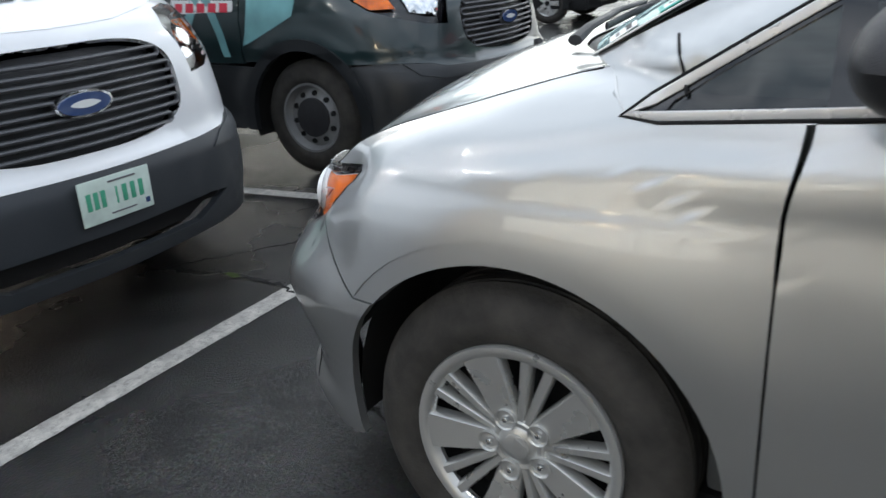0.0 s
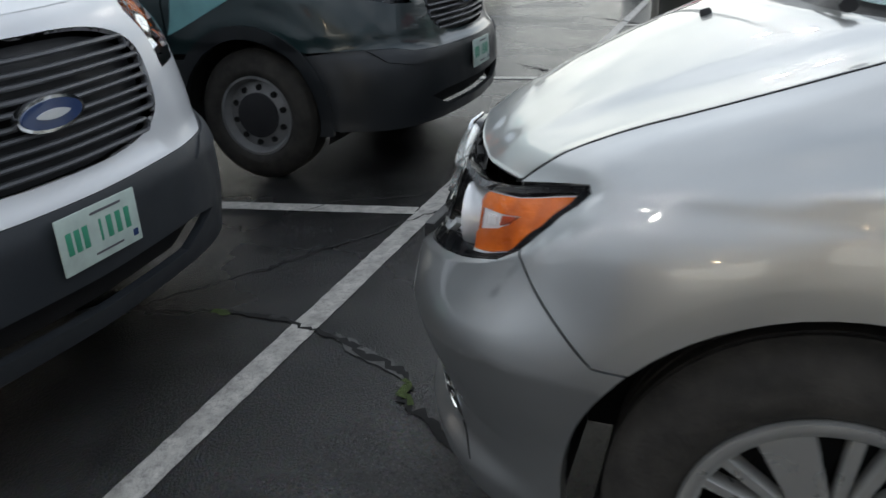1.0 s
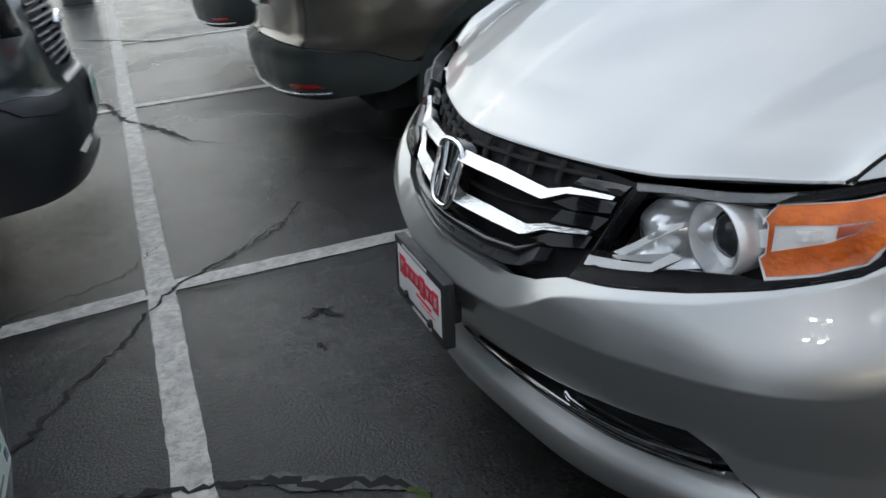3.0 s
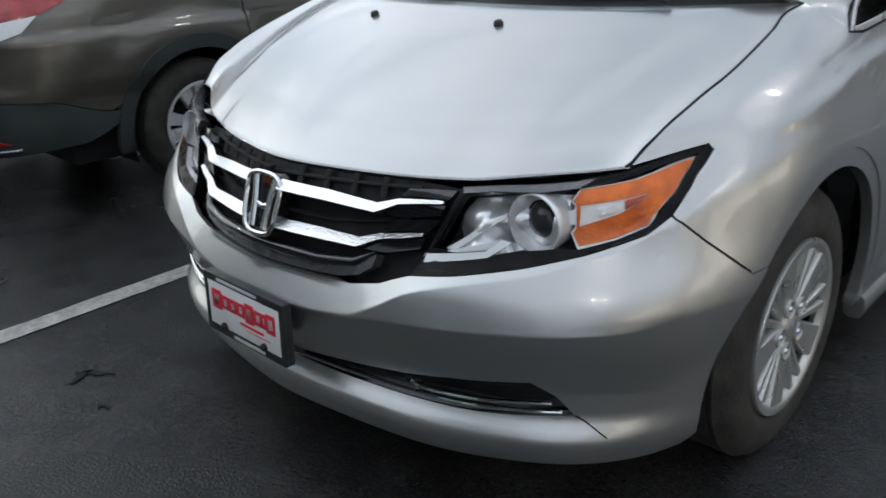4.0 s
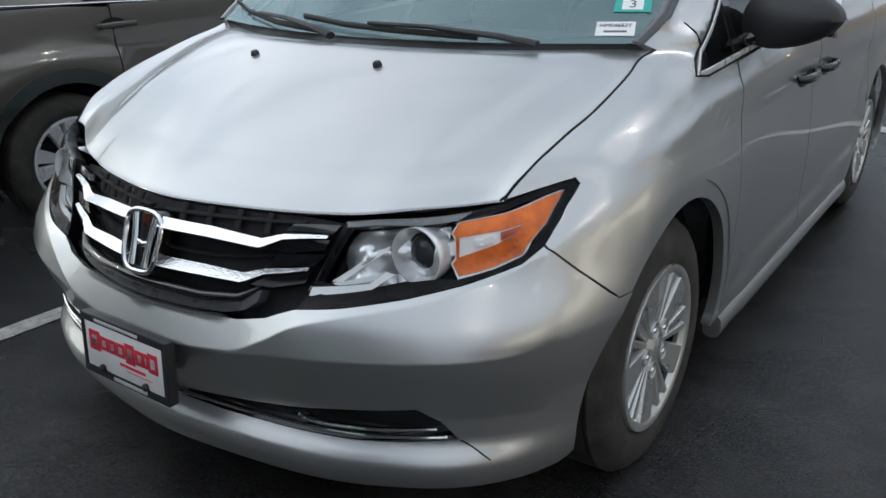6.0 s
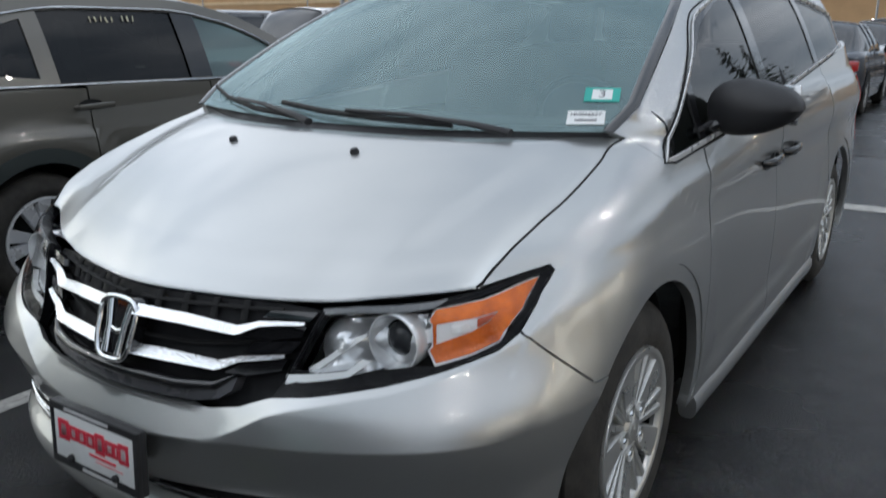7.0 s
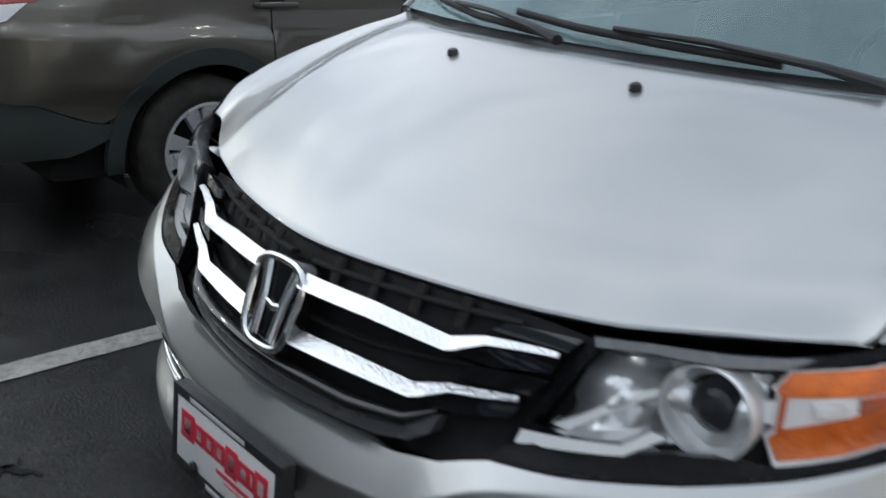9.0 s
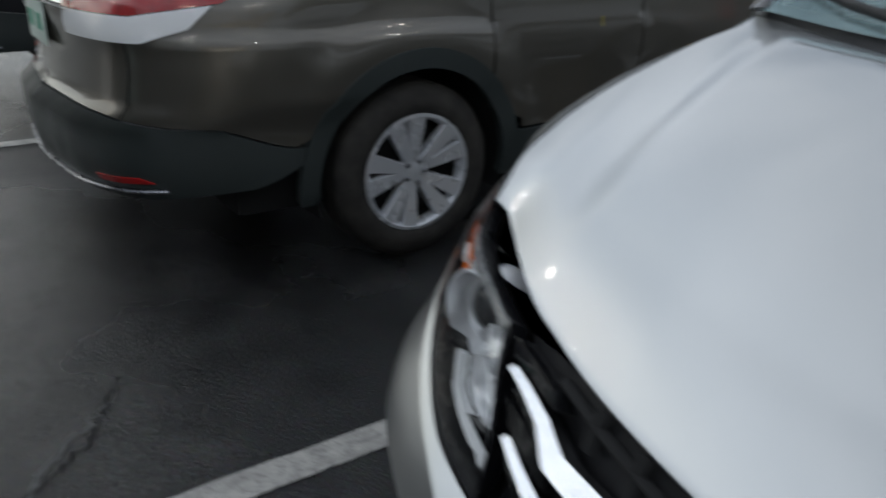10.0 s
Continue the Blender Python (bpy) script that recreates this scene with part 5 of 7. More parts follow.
opening = [(y, dlo_top(y)) for y in np.linspace(1.15, 2.6, 40)] + [(y, dlo_top(y)) for y in (2.8, 3.0, 3.2, 3.4, 3.6, 3.8, 4.0, 4.2, 4.35, 4.5)] + [(4.56, 1.33)] + [(y, belt_z(y) + 0.008) for y in (4.5, 4.0, 3.4, 2.8, 2.2, 1.8, 1.5, 1.3, 1.2)]
panes = {"quarter_window": (1.17, 1.452, SIDE_GLASS), "front_window": (1.50, 2.26, SIDE_GLASS), "sliding_window": (2.38, 3.42, DARK_GLASS), "rear_window": (3.52, 4.52, DARK_GLASS)}
for s, surf in ((1, side_left), (-1, side_right)):
    flip = (lambda r: list(r)) if s > 0 else mirrored
    frame_ob = skin("side_frame", surf, flip(outer), SILVER, minivan, holes=(flip(opening),), step=0.025, thick=0.02, label="silver pillar and roof side")
    skin("window_surround", surf, flip(shrink(opening, 0.002)), BLACK_GLOSS, frame_ob, holes=[flip([(y, dlo_top(y) - 0.018) for y in np.linspace(a + (0.05 if a < 1.3 else 0.0), b, 10)] + [(y, belt_z(y) + 0.018) for y in np.linspace(b, a + (0.04 if a < 1.3 else 0.0), 6)]) for a, b, _ in panes.values()], off=-0.004, thick=0.01, step=0.05)
    for name, (a, b, mat) in panes.items():
        ob = skin(name, surf, flip([(y, dlo_top(y) - 0.012) for y in np.linspace(a + (0.04 if a < 1.3 else -0.01), b + 0.01, 10)] + [(y, belt_z(y) + 0.012) for y in np.linspace(b + 0.01, a - 0.01 + (0.04 if a < 1.3 else 0.0), 6)]), mat, frame_ob, off=-0.008, thick=0, step=0.08)
        ob.visible_shadow = False
    bm = bmesh.new()
    add_sweep(bm, [Vector(surf(*q)) + Vector((s * 0.002, 0, 0)) for q in flip(opening)], (0.0085, 0.004), up=(s, 0, 0), closed=True, seg=8, power=0.6)
    part("window_trim", done(bm), TRIM_SILVER if s > 0 else BLACK_GLOSS, frame_ob, "satin silver strip round the side windows" if s > 0 else "")
    bm = bmesh.new()
    add_sweep(bm, [Vector(surf(*q)) + Vector((s * 0.0015, 0, 0)) for q in shrink(flip(opening), -0.0105)], (0.0035, 0.003), up=(s, 0, 0), closed=True, seg=6)
    part("trim_seal", done(bm), DARK, frame_ob, "thin black rubber seal outside the trim")
    bm = bmesh.new()
    add_sweep(bm, [Vector(surf(s * y, z)) + Vector((s * 0.0006, 0, 0)) for y, z in ((1.240, 1.090), (1.234, 1.110), (1.226, 1.135), (1.218, 1.155), (1.208, 1.180))], (0.003, 0.0024), up=(s, 0, 0), seg=6)
    part("panel_gap", done(bm), DARK, frame_ob)
    bm = bmesh.new()
    add_sweep(bm, [(s * side_surf(y, rail_z(y))[0], y, rail_z(y) + 0.002) for y in np.linspace(1.96, 4.7, 24)], (0.006, 0.004), seg=6)
    part("roof_gutter", done(bm), BLACK_MATT, frame_ob)


def screen_surf(s, v):
    """Windscreen: s across, v from cowl to roof."""
    z_e = 1.137 + 0.426 * v
    y_e = edge_y(z_e)
    xe = side_surf(y_e, z_e)[0] - 0.002
    c = 1 - s * s
    bow = 0.165 - 0.06 * v
    return xe * s, y_e - bow * c, z_e + (-0.012 + 0.055 * v) * c + 0.025 * math.sin(math.pi * min(max(v, 0), 1))


def roof_surf(s, t):
    y_e = 1.95 + 2.8 * t
    z_e = rail_z(y_e)
    xe = side_surf(y_e, z_e)[0]
    c = 1 - abs(s) ** 2.3
    return xe * s, y_e - 0.105 * (1 - soft(t / 0.5)) * (1 - s * s), z_e + (0.043 + 0.055 * soft(t / 0.4)) * c


grid = [-1 + i / 14 for i in range(29)]
glass = sheet("windscreen", screen_surf, grid, [i / 16 for i in range(17)], GLASS, minivan, "wet windscreen with stickers in its lower corner")
glass.visible_shadow = False
for s in (1, -1):
    bm = bmesh.new()
    add_sweep(bm, [Vector(screen_surf(s * 0.985, v)) for v in np.linspace(0, 1, 16)], (0.020, 0.005), up=(0, -0.4, 0.9), seg=8)
    part("screen_edge", done(bm), BLACK_GLOSS, glass)
bm = bmesh.new()
add_sweep(bm, [Vector(screen_surf(s, 0.992)) for s in np.linspace(-1, 1, 24)], (0.012, 0.005), up=(0, -0.4, 0.9), seg=8)
part("screen_edge", done(bm), BLACK_GLOSS, glass)
sheet("roof", roof_surf, grid, [i / 20 for i in range(21)], SILVER, minivan, "silver roof panel", thick=0.01)
sheet("headliner", lambda s, t: Vector(roof_surf(s, t)) - Vector((0, 0, 0.05)), grid[::4], [i / 6 for i in range(7)], SEAT_CLOTH, minivan)
bm = bmesh.new()
add_prism(bm, [(0, 4.35, 1.655), (0, 4.50, 1.665), (0, 4.52, 1.725), (0, 4.50, 1.73)], (0.02, 0, 0))
part("roof_fin", done(bm), BLACK_GLOSS, minivan)


def cowl_surf(s, t):
    a, b = Vector(hood_c(s, 1.0)), Vector(screen_surf(s * 0.985, 0.03))
    a = a + Vector((0, 0.004, -0.012))
    p = a.lerp(b, t)
    p.z -= 0.010 * math.sin(math.pi * t)
    return p


cowl = sheet("cowl", cowl_surf, grid, [i / 6 for i in range(7)], BLACK_MATT, minivan, "black cowl at the foot of the windscreen")
for pts, pivot in (([(-0.93, 0.095), (-0.75, 0.050), (-0.5, 0.018), (-0.20, 0.0)], (-0.10, -0.02)), ([(-0.36, 0.060), (-0.10, 0.036), (0.16, 0.022), (0.48, 0.005)], (0.72, -0.03))):
    blade = [Vector(screen_surf(*q)) + Vector((0, -0.012, 0.012)) for q in pts]
    fine = [blade[i].lerp(blade[i + 1], k / 4) for i in range(3) for k in range(4)] + [blade[-1]]
    bm = bmesh.new()
    add_sweep(bm, fine, [(0.004, 0.009)] * len(fine), seg=8)
    wiper = part("wiper", done(bm), BLACK_MATT, minivan, "black windscreen wiper")
    mid = (blade[1] + blade[2]) / 2 + Vector((0, -0.012, 0.014))
    end = Vector(screen_surf(*pivot)) + Vector((0, -0.03, 0.015))
    bm = bmesh.new()
    add_sweep(bm, [mid, mid.lerp(end, 0.4) + Vector((0, -0.006, 0.012)), mid.lerp(end, 0.8) + Vector((0, -0.004, 0.01)), end], [(0.008, 0.006), (0.010, 0.007), (0.013, 0.009), (0.016, 0.012)], seg=8)
    part("wiper_arm", done(bm), BLACK_MATT, wiper)


def screen_card(name, s0, v0, w, h, mat, label, out=-0.0025):
    """A small card lying on the windscreen's inside."""
    c = Vector(screen_surf(s0, v0))
    n = surface_normal(screen_surf, s0, v0)
    if n.y > 0:
        n = -n
    x = (Vector(screen_surf(s0 + 0.01, v0)) - Vector(screen_surf(s0 - 0.01, v0))).normalized()
    z = n.cross(x) * -1
    if z.z < 0:
        z = -z
    m = Matrix.Translation(c - n * out) @ Matrix((x, -n, z)).transposed().to_4x4()
    bm = bmesh.new()
    add_box(bm, (-w / 2, -0.0008, -h / 2), (w / 2, 0.0008, h / 2))
    ob = part(name, bm, mat, glass, label)
    return ob, m


for args, sub in ((("sticker", 0.878, 0.170, 0.098, 0.068, STICKER_GREEN, "green inspection sticker with a white field"), [(0.056, 0.048, PLATE_WHITE)]), (("stock_label", 0.880, 0.062, 0.102, 0.058, PLATE_WHITE, "white stock label with printed characters"), [])):
    ob, m = screen_card(*args)
    for w, h, mat in sub:
        bm = bmesh.new()
        add_box(bm, (-w / 2, -0.0016, -h / 2), (w / 2, -0.0006, h / 2))
        part("field", bm, mat, ob)
    if sub:
        text_ob("numeral", "3", 0.048, pose(0, -0.0022, 0, 90, 0, 0), GREY_INK, ob)
    else:
        text_ob("print", "HM04683T", 0.0185, pose(0, -0.0018, 0.012, 90, 0, 0), GREY_INK, ob)
        bm = bmesh.new()
        add_box(bm, (-0.03, -0.0014, -0.016), (0.03, -0.0007, -0.008))
        part("printed_bar", bm, GREY_INK, ob)
    ob.matrix_basis = m
ob, m = screen_card("corner_label", 0.90, 0.93, 0.022, 0.022, PLATE_WHITE, "small white square label")
ob.matrix_basis = m

# mirrors
for s in (1,):
    bm = bmesh.new()
    bmesh.ops.create_uvsphere(bm, u_segments=28, v_segments=18, radius=1.0)
    for v in bm.verts:
        x, y, z = v.co
        px = math.copysign(abs(x) ** 0.85, x)
        v.co = (s * (1.047 + 0.142 * px), 1.575 + 0.085 * math.copysign(abs(y) ** 0.8, y) - 0.02 * px + (0.03 if y > 0 else 0), 1.172 + 0.082 * z * (1 - 0.18 * px) + (0.012 if z < 0 else 0) * px)
    mirror = part("door_mirror", done(bm), BLACK_MATT, minivan, "black plastic door mirror")
    bm = bmesh.new()
    add_sweep(bm, [(s * 0.87, 1.55, 1.085), (s * 0.91, 1.55, 1.10), (s * 0.97, 1.56, 1.13)], [(0.045, 0.02), (0.035, 0.02), (0.035, 0.025)], up=(0, 0, 1))
    part("mirror_foot", done(bm), BLACK_GLOSS, mirror)
    bm = bmesh.new()
    add_box(bm, (s * 1.047 - 0.11, 1.668, 1.115), (s * 1.047 + 0.11, 1.675, 1.235), 0.003)
    part("mirror_glass", bm, CHROME, mirror)

# rear end
for s in (1, -1):
    ring = [(s * arc_at_y(4.72, z), z) for z in np.linspace(0.72, 1.12, 5)] + [(s * arc_at_y(4.98, z), z) for z in np.linspace(1.12, 0.72, 5)]
    skin("tail_lamp", shell, ring, RED_LENS, minivan, off=0.006, thick=0.012, step=0.06, label="red tail lamp")
bm = bmesh.new()
add_prism(bm, [(0, 5.0, 0.24), (0, 5.12, 0.3), (0, 5.13, 0.62), (0, 5.03, 0.75), (0, 4.96, 1.12), (0, 4.80, 1.50), (0, 4.72, 1.56), (0, 4.6, 1.5), (0, 4.75, 1.0), (0, 4.8, 0.24)], (1.2, 0, 0), m=Matrix.Translation((-0.6, 0, 0)))
part("tailgate", done(bm), SILVER, minivan)

# cabin
bm = bmesh.new()
add_box(bm, (-0.78, 1.15, 0.85), (0.78, 1.75, 1.09), 0.07)
add_box(bm, (-0.80, 1.02, 0.9), (0.80, 1.5, 1.08), 0.05)
part("dashboard", bm, INTERIOR, minivan)
bm = bmesh.new()
ringp = [(0.40 + 0.185 * math.cos(t), 1.80 - 0.07 * math.sin(t), 1.06 + 0.17 * math.sin(t)) for t in np.linspace(0, 2 * math.pi, 33)[:-1]]
add_sweep(bm, ringp, (0.015, 0.015), up=(0, 1, 0.4), closed=True)
add_sweep(bm, [(0.22, 1.80, 1.05), (0.40, 1.78, 1.03), (0.58, 1.80, 1.05)], (0.04, 0.02))
part("steering_wheel", done(bm), BLACK_MATT, minivan, "dark steering wheel seen through the glass")
bm = bmesh.new()
add_box(bm, (-0.86, 1.3, 0.3), (0.86, 4.7, 0.42), 0.02)
part("cabin_floor", bm, INTERIOR, minivan)
for y in (2.25, 3.1, 3.9):
    for s in (1, -1):
        bm = bmesh.new()
        add_box(bm, (s * 0.42 - 0.25, y - 0.25, 0.42), (s * 0.42 + 0.25, y + 0.25, 0.78), 0.06)
        add_box(bm, (-0.25, -0.07, 0), (0.25, 0.07, 0.62), 0.06, m=pose(s * 0.42, y + 0.2, 0.72, -14, 0, 0))
        add_box(bm, (-0.14, -0.05, 0.62), (0.14, 0.05, 0.84), 0.045, m=pose(s * 0.42, y + 0.2, 0.72, -12, 0, 0))
        part("seat", bm, SEAT_CLOTH, minivan, "grey cloth seat with a headrest")

# ---- cargo vans ----
SLAT_GREY = shader("grey_grille_plastic", (0.07, 0.072, 0.078), rough=0.4, rough_vary=0.1, vary_scale=10.0)
van_half = curve((0.16, 0.25, 0.35, 0.55, 0.72, 0.76, 0.95, 1.15, 1.35, 1.6, 2.4), (0.93, 1.01, 1.0, 1.005, 1.0, 1.01, 1.01, 0.97, 0.95, 0.93, 0.86))
van_nose = curve((0.16, 0.22, 0.30, 0.45, 0.58, 0.66, 0.70, 0.80, 1.0, 1.10, 1.18, 1.30, 1.42), (0.10, 0.05, 0.02, 0.0, 0.0, 0.02, 0.05, 0.06, 0.09, 0.14, 0.24, 0.62, 1.0))
van_vee = curve((0.2, 0.5, 0.8, 1.1), (0.10, 0.10, 0.14, 0.18))
van_bend = curve((0.2, 0.5, 0.8, 1.1, 1.4), (0.52, 0.50, 0.52, 0.60, 0.65))
V_HUB, V_R, V_Z = 0.98, 0.365, 0.36


def van_body_detail(a, x, y, z, end):
    r = math.hypot(y - V_HUB, z - V_Z)
    if a > 0.9:
        x += 0.012 * soft((0.60 - r) / 0.1)
    return x, y


# bumper plastic at about half the brightness of BUMPER_GREY, for the wrapped van
BUMPER_DARKER = shader("darker_bumper_plastic", (0.013, 0.015, 0.017), rough=0.4, bump=0.15, scale=350.0, rough_vary=0.12, vary_scale=5.0)


def cargo_van(name, label, at, turn, paint, wrap):
    """A tall cargo van's nose, cab and box; its own axes: nose at y = 0, facing -y."""
    van = thing(name, label, "van", at, turn)
    plastic = BUMPER_DARKER if wrap else BUMPER_GREY
    surf, at_y, at_x = make_shell(van_half, van_nose, van_vee, van_bend, (0.99, 0.13, 0.52), van_body_detail)
    ring_at = lambda y, z0, z1, n=8: [(at_y(y, z), z) for z in np.linspace(z0, z1, n)]
    arch = arch_ring(at_y, V_HUB, V_Z, 0.47, 0.30, steps=28)
    arch_front = [p for p in arch if p[0] < at_y(V_HUB, 0.5) and p[1] < 0.66]
    # bumper, dark plastic from arch to arch
    half = [(0.5, 0.265), (0.9, 0.275), (at_y(0.44, 0.29), 0.29)] + arch_front + [(at_y(0.63, 0.685), 0.685), (at_y(0.45, 0.70), 0.70), (1.0, 0.70), (0.80, 0.69), (0.70, 0.665), (0.5, 0.655), (0.2, 0.65)]
    slot = [(0.42, 0.325), (0.62, 0.41), (0.50, 0.425), (-0.50, 0.425), (-0.62, 0.41), (-0.42, 0.325)]
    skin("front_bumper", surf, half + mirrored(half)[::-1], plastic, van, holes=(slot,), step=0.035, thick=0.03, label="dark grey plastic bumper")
    skin("bumper_slot", surf, slot, DARK, van, off=-0.06, thick=0, step=0.06)
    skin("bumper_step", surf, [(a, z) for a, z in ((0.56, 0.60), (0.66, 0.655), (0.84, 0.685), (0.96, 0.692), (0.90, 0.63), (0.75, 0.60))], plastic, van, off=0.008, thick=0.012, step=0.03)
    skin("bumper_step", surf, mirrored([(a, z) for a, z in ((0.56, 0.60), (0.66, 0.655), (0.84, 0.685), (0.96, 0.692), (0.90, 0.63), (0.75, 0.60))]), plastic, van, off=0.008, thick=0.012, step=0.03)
    # painted nose with the grille opening
    g = [(0.49 * math.cos(t) ** 0.625, 0.898 + 0.186 * math.copysign(abs(math.sin(t)) ** 0.625, math.sin(t))) for t in np.linspace(-1.45, 1.45, 27)]
    grille_ring = g + mirrored(g)[::-1]
    lamp = [(0.60, 0.90), (0.58, 1.0), (0.55, 1.09), (0.60, 1.16), (0.72, 1.17), (0.90, 1.14), (1.08, 1.10), (1.12, 1.06), (1.05, 1.0), (0.90, 0.95), (0.74, 0.91)]
    top = [(0.0, 1.135), (0.3, 1.14), (0.55, 1.17), (0.8, 1.20), (1.1, 1.26), (at_y(1.05, 1.33), 1.33)]
    nose_half = [(0.2, 0.652), (0.5, 0.657), (0.70, 0.667), (0.80, 0.692), (1.0, 0.702), (at_y(0.45, 0.702), 0.702), (at_y(0.60, 0.702), 0.702)] + [p for p in arch if p[1] > 0.70 and p[0] < at_y(V_HUB, 0.5) + 0.9][:40]
    nose_half = nose_half + ring_at(1.45, 0.70, 1.36, 6) + top[::-1][:-1]
    skin("front_panel", surf, nose_half + mirrored(nose_half)[::-1], paint, van, holes=(grille_ring, lamp, mirrored(lamp)), step=0.045, thick=0.02, label="painted nose and wings")
    grille = skin("grille", surf, grille_ring, BLACK_MATT, van, off=-0.05, thick=-0.05, step=0.05, label="black slatted grille")
    for z in (0.742, 0.806, 0.870, 0.934, 0.998):
        reach = 0.462 * (1 - abs((z + 0.018 - 0.898) / 0.185) ** 3.2) ** (1 / 3.2)
        loop = [(a, z) for a in np.linspace(-reach, reach, 20)] + [(reach + 0.012, z + 0.009), (reach + 0.012, z + 0.026)] + [(a, z + 0.035) for a in np.linspace(reach, -reach, 20)] + [(-reach - 0.012, z + 0.026), (-reach - 0.012, z + 0.009)]
        bm = bmesh.new()
        add_sweep(bm, [Vector(surf(*p)) + surface_normal(surf, *p, 0.02) * -0.010 for p in loop], (0.0085, 0.013), up=(0, 1, 0), closed=True, seg=8)
        part("slat", done(bm), SLAT_GREY, grille)
    c = Vector(surf(0, 0.885)) + Vector((0, -0.012, 0))
    for k, (rx, rz, mat, nm) in enumerate(((0.118, 0.047, CHROME, "oval_badge"), (0.106, 0.038, BLUE_OVAL, "badge_field"), (0.06, 0.013, PLATE_WHITE, "badge_bar"))):
        bm = bmesh.new()
        add_prism(bm, [(c.x + rx * math.cos(t), c.y - 0.004 * k, c.z + rz * math.sin(t) * (1 if k < 2 else abs(math.sin(t)) * 0.6 + 0.4)) for t in np.linspace(0, 2 * math.pi, 37)[:-1]], (0, 0.02, 0))
        part(nm, done(bm), mat, grille, "blue oval badge with a plain bar" if k == 0 else "")
    for ring in (lamp, mirrored(lamp)):
        s = 1 if ring is lamp else -1
        ob = skin("headlamp", surf, ring, LENS, van, off=0.002, thick=0.004, step=0.04, gap=0.003, label="large clear headlamp")
        ob.visible_shadow = False
        skin("lamp_housing", surf, ring, COVER if paint is WHITE_PAINT else BLACK_GLOSS, ob, off=-0.05, thick=-0.05, step=0.05)
        skin("lamp_reflector", surf, [(s * a, z) for a, z in ((0.63, 0.95), (0.62, 1.06), (0.74, 1.13), (0.84, 1.10), (0.82, 0.99))], CHROME, ob, off=-0.03, thick=0.004, step=0.03, bulge=lambda a, z: 0.012 * math.cos(40 * abs(a)) * math.cos(36 * z))
        skin("turn_signal", surf, [(s * a, z) for a, z in ((0.90, 1.01), (0.93, 1.10), (1.08, 1.085), (1.10, 1.06), (1.04, 1.01))], AMBER, ob, off=-0.012, thick=0.008, step=0.03)

    # hood and cab front
    def hood_top(s, t):
        k = abs(s)
        a = 1.25 * k
        z0 = np.interp(a, [0.0, 0.3, 0.55, 0.8, 1.1, 1.4], [1.135, 1.14, 1.17, 1.20, 1.26, 1.33])
        p = Vector(surf(math.copysign(a, s) if k > 0 else 0.0, z0))
        e = Vector((p.x * 1.02, 1.0, 1.42 - 0.05 * k * k))
        q = p.lerp(e, t)
        q.z += 0.045 * math.sin(math.pi * min(max(t, 0), 1)) + 0.003
        return q

    sheet("hood", hood_top, [-1 + i / 12 for i in range(25)], [i / 8 for i in range(9)], paint, van, "painted hood with printed bars", thick=0.012)
    for s0, s1, t0, mat, n in (((-0.55, 0.55, 0.22, GREY_INK, 11)), ((-0.5, 0.5, 0.48, RED_INK, 6))) if paint is WHITE_PAINT else ():
        for i in range(n):
            u0 = s0 + (s1 - s0) * i / n
            u1 = u0 + (s1 - s0) / n * 0.7
            h = 0.06 if n > 8 else 0.18
            if n > 8 and i in (4, 8):
                continue
            sheet("printed_bar", lambda u, v: hood_top(u, v) + Vector((0, -0.003, 0.005)), [u0, (u0 + u1) / 2, u1], [t0, t0 + h / 2, t0 + h], mat, van)

    def screen(s, v):
        k = abs(s)
        a = Vector(hood_top(s * 0.98, 1.0))
        b = Vector((0.72 * s, 1.62 + 0.10 * k * k, 2.16 - 0.05 * k * k))
        q = a.lerp(b, v)
        q.y -= 0.05 * (1 - s * s)
        return q

    w = sheet("windscreen", screen, [-1 + i / 8 for i in range(17)], [i / 8 for i in range(9)], GLASS, van, "cargo van windscreen")
    # side: cladding, painted door and box
    for s in (1, -1):
        flip = (lambda r: list(r)) if s > 0 else mirrored
        back = [p for p in arch if p[0] > at_y(V_HUB, 0.5)]
        clad = sorted([p for p in back if p[1] < 0.69], key=lambda p: -p[1]) + [(at_y(1.50, 0.27), 0.27)] + ring_at(5.4, 0.27, 0.69, 3) + [(at_y(3.0, 0.69), 0.69)]
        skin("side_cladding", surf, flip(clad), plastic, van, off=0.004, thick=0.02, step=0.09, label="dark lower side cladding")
        lip = arch_ring(at_y, V_HUB, V_Z, 0.49, 0.27, steps=30) + arch_ring(at_y, V_HUB, V_Z, 0.42, 0.27, steps=30)[::-1]
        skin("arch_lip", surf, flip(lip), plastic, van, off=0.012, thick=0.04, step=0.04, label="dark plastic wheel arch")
        side = ring_at(1.46, 0.69, 1.36, 6) + [(at_y(1.60, 1.7), 1.7), (at_y(1.75, 2.1), 2.1), (at_y(2.1, 2.38), 2.38), (at_y(5.5, 2.4), 2.4)] + ring_at(5.5, 2.2, 0.69, 8) + [(at_y(3.2, 0.69), 0.69)]
        win = [(at_y(1.62, 1.35), 1.35), (at_y(1.80, 1.75), 1.75), (at_y(1.98, 2.05), 2.05), (at_y(2.6, 2.05), 2.05), (at_y(2.65, 1.3), 1.3), (at_y(1.9, 1.25), 1.25)]
        panel_ob = skin("side_panel", surf, flip(side), paint, van, holes=(flip(win),), step=0.12, thick=0.03, label="painted van side")
        skin("side_window", surf, flip(win), DARK_GLASS, panel_ob, off=-0.01, thick=0, step=0.2)
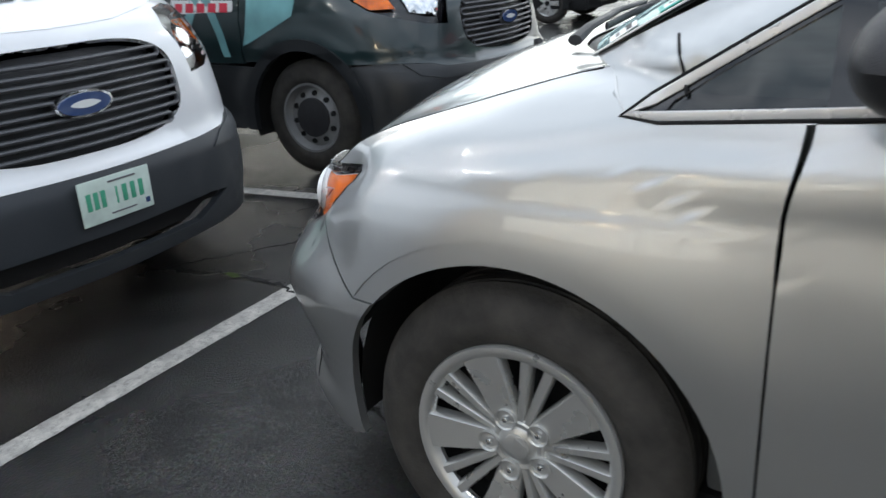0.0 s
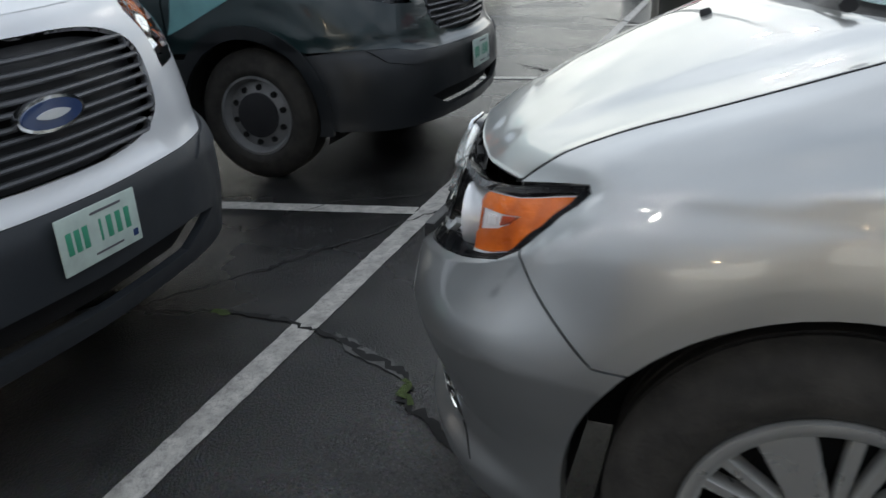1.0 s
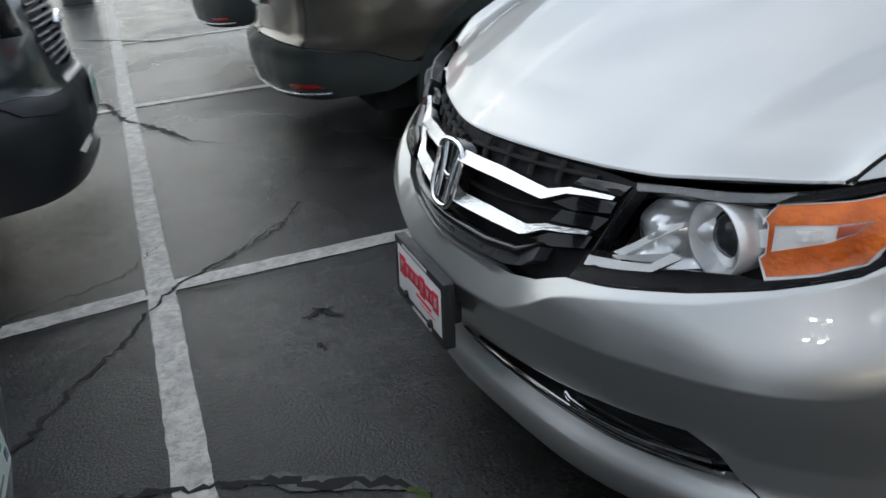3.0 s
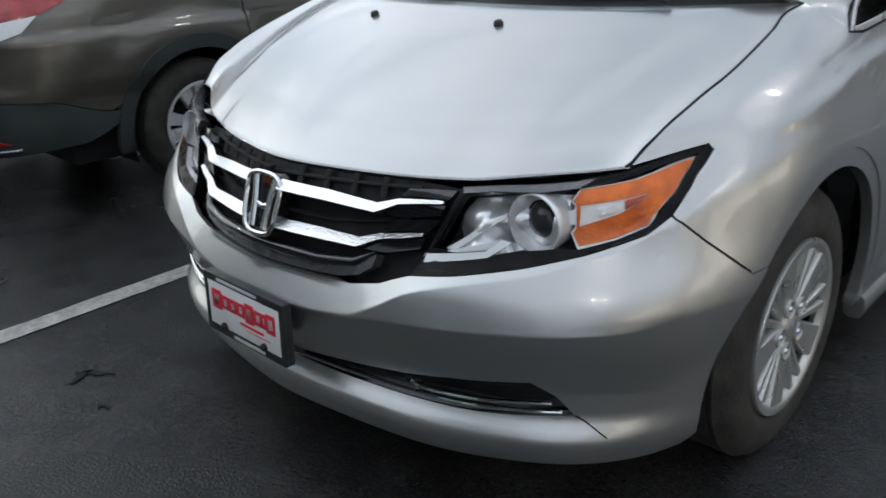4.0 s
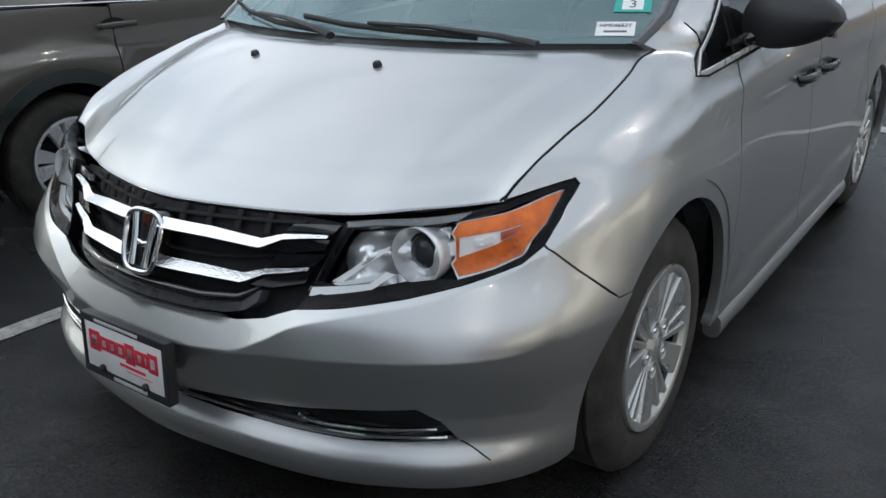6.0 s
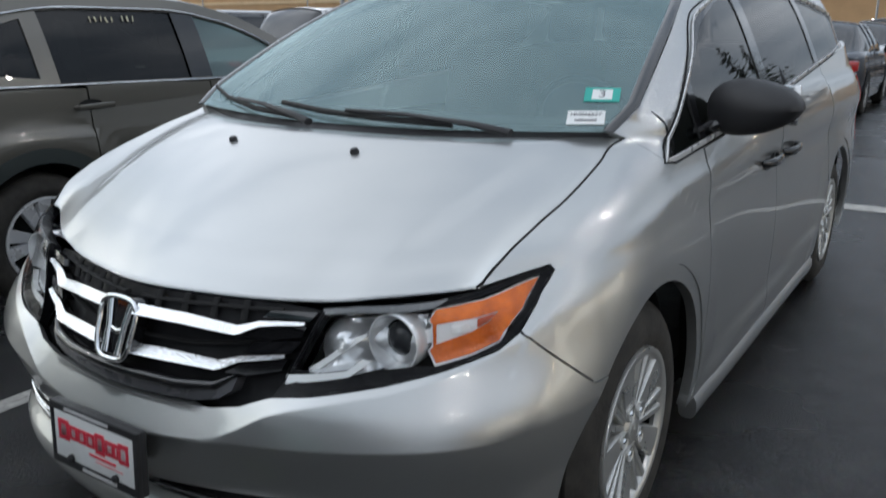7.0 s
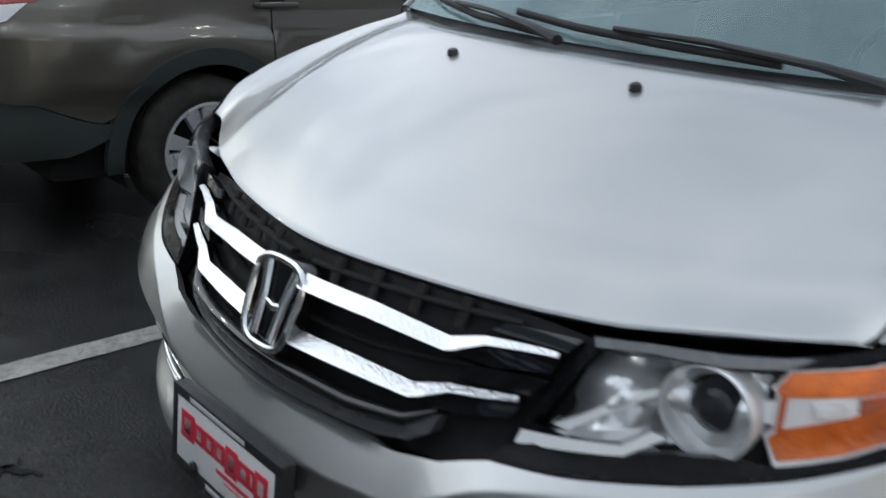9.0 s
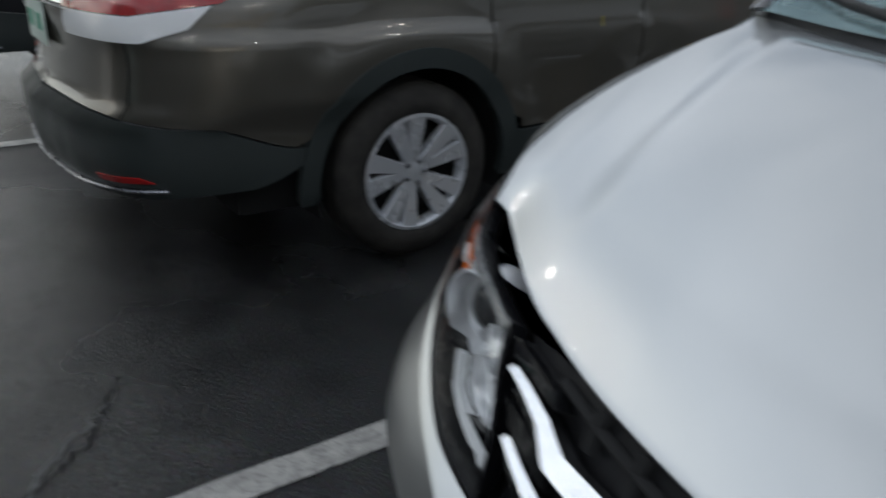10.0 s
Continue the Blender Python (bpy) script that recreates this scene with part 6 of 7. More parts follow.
        if wrap:
            for pts, mat in (([(1.0, 1.12), (1.12, 1.18), (1.42, 1.16), (1.44, 0.80), (1.36, 0.83), (1.2, 0.90), (1.02, 0.98)], TEAL_WRAP), ([(1.56, 0.72), (1.62, 0.72), (1.86, 1.16), (1.78, 1.16)], TEAL_WRAP), ([(2.02, 0.72), (2.10, 0.72), (1.88, 1.16), (1.80, 1.16)], TEAL_WRAP), ([(2.3, 0.73), (2.38, 0.73), (2.5, 1.1), (2.42, 1.1)], TEAL_WRAP), ([(1.50, 1.01), (1.50, 1.075), (2.05, 1.085), (2.05, 0.995)], PLATE_WHITE)):
                ob = skin("wrap_graphic", surf, flip([(at_y(y, z), z) for y, z in pts]), mat, panel_ob, off=0.004, thick=0.0, step=0.06)
                if mat is PLATE_WHITE:
                    for i in range(5):
                        y0 = 1.54 + i * 0.10
                        skin("printed_bar", surf, flip([(at_y(y, z), z) for y, z in ((y0, 1.005), (y0, 1.06), (y0 + 0.07, 1.062), (y0 + 0.07, 1.007))]), RED_INK, ob, off=0.006, thick=0, step=0.05)
        bm = bmesh.new()
        rings = []
        for i in range(17):
            t = math.pi * (-0.1 + 1.2 * i / 16)
            y, z = V_HUB + 0.46 * math.cos(t), V_Z + 0.46 * math.sin(t)
            rings.append((bm.verts.new((s * 0.99, y, z)), bm.verts.new((s * 0.6, y, z))))
        for (a, b), (c2, d) in zip(rings[:-1], rings[1:]):
            bm.faces.new((a, b, d, c2))
        bm.faces.new([r[1] for r in rings])
        part("wheel_liner", done(bm), DARK, van)
        wheel(van, (s * 0.865, V_HUB, V_Z), s, "steel", turn=11, r=0.358, rim=0.215, width=0.23)
        wheel(van, (s * 0.865, V_HUB + 3.3, V_Z), s, "steel", turn=40, r=0.358, rim=0.215, width=0.23)
    sheet("roof", lambda s, t: Vector((0.80 * s, 1.62 + 3.9 * t + 0.1 * s * s * (1 - t), 2.16 + 0.30 * soft(t / 0.3) - 0.06 * s * s)), [-1 + i / 6 for i in range(13)], [i / 10 for i in range(11)], paint, van)
    bm = bmesh.new()
    add_box(bm, (-0.9, 5.3, 0.35), (0.9, 5.5, 2.3), 0.05)
    part("rear_doors", bm, paint, van)
    bm = bmesh.new()
    add_box(bm, (-0.86, 0.5, 0.24), (0.86, 5.4, 0.4), 0.03)
    part("underbody", bm, DARK, van)
    bm = bmesh.new()
    add_box(bm, (-0.9, 2.7, 0.5), (0.9, 2.8, 2.2), 0.02)
    add_box(bm, (-0.85, 1.1, 0.9), (0.85, 1.6, 1.3), 0.08)
    part("cab_bulkhead", bm, INTERIOR, van)
    chars = [(-0.118, 0.004), (-0.088, 0.004), (-0.058, 0.004), (0.0, 0.004), (0.034, 0.004), (0.070, 0.004), (0.106, 0.004)]
    bars = [(x, z, 0.020 if i != 3 else 0.008, 0.062, GREEN_INK) for i, (x, z) in enumerate(chars)] + [(0.03, 0.058, 0.12, 0.007, GREY_INK), (0.02, -0.056, 0.11, 0.006, GREY_INK), (0.128, -0.05, 0.02, 0.02, BLUE_OVAL)]
    c = Vector(surf(0.0, 0.558))
    small_plate(van, pose(c.x, c.y - 0.014, 0.558), 0.305, 0.158, bars, PLATE_GREEN, GREEN_INK)
    return van


cargo_van("cargo_van", "white cargo van with dark plastic bumper and green plate", (0.446, -0.895, 0), 180, WHITE_PAINT, False)
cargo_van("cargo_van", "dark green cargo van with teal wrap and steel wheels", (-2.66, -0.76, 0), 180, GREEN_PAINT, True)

# ---- the grey sport utility car ----
suv_half = curve((0.22, 0.30, 0.45, 0.60, 0.80, 0.95, 1.08, 1.16), (0.84, 0.88, 0.90, 0.905, 0.905, 0.895, 0.88, 0.865))
suv_tail = curve((0.22, 0.30, 0.38, 0.48, 0.56, 0.62, 0.66, 0.80, 0.92, 0.98, 1.04, 1.16), (0.06, -0.03, -0.08, -0.10, -0.10, -0.08, -0.04, -0.03, -0.05, -0.04, 0.02, 0.07))
suv_vee = curve((0.2, 0.6, 1.1), (0.09, 0.09, 0.12))
suv_bend = curve((0.2, 0.6, 1.1), (0.42, 0.40, 0.46))
S_HUB, S_FRONT, S_Z = 0.93, 3.55, 0.345


def suv_detail(a, x, y, z, end):
    for hub in (S_HUB, S_FRONT):
        r = math.hypot(y - hub, z - S_Z)
        if a > 0.75:
            x += 0.020 * soft((0.66 - r) / 0.16)
    x += 0.010 * soft((0.90 - z) / 0.04) * soft((z - 0.6) / 0.2)
    low = min(max((0.672 - z) / 0.10, 0.0), 1.0)
    x -= 0.034 * low * (1 - soft((y - 1.0) / 0.4))
    y += 0.045 * low * (1 - soft((a - 0.55) / 0.4))
    y -= 0.13 * (1 - soft((a - 0.7) / 0.5))
    y -= 0.055 * soft((0.602 - z) / 0.02) * (1 - soft((a - 0.45) / 0.5))
    return x, y


def sport_utility(name, label, at, paint, clad, coarse=False):
    """A compact sport utility car; its own axes: tail at y = 0, facing +y."""
    car = thing(name, label, "car", at)
    k = 1.8 if coarse else 1.0
    surf, at_y, at_x = make_shell(suv_half, suv_tail, suv_vee, suv_bend, (0.90, 0.09, 0.35), suv_detail)
    column = lambda y, z0, z1, n=10: [(at_y(y, z), z) for z in np.linspace(z0, z1, n)]
    lip_out = {h: arch_ring(at_y, h, S_Z, 0.455, 0.30, steps=30) for h in (S_HUB, S_FRONT)}
    split = lambda y: 0.505 + 0.095 * soft((0.46 - y) / 0.36)
    run = [(at_y(y, split(y)), split(y)) for y in (0.44, 0.40, 0.36, 0.30, 0.24, 0.18)] + [(0.75, 0.610), (0.6, 0.618), (0.3, 0.622)]
    half = [(0.4, 0.335), (0.8, 0.345), (at_y(0.30, 0.37), 0.37), (at_y(0.42, 0.42), 0.42)] + [p for p in lip_out[S_HUB] if p[0] < at_y(S_HUB, 0.4) and 0.43 < p[1] < 0.50] + run
    bumper = skin("rear_bumper", surf, half + mirrored(half)[::-1], clad, car, step=0.05 * k, thick=0.02, gap=0.002, label="dark plastic lower bumper")
    for s in (1, -1):
        skin("reflector", surf, [(s * a, z) for a, z in ((0.62, 0.40), (0.60, 0.42), (0.78, 0.43), (0.82, 0.412))], RED_LENS, bumper, off=0.005, thick=0.008, step=0.04)
    bm = bmesh.new()
    add_sweep(bm, [Vector(surf(a, 0.365 + 0.03 * abs(a) ** 3)) + Vector((0, -0.004, 0)) for a in np.linspace(-0.85, 0.85, 30)], (0.012, 0.009), seg=8)
    part("bumper_strip", done(bm), SATIN, bumper, "satin strip along the bumper foot")
    # tail and quarter, painted
    quarter = [(0.3, 0.627), (0.6, 0.623), (0.75, 0.615)] + [(at_y(y, split(y) + 0.004), split(y) + 0.004) for y in (0.18, 0.24, 0.30, 0.36, 0.40, 0.44)]
    quarter += [p for p in lip_out[S_HUB] if p[1] > 0.515 and p[0] < at_y(1.22, p[1])] + column(1.25, 0.70, 1.10, 8) + [(at_y(y, 1.115), 1.115) for y in (1.0, 0.8, 0.6, 0.45)] + [(0.75, 1.10), (0.4, 1.09)]
    quarter_full = quarter + mirrored(quarter)[::-1]
    lampr = [(0.42, 0.945), (0.54, 1.08), (0.86, 1.10), (0.98, 1.06), (0.93, 0.99), (0.74, 0.95)]
    clear = [(0.36, 0.862), (0.38, 0.942), (0.74, 0.946), (0.92, 0.984), (0.88, 0.915), (0.76, 0.868)]
    q = skin("tail_panel", surf, quarter_full, paint, car, holes=(lampr, mirrored(lampr)), step=0.045 * k, thick=0.02, gap=0.002, label="metallic grey-brown tail and rear wings")
    for ring in (lampr, mirrored(lampr)):
        skin("tail_lamp", surf, ring, RED_LENS, car, off=0.006, thick=0.02, step=0.06, label="red tail lamp")
    # white pieces stand in for a bright reflection on the paint below the lamps
    for ring in (clear, mirrored(clear)):
        skin("tail_reflection_band", surf, ring, LAMP_WHITE, car, off=0.010, thick=0.02, step=0.05, label="white band for a bright reflection on the tail paint")
    for a0 in (0.70, -0.70):
        bm = bmesh.new()
        add_sweep(bm, [Vector(surf(a0, z)) for z in np.linspace(0.62, 1.08, 10)], (0.0025, 0.004), up=(1, 0, 0), seg=6)
        part("tailgate_gap", done(bm), DARK, q)
    bm = bmesh.new()
    add_sweep(bm, [Vector(surf(a, 0.955)) + Vector((0, -0.012, 0)) for a in np.linspace(-0.42, 0.42, 16)], (0.016, 0.018), seg=10)
    part("tailgate_trim", done(bm), CHROME, q, "chrome strip over the number plate")
    c = Vector(surf(0, 0.86))
    small_plate(q, pose(c.x, c.y - 0.008, 0.86), 0.305, 0.155, [(x, 0, 0.022, 0.06, GREEN_INK) for x in (-0.11, -0.08, -0.05, 0.03, 0.06, 0.09)], PLATE_GREEN, GREEN_INK)
    for s in (1, -1):
        flip = (lambda r: list(r)) if s > 0 else mirrored
        rear_door = [p for p in lip_out[S_HUB] if p[0] >= at_y(1.22, p[1]) and p[1] > 0.50] + column(1.42, 0.50, 0.47, 2) + column(2.08, 0.45, 1.10) + [(at_y(1.6, 1.115), 1.115)] + column(1.255, 1.115, 0.70, 8)
        front_door = column(2.085, 0.45, 1.10) + [(at_y(2.6, 1.09), 1.09), (at_y(3.0, 1.07), 1.07)] + column(3.06, 1.06, 0.45)
        d1 = skin("rear_door", surf, flip(rear_door), paint, car, step=0.06 * k, thick=0.02, gap=0.0025, label="metallic grey-brown rear door")
        d2 = skin("front_door", surf, flip(front_door), paint, car, step=0.08 * k, thick=0.02, gap=0.0025)
        wing = column(3.065, 0.45, 1.06) + [(at_y(3.4, 1.02), 1.02), (at_y(3.9, 0.97), 0.97), (at_y(4.3, 0.88), 0.88), (at_y(4.42, 0.6), 0.6), (at_y(4.35, 0.35), 0.35)] + [p for p in lip_out[S_FRONT] if p[1] > 0.35][::-1]
        skin("front_wing", surf, flip(wing), paint, car, step=0.08 * k, thick=0.02)
        sill = [(at_y(1.40, z), z) for z in (0.46, 0.30)] + [(at_y(3.1, 0.30), 0.30), (at_y(3.1, 0.445), 0.445), (at_y(2.2, 0.445), 0.445)]
        skin("sill_cladding", surf, flip(sill), clad, car, off=0.006, thick=0.02, step=0.1, label="dark plastic sill")
        for h in (S_HUB, S_FRONT):
            ring = arch_ring(at_y, h, S_Z, 0.478, 0.28, steps=34) + arch_ring(at_y, h, S_Z, 0.405, 0.28, steps=34)[::-1]
            skin("arch_cladding", surf, flip(ring), clad, car, off=0.008, thick=0.04, step=0.035 * k, label="dark plastic wheel arch trim")
            bm = bmesh.new()
            rings = []
            for i in range(17):
                t = math.pi * (-0.1 + 1.2 * i / 16)
                y, z = h + 0.42 * math.cos(t), S_Z + 0.42 * math.sin(t)
                rings.append((bm.verts.new((s * 0.88, y, z)), bm.verts.new((s * 0.55, y, z))))
            for (a, b), (c2, d) in zip(rings[:-1], rings[1:]):
                bm.faces.new((a, b, d, c2))
            bm.faces.new([r[1] for r in rings])
            part("wheel_liner", done(bm), DARK, car)
            wheel(car, (s * 0.80, h, S_Z), s, "alloy", turn=14 if h == S_HUB else 50, r=0.345, rim=0.228, width=0.215)
        for owner, y in ((d1, 1.28), (d2, 2.24)):
            x = surf(at_y(y, 1.01), 1.01)[0]
            bm = bmesh.new()
            add_sweep(bm, [(s * (x + o), y + dy, 1.01 + 0.03 * dy) for dy, o in ((-0.12, 0.0), (-0.105, 0.028), (0.0, 0.036), (0.10, 0.028), (0.12, 0.0))], [(0.008, 0.010), (0.010, 0.014), (0.011, 0.016), (0.010, 0.013), (0.008, 0.008)], seg=8)
            part("door_handle", done(bm), paint, owner, "body-coloured door handle")
            bm = bmesh.new()
            add_lathe(bm, [(0.045, 0.0), (0.043, 0.003), (0.001, 0.0015)], seg=24, m=Matrix.Translation((s * (x - 0.001), y - 0.02, 1.01)) @ pose(0, 0, 0, 0, 0, 0 if s > 0 else 180) @ Matrix.Diagonal((1, 1.7, 0.8, 1)))
            part("handle_cup", done(bm), DARK, owner)

        def side(u, z, s=s):
            y = u if s > 0 else -u
            x = 0.875 - 0.33 * (z - 1.09) - 0.25 * max(0.0, z - 1.09) ** 2 - 0.06 * soft((0.9 - y) / 0.8) - 0.04 * soft((y - 2.6) / 0.8)
            return s * x, y, z

        roofline = curve((0.25, 0.5, 0.9, 1.5, 2.0, 2.4, 2.8, 3.15), (1.30, 1.53, 1.57, 1.585, 1.57, 1.50, 1.33, 1.12))
        wintop = curve((0.55, 0.9, 1.3, 1.9, 2.3, 2.6, 2.95), (1.30, 1.46, 1.505, 1.50, 1.44, 1.33, 1.13))
        bel = lambda y: 1.128 - 0.012 * (y - 1.4)
        outer = [(y, roofline(y)) for y in np.linspace(0.25, 3.15, 22)] + [(3.1, 1.06), (2.0, 1.105), (1.2, 1.118), (0.45, 1.118), (0.22, 1.12)]
        wins = [[(0.60, 1.20), (0.62, 1.30), (0.80, 1.40), (1.02, 1.455), (1.02, 1.16)], [(y, wintop(y)) for y in np.linspace(1.12, 1.98, 8)] + [(1.98, bel(1.98)), (1.12, bel(1.12))], [(y, wintop(y)) for y in np.linspace(2.10, 2.93, 9)] + [(2.93, bel(2.9)), (2.10, bel(2.1))]]
        fr = skin("side_frame", side, flip(outer), paint, car, holes=[flip(w) for w in wins], step=0.05 * k, thick=0.02, label="painted pillars and roof edge")
        for w, mat in zip(wins, (DARK_GLASS, DARK_GLASS, DEW_GLASS)):
            skin("side_window", side, flip(w), mat, fr, off=-0.008, thick=0, step=0.12)
        skin("door_pillar", side, flip([(1.96, bel(2)), (2.12, bel(2)), (2.12, wintop(2.1)), (1.96, wintop(1.98))]), BLACK_GLOSS, fr, off=0.003, thick=0.004, step=0.08)
        trim = [(y, wintop(y) + 0.012) for y in np.linspace(0.62, 2.95, 26)] + [(y, bel(y) - 0.008) for y in np.linspace(2.98, 0.62, 20)]
        bm = bmesh.new()
        add_sweep(bm, [Vector(side(y if s > 0 else -y, z)) + Vector((s * 0.006, 0, 0)) for y, z in trim], (0.005, 0.008), up=(s, 0, 0), closed=True, seg=8)
        part("window_trim", done(bm), CHROME, fr, "chrome strip round the side windows")

    def roof(s, t):
        y = 0.25 + 2.2 * t
        z = roofline(y)
        x = abs(side(y, z, 1)[0])
        return Vector((x * s, y, z + 0.065 * (1 - abs(s) ** 2.4)))

    def front_screen(s, t):
        y = 2.45 + 0.7 * t
        z = roofline(y)
        x = abs(side(y, z, 1)[0])
        return Vector((x * s, y + 0.14 * (1 - s * s) * t, z + (0.065 - 0.03 * t) * (1 - s * s)))

    def back_screen(s, t):
        y = 0.25 - 0.06 * (1 - s * s) * t
        return Vector(((0.66 + 0.14 * t) * s, y, 1.36 - 0.26 * t + 0.0))

    sheet("roof", roof, [-1 + i / 8 for i in range(17)], [i / 12 for i in range(13)], paint, car, thick=0.01)
    sheet("windscreen", front_screen, [-1 + i / 6 for i in range(13)], [i / 6 for i in range(7)], GLASS, car)
    sheet("rear_screen", back_screen, [-1 + i / 6 for i in range(13)], [i / 4 for i in range(5)], DARK_GLASS, car)
    sheet("hood", lambda s, t: Vector((0.84 * s * (1 - 0.12 * t), 3.1 + 1.25 * t - 0.12 * s * s * t, 1.12 - 0.16 * t - 0.07 * t * t - 0.06 * s * s)), [-1 + i / 6 for i in range(13)], [i / 8 for i in range(9)], paint, car, thick=0.01)
    bm = bmesh.new()
    add_box(bm, (-0.80, 4.15, 0.28), (0.80, 4.46, 0.86), 0.12)
    part("front_bumper", bm, paint, car)
    bm = bmesh.new()
    add_box(bm, (-0.78, 0.25, 0.24), (0.78, 4.2, 0.45), 0.04)
    part("underbody", bm, DARK, car)
    for y in (1.45, 2.45):
        for x in (-0.38, 0.38):
            bm = bmesh.new()
            add_box(bm, (x - 0.24, y - 0.1, 0.5), (x + 0.24, y + 0.4, 0.72), 0.05)
            add_box(bm, (-0.24, -0.06, 0), (0.24, 0.06, 0.60), 0.05, m=pose(x, y - 0.08, 0.68, 12, 0, 0))
            add_box(bm, (-0.13, -0.045, 0.6), (0.13, 0.045, 0.80), 0.04, m=pose(x, y - 0.08, 0.68, 10, 0, 0))
            part("seat", bm, SEAT_CLOTH, car)
    return car


CLAD = shader("blue_grey_cladding", (0.034, 0.042, 0.041), rough=0.45, bump=0.15, scale=300.0, rough_vary=0.1, vary_scale=6.0)
suv = sport_utility("sport_utility_car", "grey-brown sport utility car with alloy wheels beside the van", (-3.22, 0.347, 0), GREY_PAINT, CLAD)
DARK_PAINT = car_paint("charcoal_paint", (0.02, 0.021, 0.024), metal=0.4, rough=0.35)
sport_utility("sport_utility_car", "charcoal sport utility car parked in the next bay", (-6.35, 0.30, 0), DARK_PAINT, CLAD, coarse=True)
# faded chalk strokes on the grey car's rear window and door
CHALK = shader("faded_yellow_chalk", (0.55, 0.52, 0.36), rough=0.9)
rng = random.Random(3)
for i in range(9):
    if i == 5:
        continue
    bm = bmesh.new()
    add_box(bm, (-0.001, -0.0035 - 0.004 * (i % 2), -0.016), (0.001, 0.0035, 0.016), 0.0005)
    ob = part("chalk_stroke", bm, CHALK, suv, "faded chalk stroke on the rear window")
    ob.matrix_basis = pose(0.7195, 1.42 + i * 0.034, 1.455 + rng.uniform(-0.004, 0.004), rng.uniform(-20, 20), 0, 0) @ pose(0, 0, 0, 0, -25, 0)
bm = bmesh.new()
add_box(bm, (-0.001, -0.004, -0.03), (0.001, 0.004, 0.03), 0.0005)
ob = part("chalk_stroke", bm, shader("yellow_chalk", (0.45, 0.36, 0.08), rough=0.9), suv, "yellow chalk stroke on the rear door")
ob.matrix_basis = pose(0.912, 1.83, 0.86, 8, 0, 0)

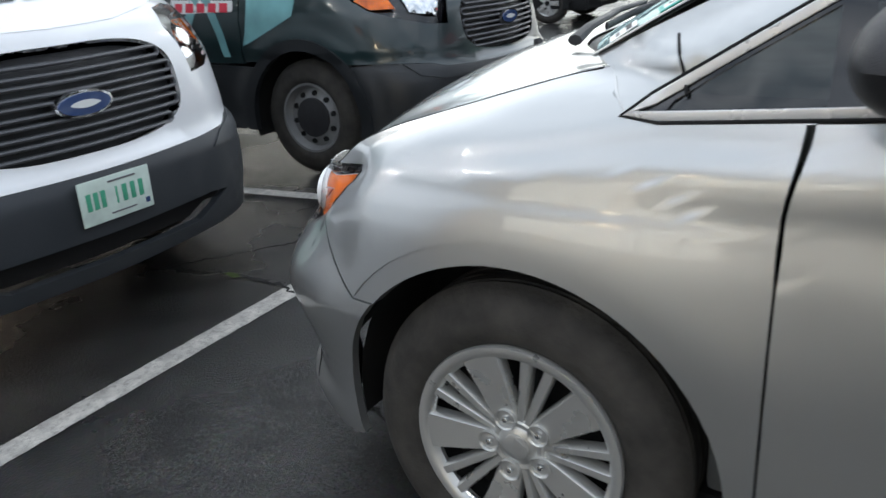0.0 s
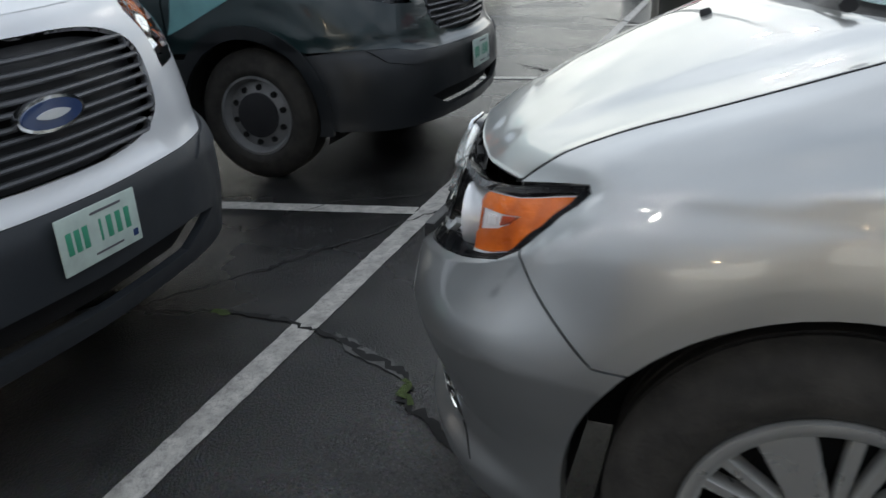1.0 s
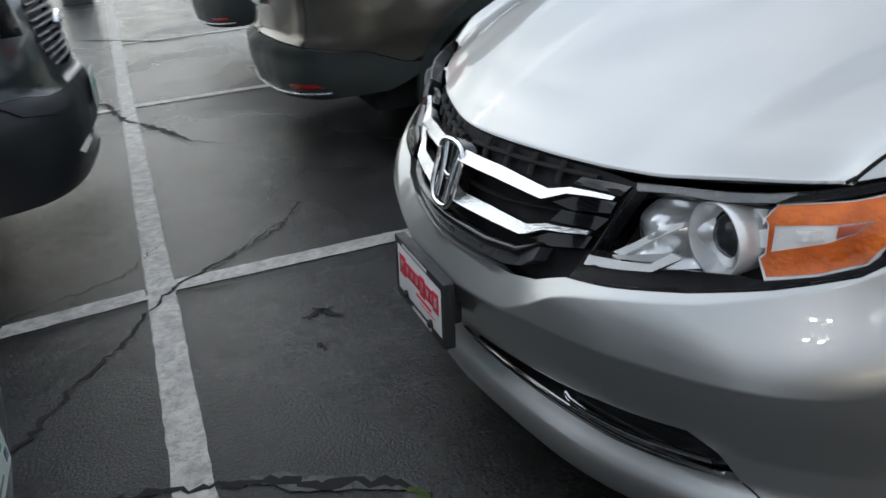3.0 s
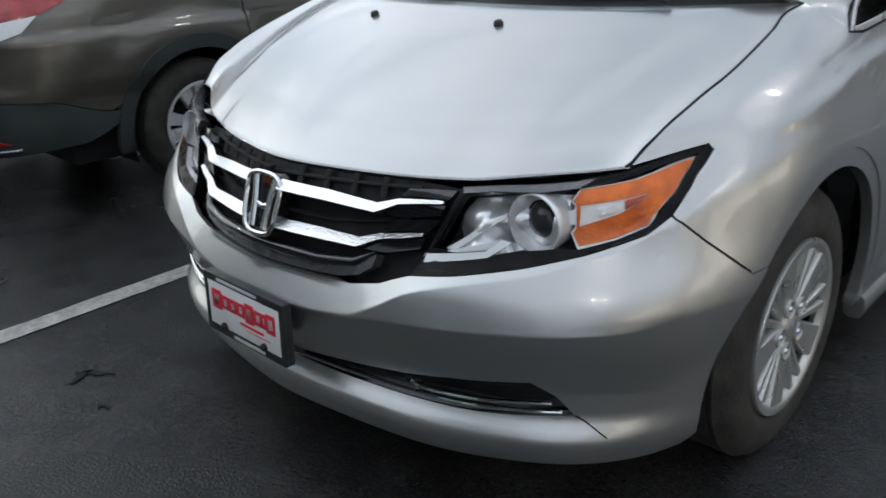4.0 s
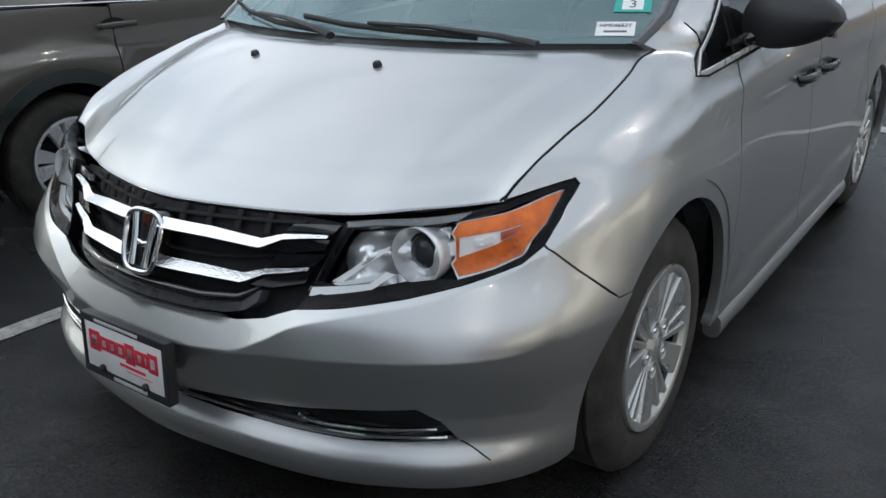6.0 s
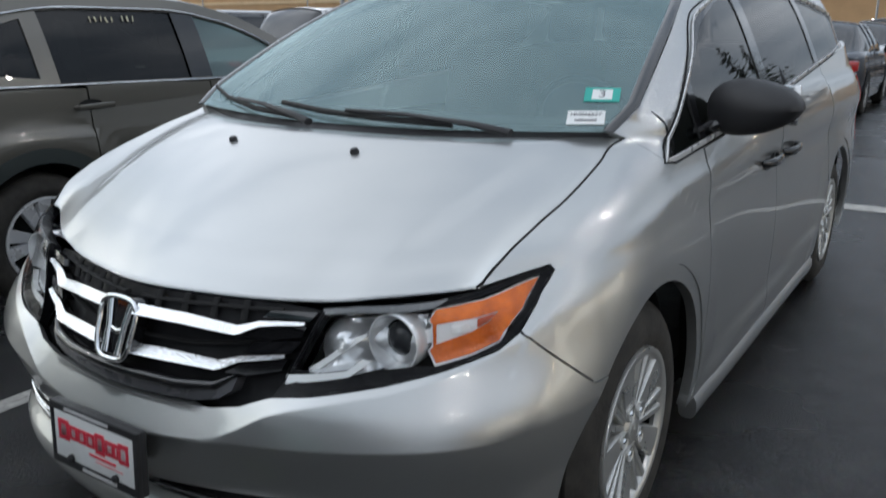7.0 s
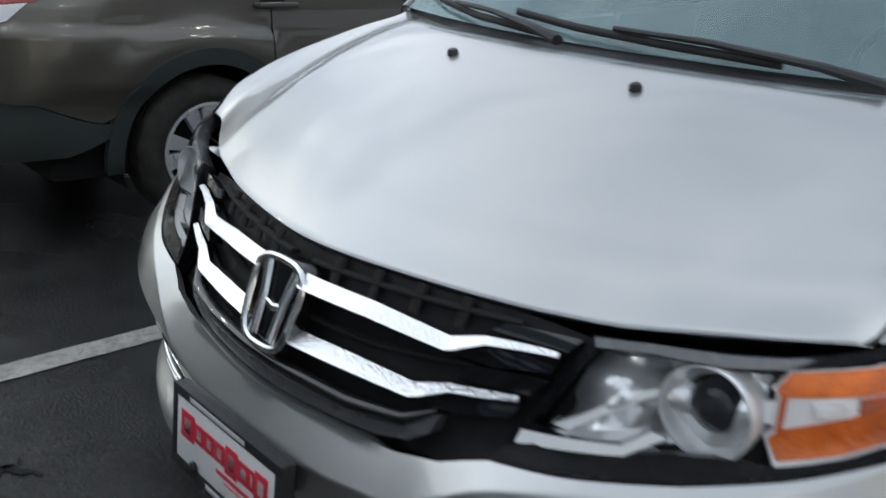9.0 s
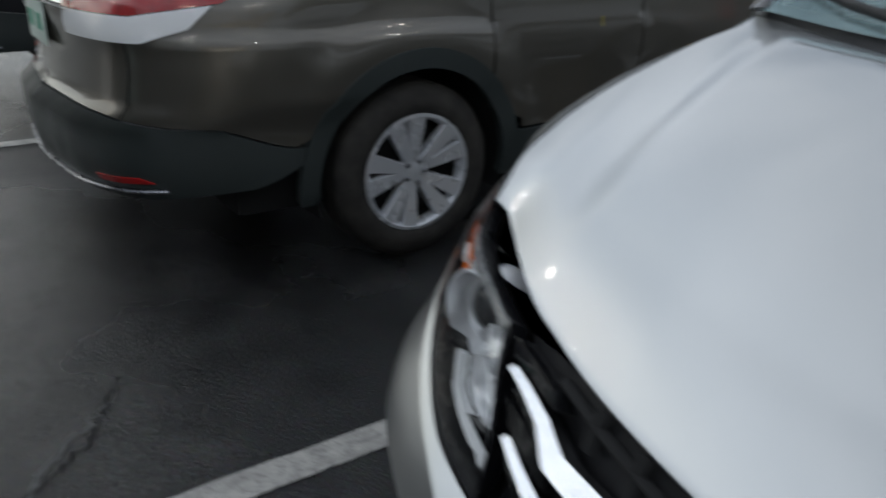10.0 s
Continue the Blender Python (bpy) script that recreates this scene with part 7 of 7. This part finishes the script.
# ---- farther cars ----
def far_car(label, at, turn, paint, tall=False, group="parked cars"):
    """A parked car some way off; its own axes: nose at y = 0, facing -y."""
    car = thing("parked_car", label, "car", at, turn, group)
    L, W, H = (4.7, 0.93, 1.70) if tall else (4.6, 0.90, 1.45)
    top = curve((0.0, 0.05, 0.3, 1.1, 3.2 if tall else 3.9, 4.4, L), (0.55, 0.68, 0.80, 0.98, 1.02, 1.02 if tall else 0.98, 0.9 if tall else 0.88))

    def body(u, v):
        y = L * u
        s = math.copysign(1, v)
        k = abs(v)
        w = W * (1 - 0.26 * (1 - soft(u / 0.16)) - 0.22 * (1 - soft((1 - u) / 0.16)))
        zt = top(y)
        if k < 0.5:
            return Vector((s * w * 0.92 * (k / 0.5), y, zt + 0.03 * (1 - (k / 0.5) ** 2)))
        t = (k - 0.5) / 0.5
        return Vector((s * w * (0.92 + 0.08 * math.sin(math.pi * min(t * 1.4, 1.0) / 2) - 0.05 * soft((t - 0.7) / 0.3)), y, zt + (0.24 - zt) * t))

    sheet("body", body, [i / 36 for i in range(37)], [-1 + i / 16 for i in range(33)], paint, car)
    y0, y1, y2, y3 = (0.95, 1.85, 3.75, 4.66) if tall else (0.95, 2.05, 3.05, 4.45)

    def cabin(u, v):
        s, k = math.copysign(1, v), abs(v)
        y = y0 + (y3 - y0) * u
        h = soft((y - y0) / (y1 - y0)) * soft((y3 - y) / (y3 - y2))
        zt = 0.95 + (H - 0.95) * h
        if k < 0.5:
            return Vector((s * W * (0.66 - 0.06 * (1 - h)) * (k / 0.5), y, zt + 0.06 * h * (1 - (k / 0.5) ** 2)))
        t = (k - 0.5) / 0.5
        return Vector((s * W * (0.66 - 0.06 * (1 - h) + 0.27 * math.sin(t * math.pi / 2)), y, zt + (0.93 - zt) * t))

    us = [i / 28 for i in range(29)]
    sheet("cabin_glass", cabin, us, [-1 + i / 12 for i in range(25)], BLACK_GLOSS, car, "dark car windows")
    f1, f2 = (y1 - y0) / (y3 - y0) - 0.03, (y2 - y0) / (y3 - y0) + 0.02
    sheet("roof", lambda u, v: cabin(u, v) + Vector((0, 0, 0.012)), [f1 + (f2 - f1) * i / 12 for i in range(13)], [-0.56 + i * 0.07 for i in range(17)], paint, car)
    for s in (1, -1):
        for u in (f1 + 0.02, (f1 + f2) / 2, f2 - 0.02):
            bm = bmesh.new()
            du = -0.13 if u < 0.4 else (0.12 if u > 0.6 else 0.0)
            add_sweep(bm, [cabin(u + du * t, s * (0.5 + 0.5 * t)) + Vector((s * 0.006, 0, 0.004)) for t in (0, 0.3, 0.6, 1.0)], (0.022, 0.010), up=(s, 0, 0), seg=8)
            part("pillar", done(bm), paint, car)
        for y in (0.85, 0.85 + 2.75):
            bm = bmesh.new()
            tyre_mesh(bm, 0.33, 0.21, 0.21)
            hub = part("wheel", done(bm), TYRE, car)
            hub.matrix_basis = pose(s * (W - 0.105), y, 0.33, 0, 0, 0 if s > 0 else 180)
            bm = bmesh.new()
            add_lathe(bm, [(0.212, 0.09), (0.205, 0.1), (0.19, 0.085), (0.05, 0.095), (0.002, 0.1)], seg=28)
            for i in range(5):
                add_spoke(bm, 2 * math.pi * i / 5, 0.04, 0.2, 0.03, 0.04, 0.112, 0.108, 0.01)
            part("alloy_spokes", done(bm), COVER, hub)
            # flat near-black plate on the body side stands in for the well's shade
            bm = bmesh.new()
            ring = []
            for i in range(25):
                t = math.pi * i / 24
                ring.append((s * (W + 0.004), y + 0.385 * math.cos(t), 0.33 + 0.385 * math.sin(t)))
            add_prism(bm, [(s * (W * 0.995), y - 0.38, 0.235)] + [(s * W * 0.999, r[1], min(r[2], 0.74)) for r in ring[::-1]] + [(s * (W * 0.995), y + 0.38, 0.235)], (s * 0.004, 0, 0))
            part("wheel_well", done(bm), DARK, car)
        bm = bmesh.new()
        add_box(bm, (s * W * 0.78 - 0.16, L - 0.10, 0.74), (s * W * 0.78 + 0.12, L + 0.015, 0.90), 0.03)
        part("tail_lamp", bm, RED_LENS, car, "red tail lamp")
        bm = bmesh.new()
        add_box(bm, (s * W * 0.62 - 0.17, 0.02, 0.60), (s * W * 0.62 + 0.15, 0.2, 0.74), 0.04)
        part("headlamp", bm, LAMP_WHITE, car, "clear headlamp")
        bm = bmesh.new()
        add_box(bm, (s * (W + 0.05) - 0.08, 1.45, 0.95), (s * (W + 0.05) + 0.08, 1.58, 1.08), 0.04)
        part("door_mirror", bm, BLACK_GLOSS, car)
        for y in (1.55, 2.55, 3.45):
            bm = bmesh.new()
            add_sweep(bm, [body(y / L, s * (0.52 + 0.42 * t)) + Vector((s * 0.001, 0, 0)) for t in np.linspace(0, 1, 8)], (0.003, 0.003), seg=6)
            part("door_gap", done(bm), DARK, car)
    bm = bmesh.new()
    add_box(bm, (-0.55, -0.02, 0.33), (0.55, 0.12, 0.52), 0.04)
    part("grille", bm, BLACK_GLOSS, car)
    bm = bmesh.new()
    add_box(bm, (-W * 0.86, L - 0.16, 0.24), (W * 0.86, L + 0.05, 0.52), 0.06)
    part("rear_bumper", bm, paint if not tall else BLACK_MATT, car)
    bm = bmesh.new()
    add_box(bm, (-W * 0.9, 0.2, 0.2), (W * 0.9, L - 0.1, 0.4), 0.05)
    part("underbody", bm, DARK, car)
    return car


WHITE_CAR = shader("white_car_paint", (0.75, 0.76, 0.77), rough=0.3, coat=0.8, vary=0.05)
BLUE_CAR = car_paint("dark_blue_paint", (0.02, 0.027, 0.045), metal=0.4, rough=0.35)
BLACK_CAR = car_paint("black_paint", (0.012, 0.012, 0.013), metal=0.2, rough=0.3)
RED_CAR = car_paint("red_paint", (0.25, 0.015, 0.02), metal=0.4, rough=0.35)
GREY_CAR = car_paint("mid_grey_paint", (0.12, 0.125, 0.13), metal=0.5, rough=0.35)
far_car("white sport utility car with red tail lamps", (-8.9, 14.0, 0), 180, WHITE_CAR, True)
far_car("black sport utility car parked in a row", (-11.7, 14.3, 0), 180, BLACK_CAR, True)
far_car("white car parked in a far row", (-19.2, 20.2, 0), 180, WHITE_CAR, True)
far_car("dark blue car parked behind the van", (-0.95, 17.8, 0), 180, BLUE_CAR)
far_car("white hatchback with red tail lamps", (-1.05, 23.6, 0), 180, WHITE_CAR)
far_car("black sport utility car facing the lane", (2.3, 36.0, 0), 0, BLACK_CAR, True)
for i, (x, y, c, tall) in enumerate(((-4.2, 27, GREY_CAR, True), (-1.6, 29, BLUE_CAR, False), (-7.0, 27, WHITE_CAR, False), (-2.2, 36, BLACK_CAR, True), (-5.0, 38, RED_CAR, False), (-9.5, 33, GREY_CAR, False), (-0.9, 45, BLACK_CAR, True), (-4.0, 47, GREY_CAR, True), (-12.5, 31, BLACK_CAR, True), (-27, 34, WHITE_CAR, True), (-23, 33, GREY_CAR, False), (-30, 33, RED_CAR, False), (-34, 34, BLACK_CAR, True))):
    far_car({id(GREY_CAR): "grey", id(BLUE_CAR): "dark blue", id(WHITE_CAR): "white", id(BLACK_CAR): "black", id(RED_CAR): "dark red"}[id(c)] + " car parked in a distant row", (x, y, 0), 0, c, tall)
far_car("dark sedan crossing the end of the row", (-11.6, -3.2, 0), 180, BLACK_CAR)


# ---- lot lamps ----
LAMP_GLOW = shader("lamp_glow", (1, 1, 1), rough=0.4, emit=(1.0, 0.96, 0.88), power=90.0)
POLE = shader("galvanised_pole", (0.35, 0.36, 0.37), rough=0.45, metal=0.7, vary=0.15, vary_scale=3.0)


def lot_lamp(x, y, h=7.5, turn=0.0, arms=2):
    lamp = thing("street_lamp", "tall lot lamp with lit heads on a grey pole", "street lamp", (x, y, 0), turn, "lot lamps")
    bm = bmesh.new()
    add_lathe(bm, [(0.085, 0.5), (0.075, 2.5), (0.055, h)], seg=16, axis="Z")
    part("pole", done(bm), POLE, lamp)
    bm = bmesh.new()
    add_lathe(bm, [(0.25, 0.0), (0.25, 0.55), (0.23, 0.60), (0.02, 0.60)], seg=20, axis="Z")
    part("footing", done(bm), SEALER, lamp)
    for s in (1, -1)[:arms]:
        bm = bmesh.new()
        add_box(bm, (s * 0.05, -0.03, h - 0.10), (s * 0.55, 0.03, h - 0.03), 0.01)
        arm = part("arm", bm, POLE, lamp)
        bm = bmesh.new()
        add_box(bm, (s * 0.75 - 0.28, -0.17, h - 0.10), (s * 0.75 + 0.28, 0.17, h), 0.03)
        head = part("lamp_head", bm, BLACK_MATT, lamp, "flat lamp head")
        bm = bmesh.new()
        add_box(bm, (s * 0.75 - 0.24, -0.13, h - 0.125), (s * 0.75 + 0.24, 0.13, h - 0.101))
        part("lit_panel", bm, LAMP_GLOW, head, "lit white lamp panel", smooth=False)
    return lamp


for x, y, t in ((-16.6, 20.6, 40), (-49, 60, 20), (-56, 62, 0), (-69, 60, 30), (-79, 61, 0), (-88, 60, 10), (-9.6, 60, 25), (-5.1, 60, 0), (9, -7, 20), (6.4, 6.9, 40), (-13.4, -1.2, 50), (-9, -14, 0), (13, 1, 60), (5, -15, 10)):
    lot_lamp(x, y, 7.5 if y < 30 else 5.6 if abs(x) < 30 else 7.0, t)

# ---- the shop beyond the lot ----
TAN = shader("tan_stucco", (0.46, 0.29, 0.15), rough=0.85, bump=0.3, scale=20.0, vary=0.12, vary_scale=0.4)
TAN_PALE = shader("pale_stucco_band", (0.60, 0.45, 0.28), rough=0.85, bump=0.3, scale=20.0, vary=0.1, vary_scale=0.4)
ROOF_CAP = shader("white_parapet_cap", (0.62, 0.60, 0.56), rough=0.6, vary=0.08)
# glow for panels added on the unseen side building to brighten the van's side
SIDE_GLOW = shader("side_fill_glow", (0.5, 0.5, 0.45), rough=0.2, emit=(1.0, 0.94, 0.80), power=1.5)
WALL_LAMP = shader("wall_lamp_glow", (1, 1, 1), emit=(1.0, 0.84, 0.55), power=40.0)


def shop(name, label, x0, x1, y, depth, h, bands, lamps, windows=()):
    b = thing(name, label, "building", ((x0 + x1) / 2, y, 0))
    w = (x1 - x0) / 2
    bm = bmesh.new()
    add_box(bm, (-w, 0, 0), (w, depth, h), 0.05)
    wall = part("wall", bm, TAN, b, "tan stucco wall")
    for z0, z1 in bands:
        bm = bmesh.new()
        add_box(bm, (-w - 0.06, -0.12, z0), (w + 0.06, 0.05, z1), 0.03)
        part("band", bm, TAN_PALE, wall, "pale band along the wall")
    bm = bmesh.new()
    add_box(bm, (-w - 0.15, -0.25, h), (w + 0.15, depth + 0.2, h + 0.22), 0.04)
    part("roof", bm, ROOF_CAP, b, "pale parapet cap")
    for x in lamps:
        bm = bmesh.new()
        add_box(bm, (x - 0.3, -0.35, h * 0.78), (x + 0.3, -0.1, h * 0.78 + 0.2), 0.03)
        part("wall_lamp", bm, WALL_LAMP, wall, "lit wall lamp")
    for x, ww, z0, z1 in windows:
        bm = bmesh.new()
        add_box(bm, (x - ww / 2, -0.06, z0), (x + ww / 2, 0.06, z1), 0.01)
        win = part("window", bm, SIDE_GLOW, wall, "glowing panel added to light the van's side")
        for k in range(1, int(ww / 1.6)):
            bm = bmesh.new()
            add_box(bm, (x - ww / 2 + 1.6 * k - 0.04, -0.1, z0), (x - ww / 2 + 1.6 * k + 0.04, -0.02, z1), 0.01)
            part("frame", bm, BLACK_MATT, win)
    return b


shop("shop_building", "long low tan building with pale bands and wall lamps", -122, -66, 95, 20, 8.9, ((5.0, 5.5), (6.5, 6.9), (8.2, 8.8)), (-12, 5, 18))
shop("shop_building", "tall tan building with a pale parapet", -64.5, -28.5, 95, 25, 12.0, ((9.2, 9.7), (11.2, 11.7)), (14,))
shop("shop_building", "low tan building at the end of the lot", -29, 60, 95, 20, 5.6, ((4.3, 4.6),), (8, 16, 30))
# out of view; its glowing panels are added fill
side_shop = shop("shop_building", "tan building beside the lot, out of view, with added glowing panels", -26, 26, 0, 14, 5.0, ((3.9, 4.3),), (-18, -8, 4, 14), [(-14, 9.6, 0.4, 3.2), (0, 9.6, 0.4, 3.2), (14, 9.6, 0.4, 3.2)])
side_shop.matrix_basis = pose(26, 8, 0, 0, 0, -90)


# ---- trees ----
BARK = shader("bark", (0.05, 0.038, 0.028), rough=0.9, bump=0.6, scale=12.0, vary=0.3)
NEEDLES = shader("dark_needles", (0.018, 0.032, 0.018), rough=0.8, vary=0.4, vary_scale=3.0)


def conifer(x, y, h, seed):
    rng = random.Random(seed)
    tree = thing("conifer_tree", "dark conifer behind the building", "tree", (x, y, 0), 0, "trees")
    bm = bmesh.new()
    add_lathe(bm, [(0.028 * h, 0.0), (0.02 * h, 0.3 * h), (0.004 * h, h * 0.98)], seg=10, axis="Z")
    part("trunk", done(bm), BARK, tree)
    bm = bmesh.new()
    n = 210
    for i in range(n):
        f = 0.12 + 0.86 * (i + rng.random()) / n
        a = rng.uniform(0, 2 * math.pi)
        reach = h * 0.30 * (1 - f) ** 0.6 * rng.uniform(0.5, 1.2) + 0.12
        z = h * f
        d = Vector((math.cos(a), math.sin(a), -0.18 + 0.25 * f))
        side = Vector((-math.sin(a), math.cos(a), 0))
        base, tip = Vector((0, 0, z)), Vector((0, 0, z)) + d * reach
        for k in range(4):
            c = base.lerp(tip, 0.3 + 0.22 * k)
            w = reach * 0.22 * (1.2 - 0.2 * k)
            vs = [bm.verts.new(c + side * w * rng.uniform(0.6, 1.2) + Vector((0, 0, rng.uniform(-0.05, 0.02) * reach))), bm.verts.new(c + d * w * 1.2), bm.verts.new(c - side * w * rng.uniform(0.6, 1.2)), bm.verts.new(c - d * w * 0.5 + Vector((0, 0, 0.08 * reach)))]
            bm.faces.new(vs)
    part("crown", bm, NEEDLES, tree, smooth=False)
    return tree


conifer(-22.0, 150, 12.0, 1)
conifer(-18.6, 152, 12.4, 2)
for i in range(14):
    conifer(42 + 5 * math.sin(i * 2.1), -30 + i * 6.5, 9 + 3 * math.sin(i * 1.7), 10 + i)
for i in range(9):
    conifer(11 + 3.6 * i, 52 + 4 * math.sin(i * 2.3), 10.5 + 2 * math.sin(i * 1.9), 40 + i)
# a far dark tree line and bare treetops on the horizon
FAR_WOOD = shader("far_wood", (0.035, 0.038, 0.042), rough=0.95, vary=0.4, vary_scale=0.05)
rng = random.Random(5)
bm = bmesh.new()
for i in range(900):
    a = radians(rng.uniform(-200, 160))
    r = rng.uniform(260, 330)
    x, y, h = r * math.cos(a), r * math.sin(a), rng.uniform(5, 10)
    s = Vector((-math.sin(a), math.cos(a), 0)) * rng.uniform(2, 5)
    p = Vector((x, y, 0))
    bm.faces.new([bm.verts.new(p - s), bm.verts.new(p + s), bm.verts.new(p + s * 0.5 + Vector((0, 0, h * 0.8))), bm.verts.new(p + Vector((0, 0, h))), bm.verts.new(p - s * 0.6 + Vector((0, 0, h * 0.7)))])
tagged(link("far_wood", bm, FAR_WOOD, smooth=False), "dark line of distant woods", "woods", kind="stuff")
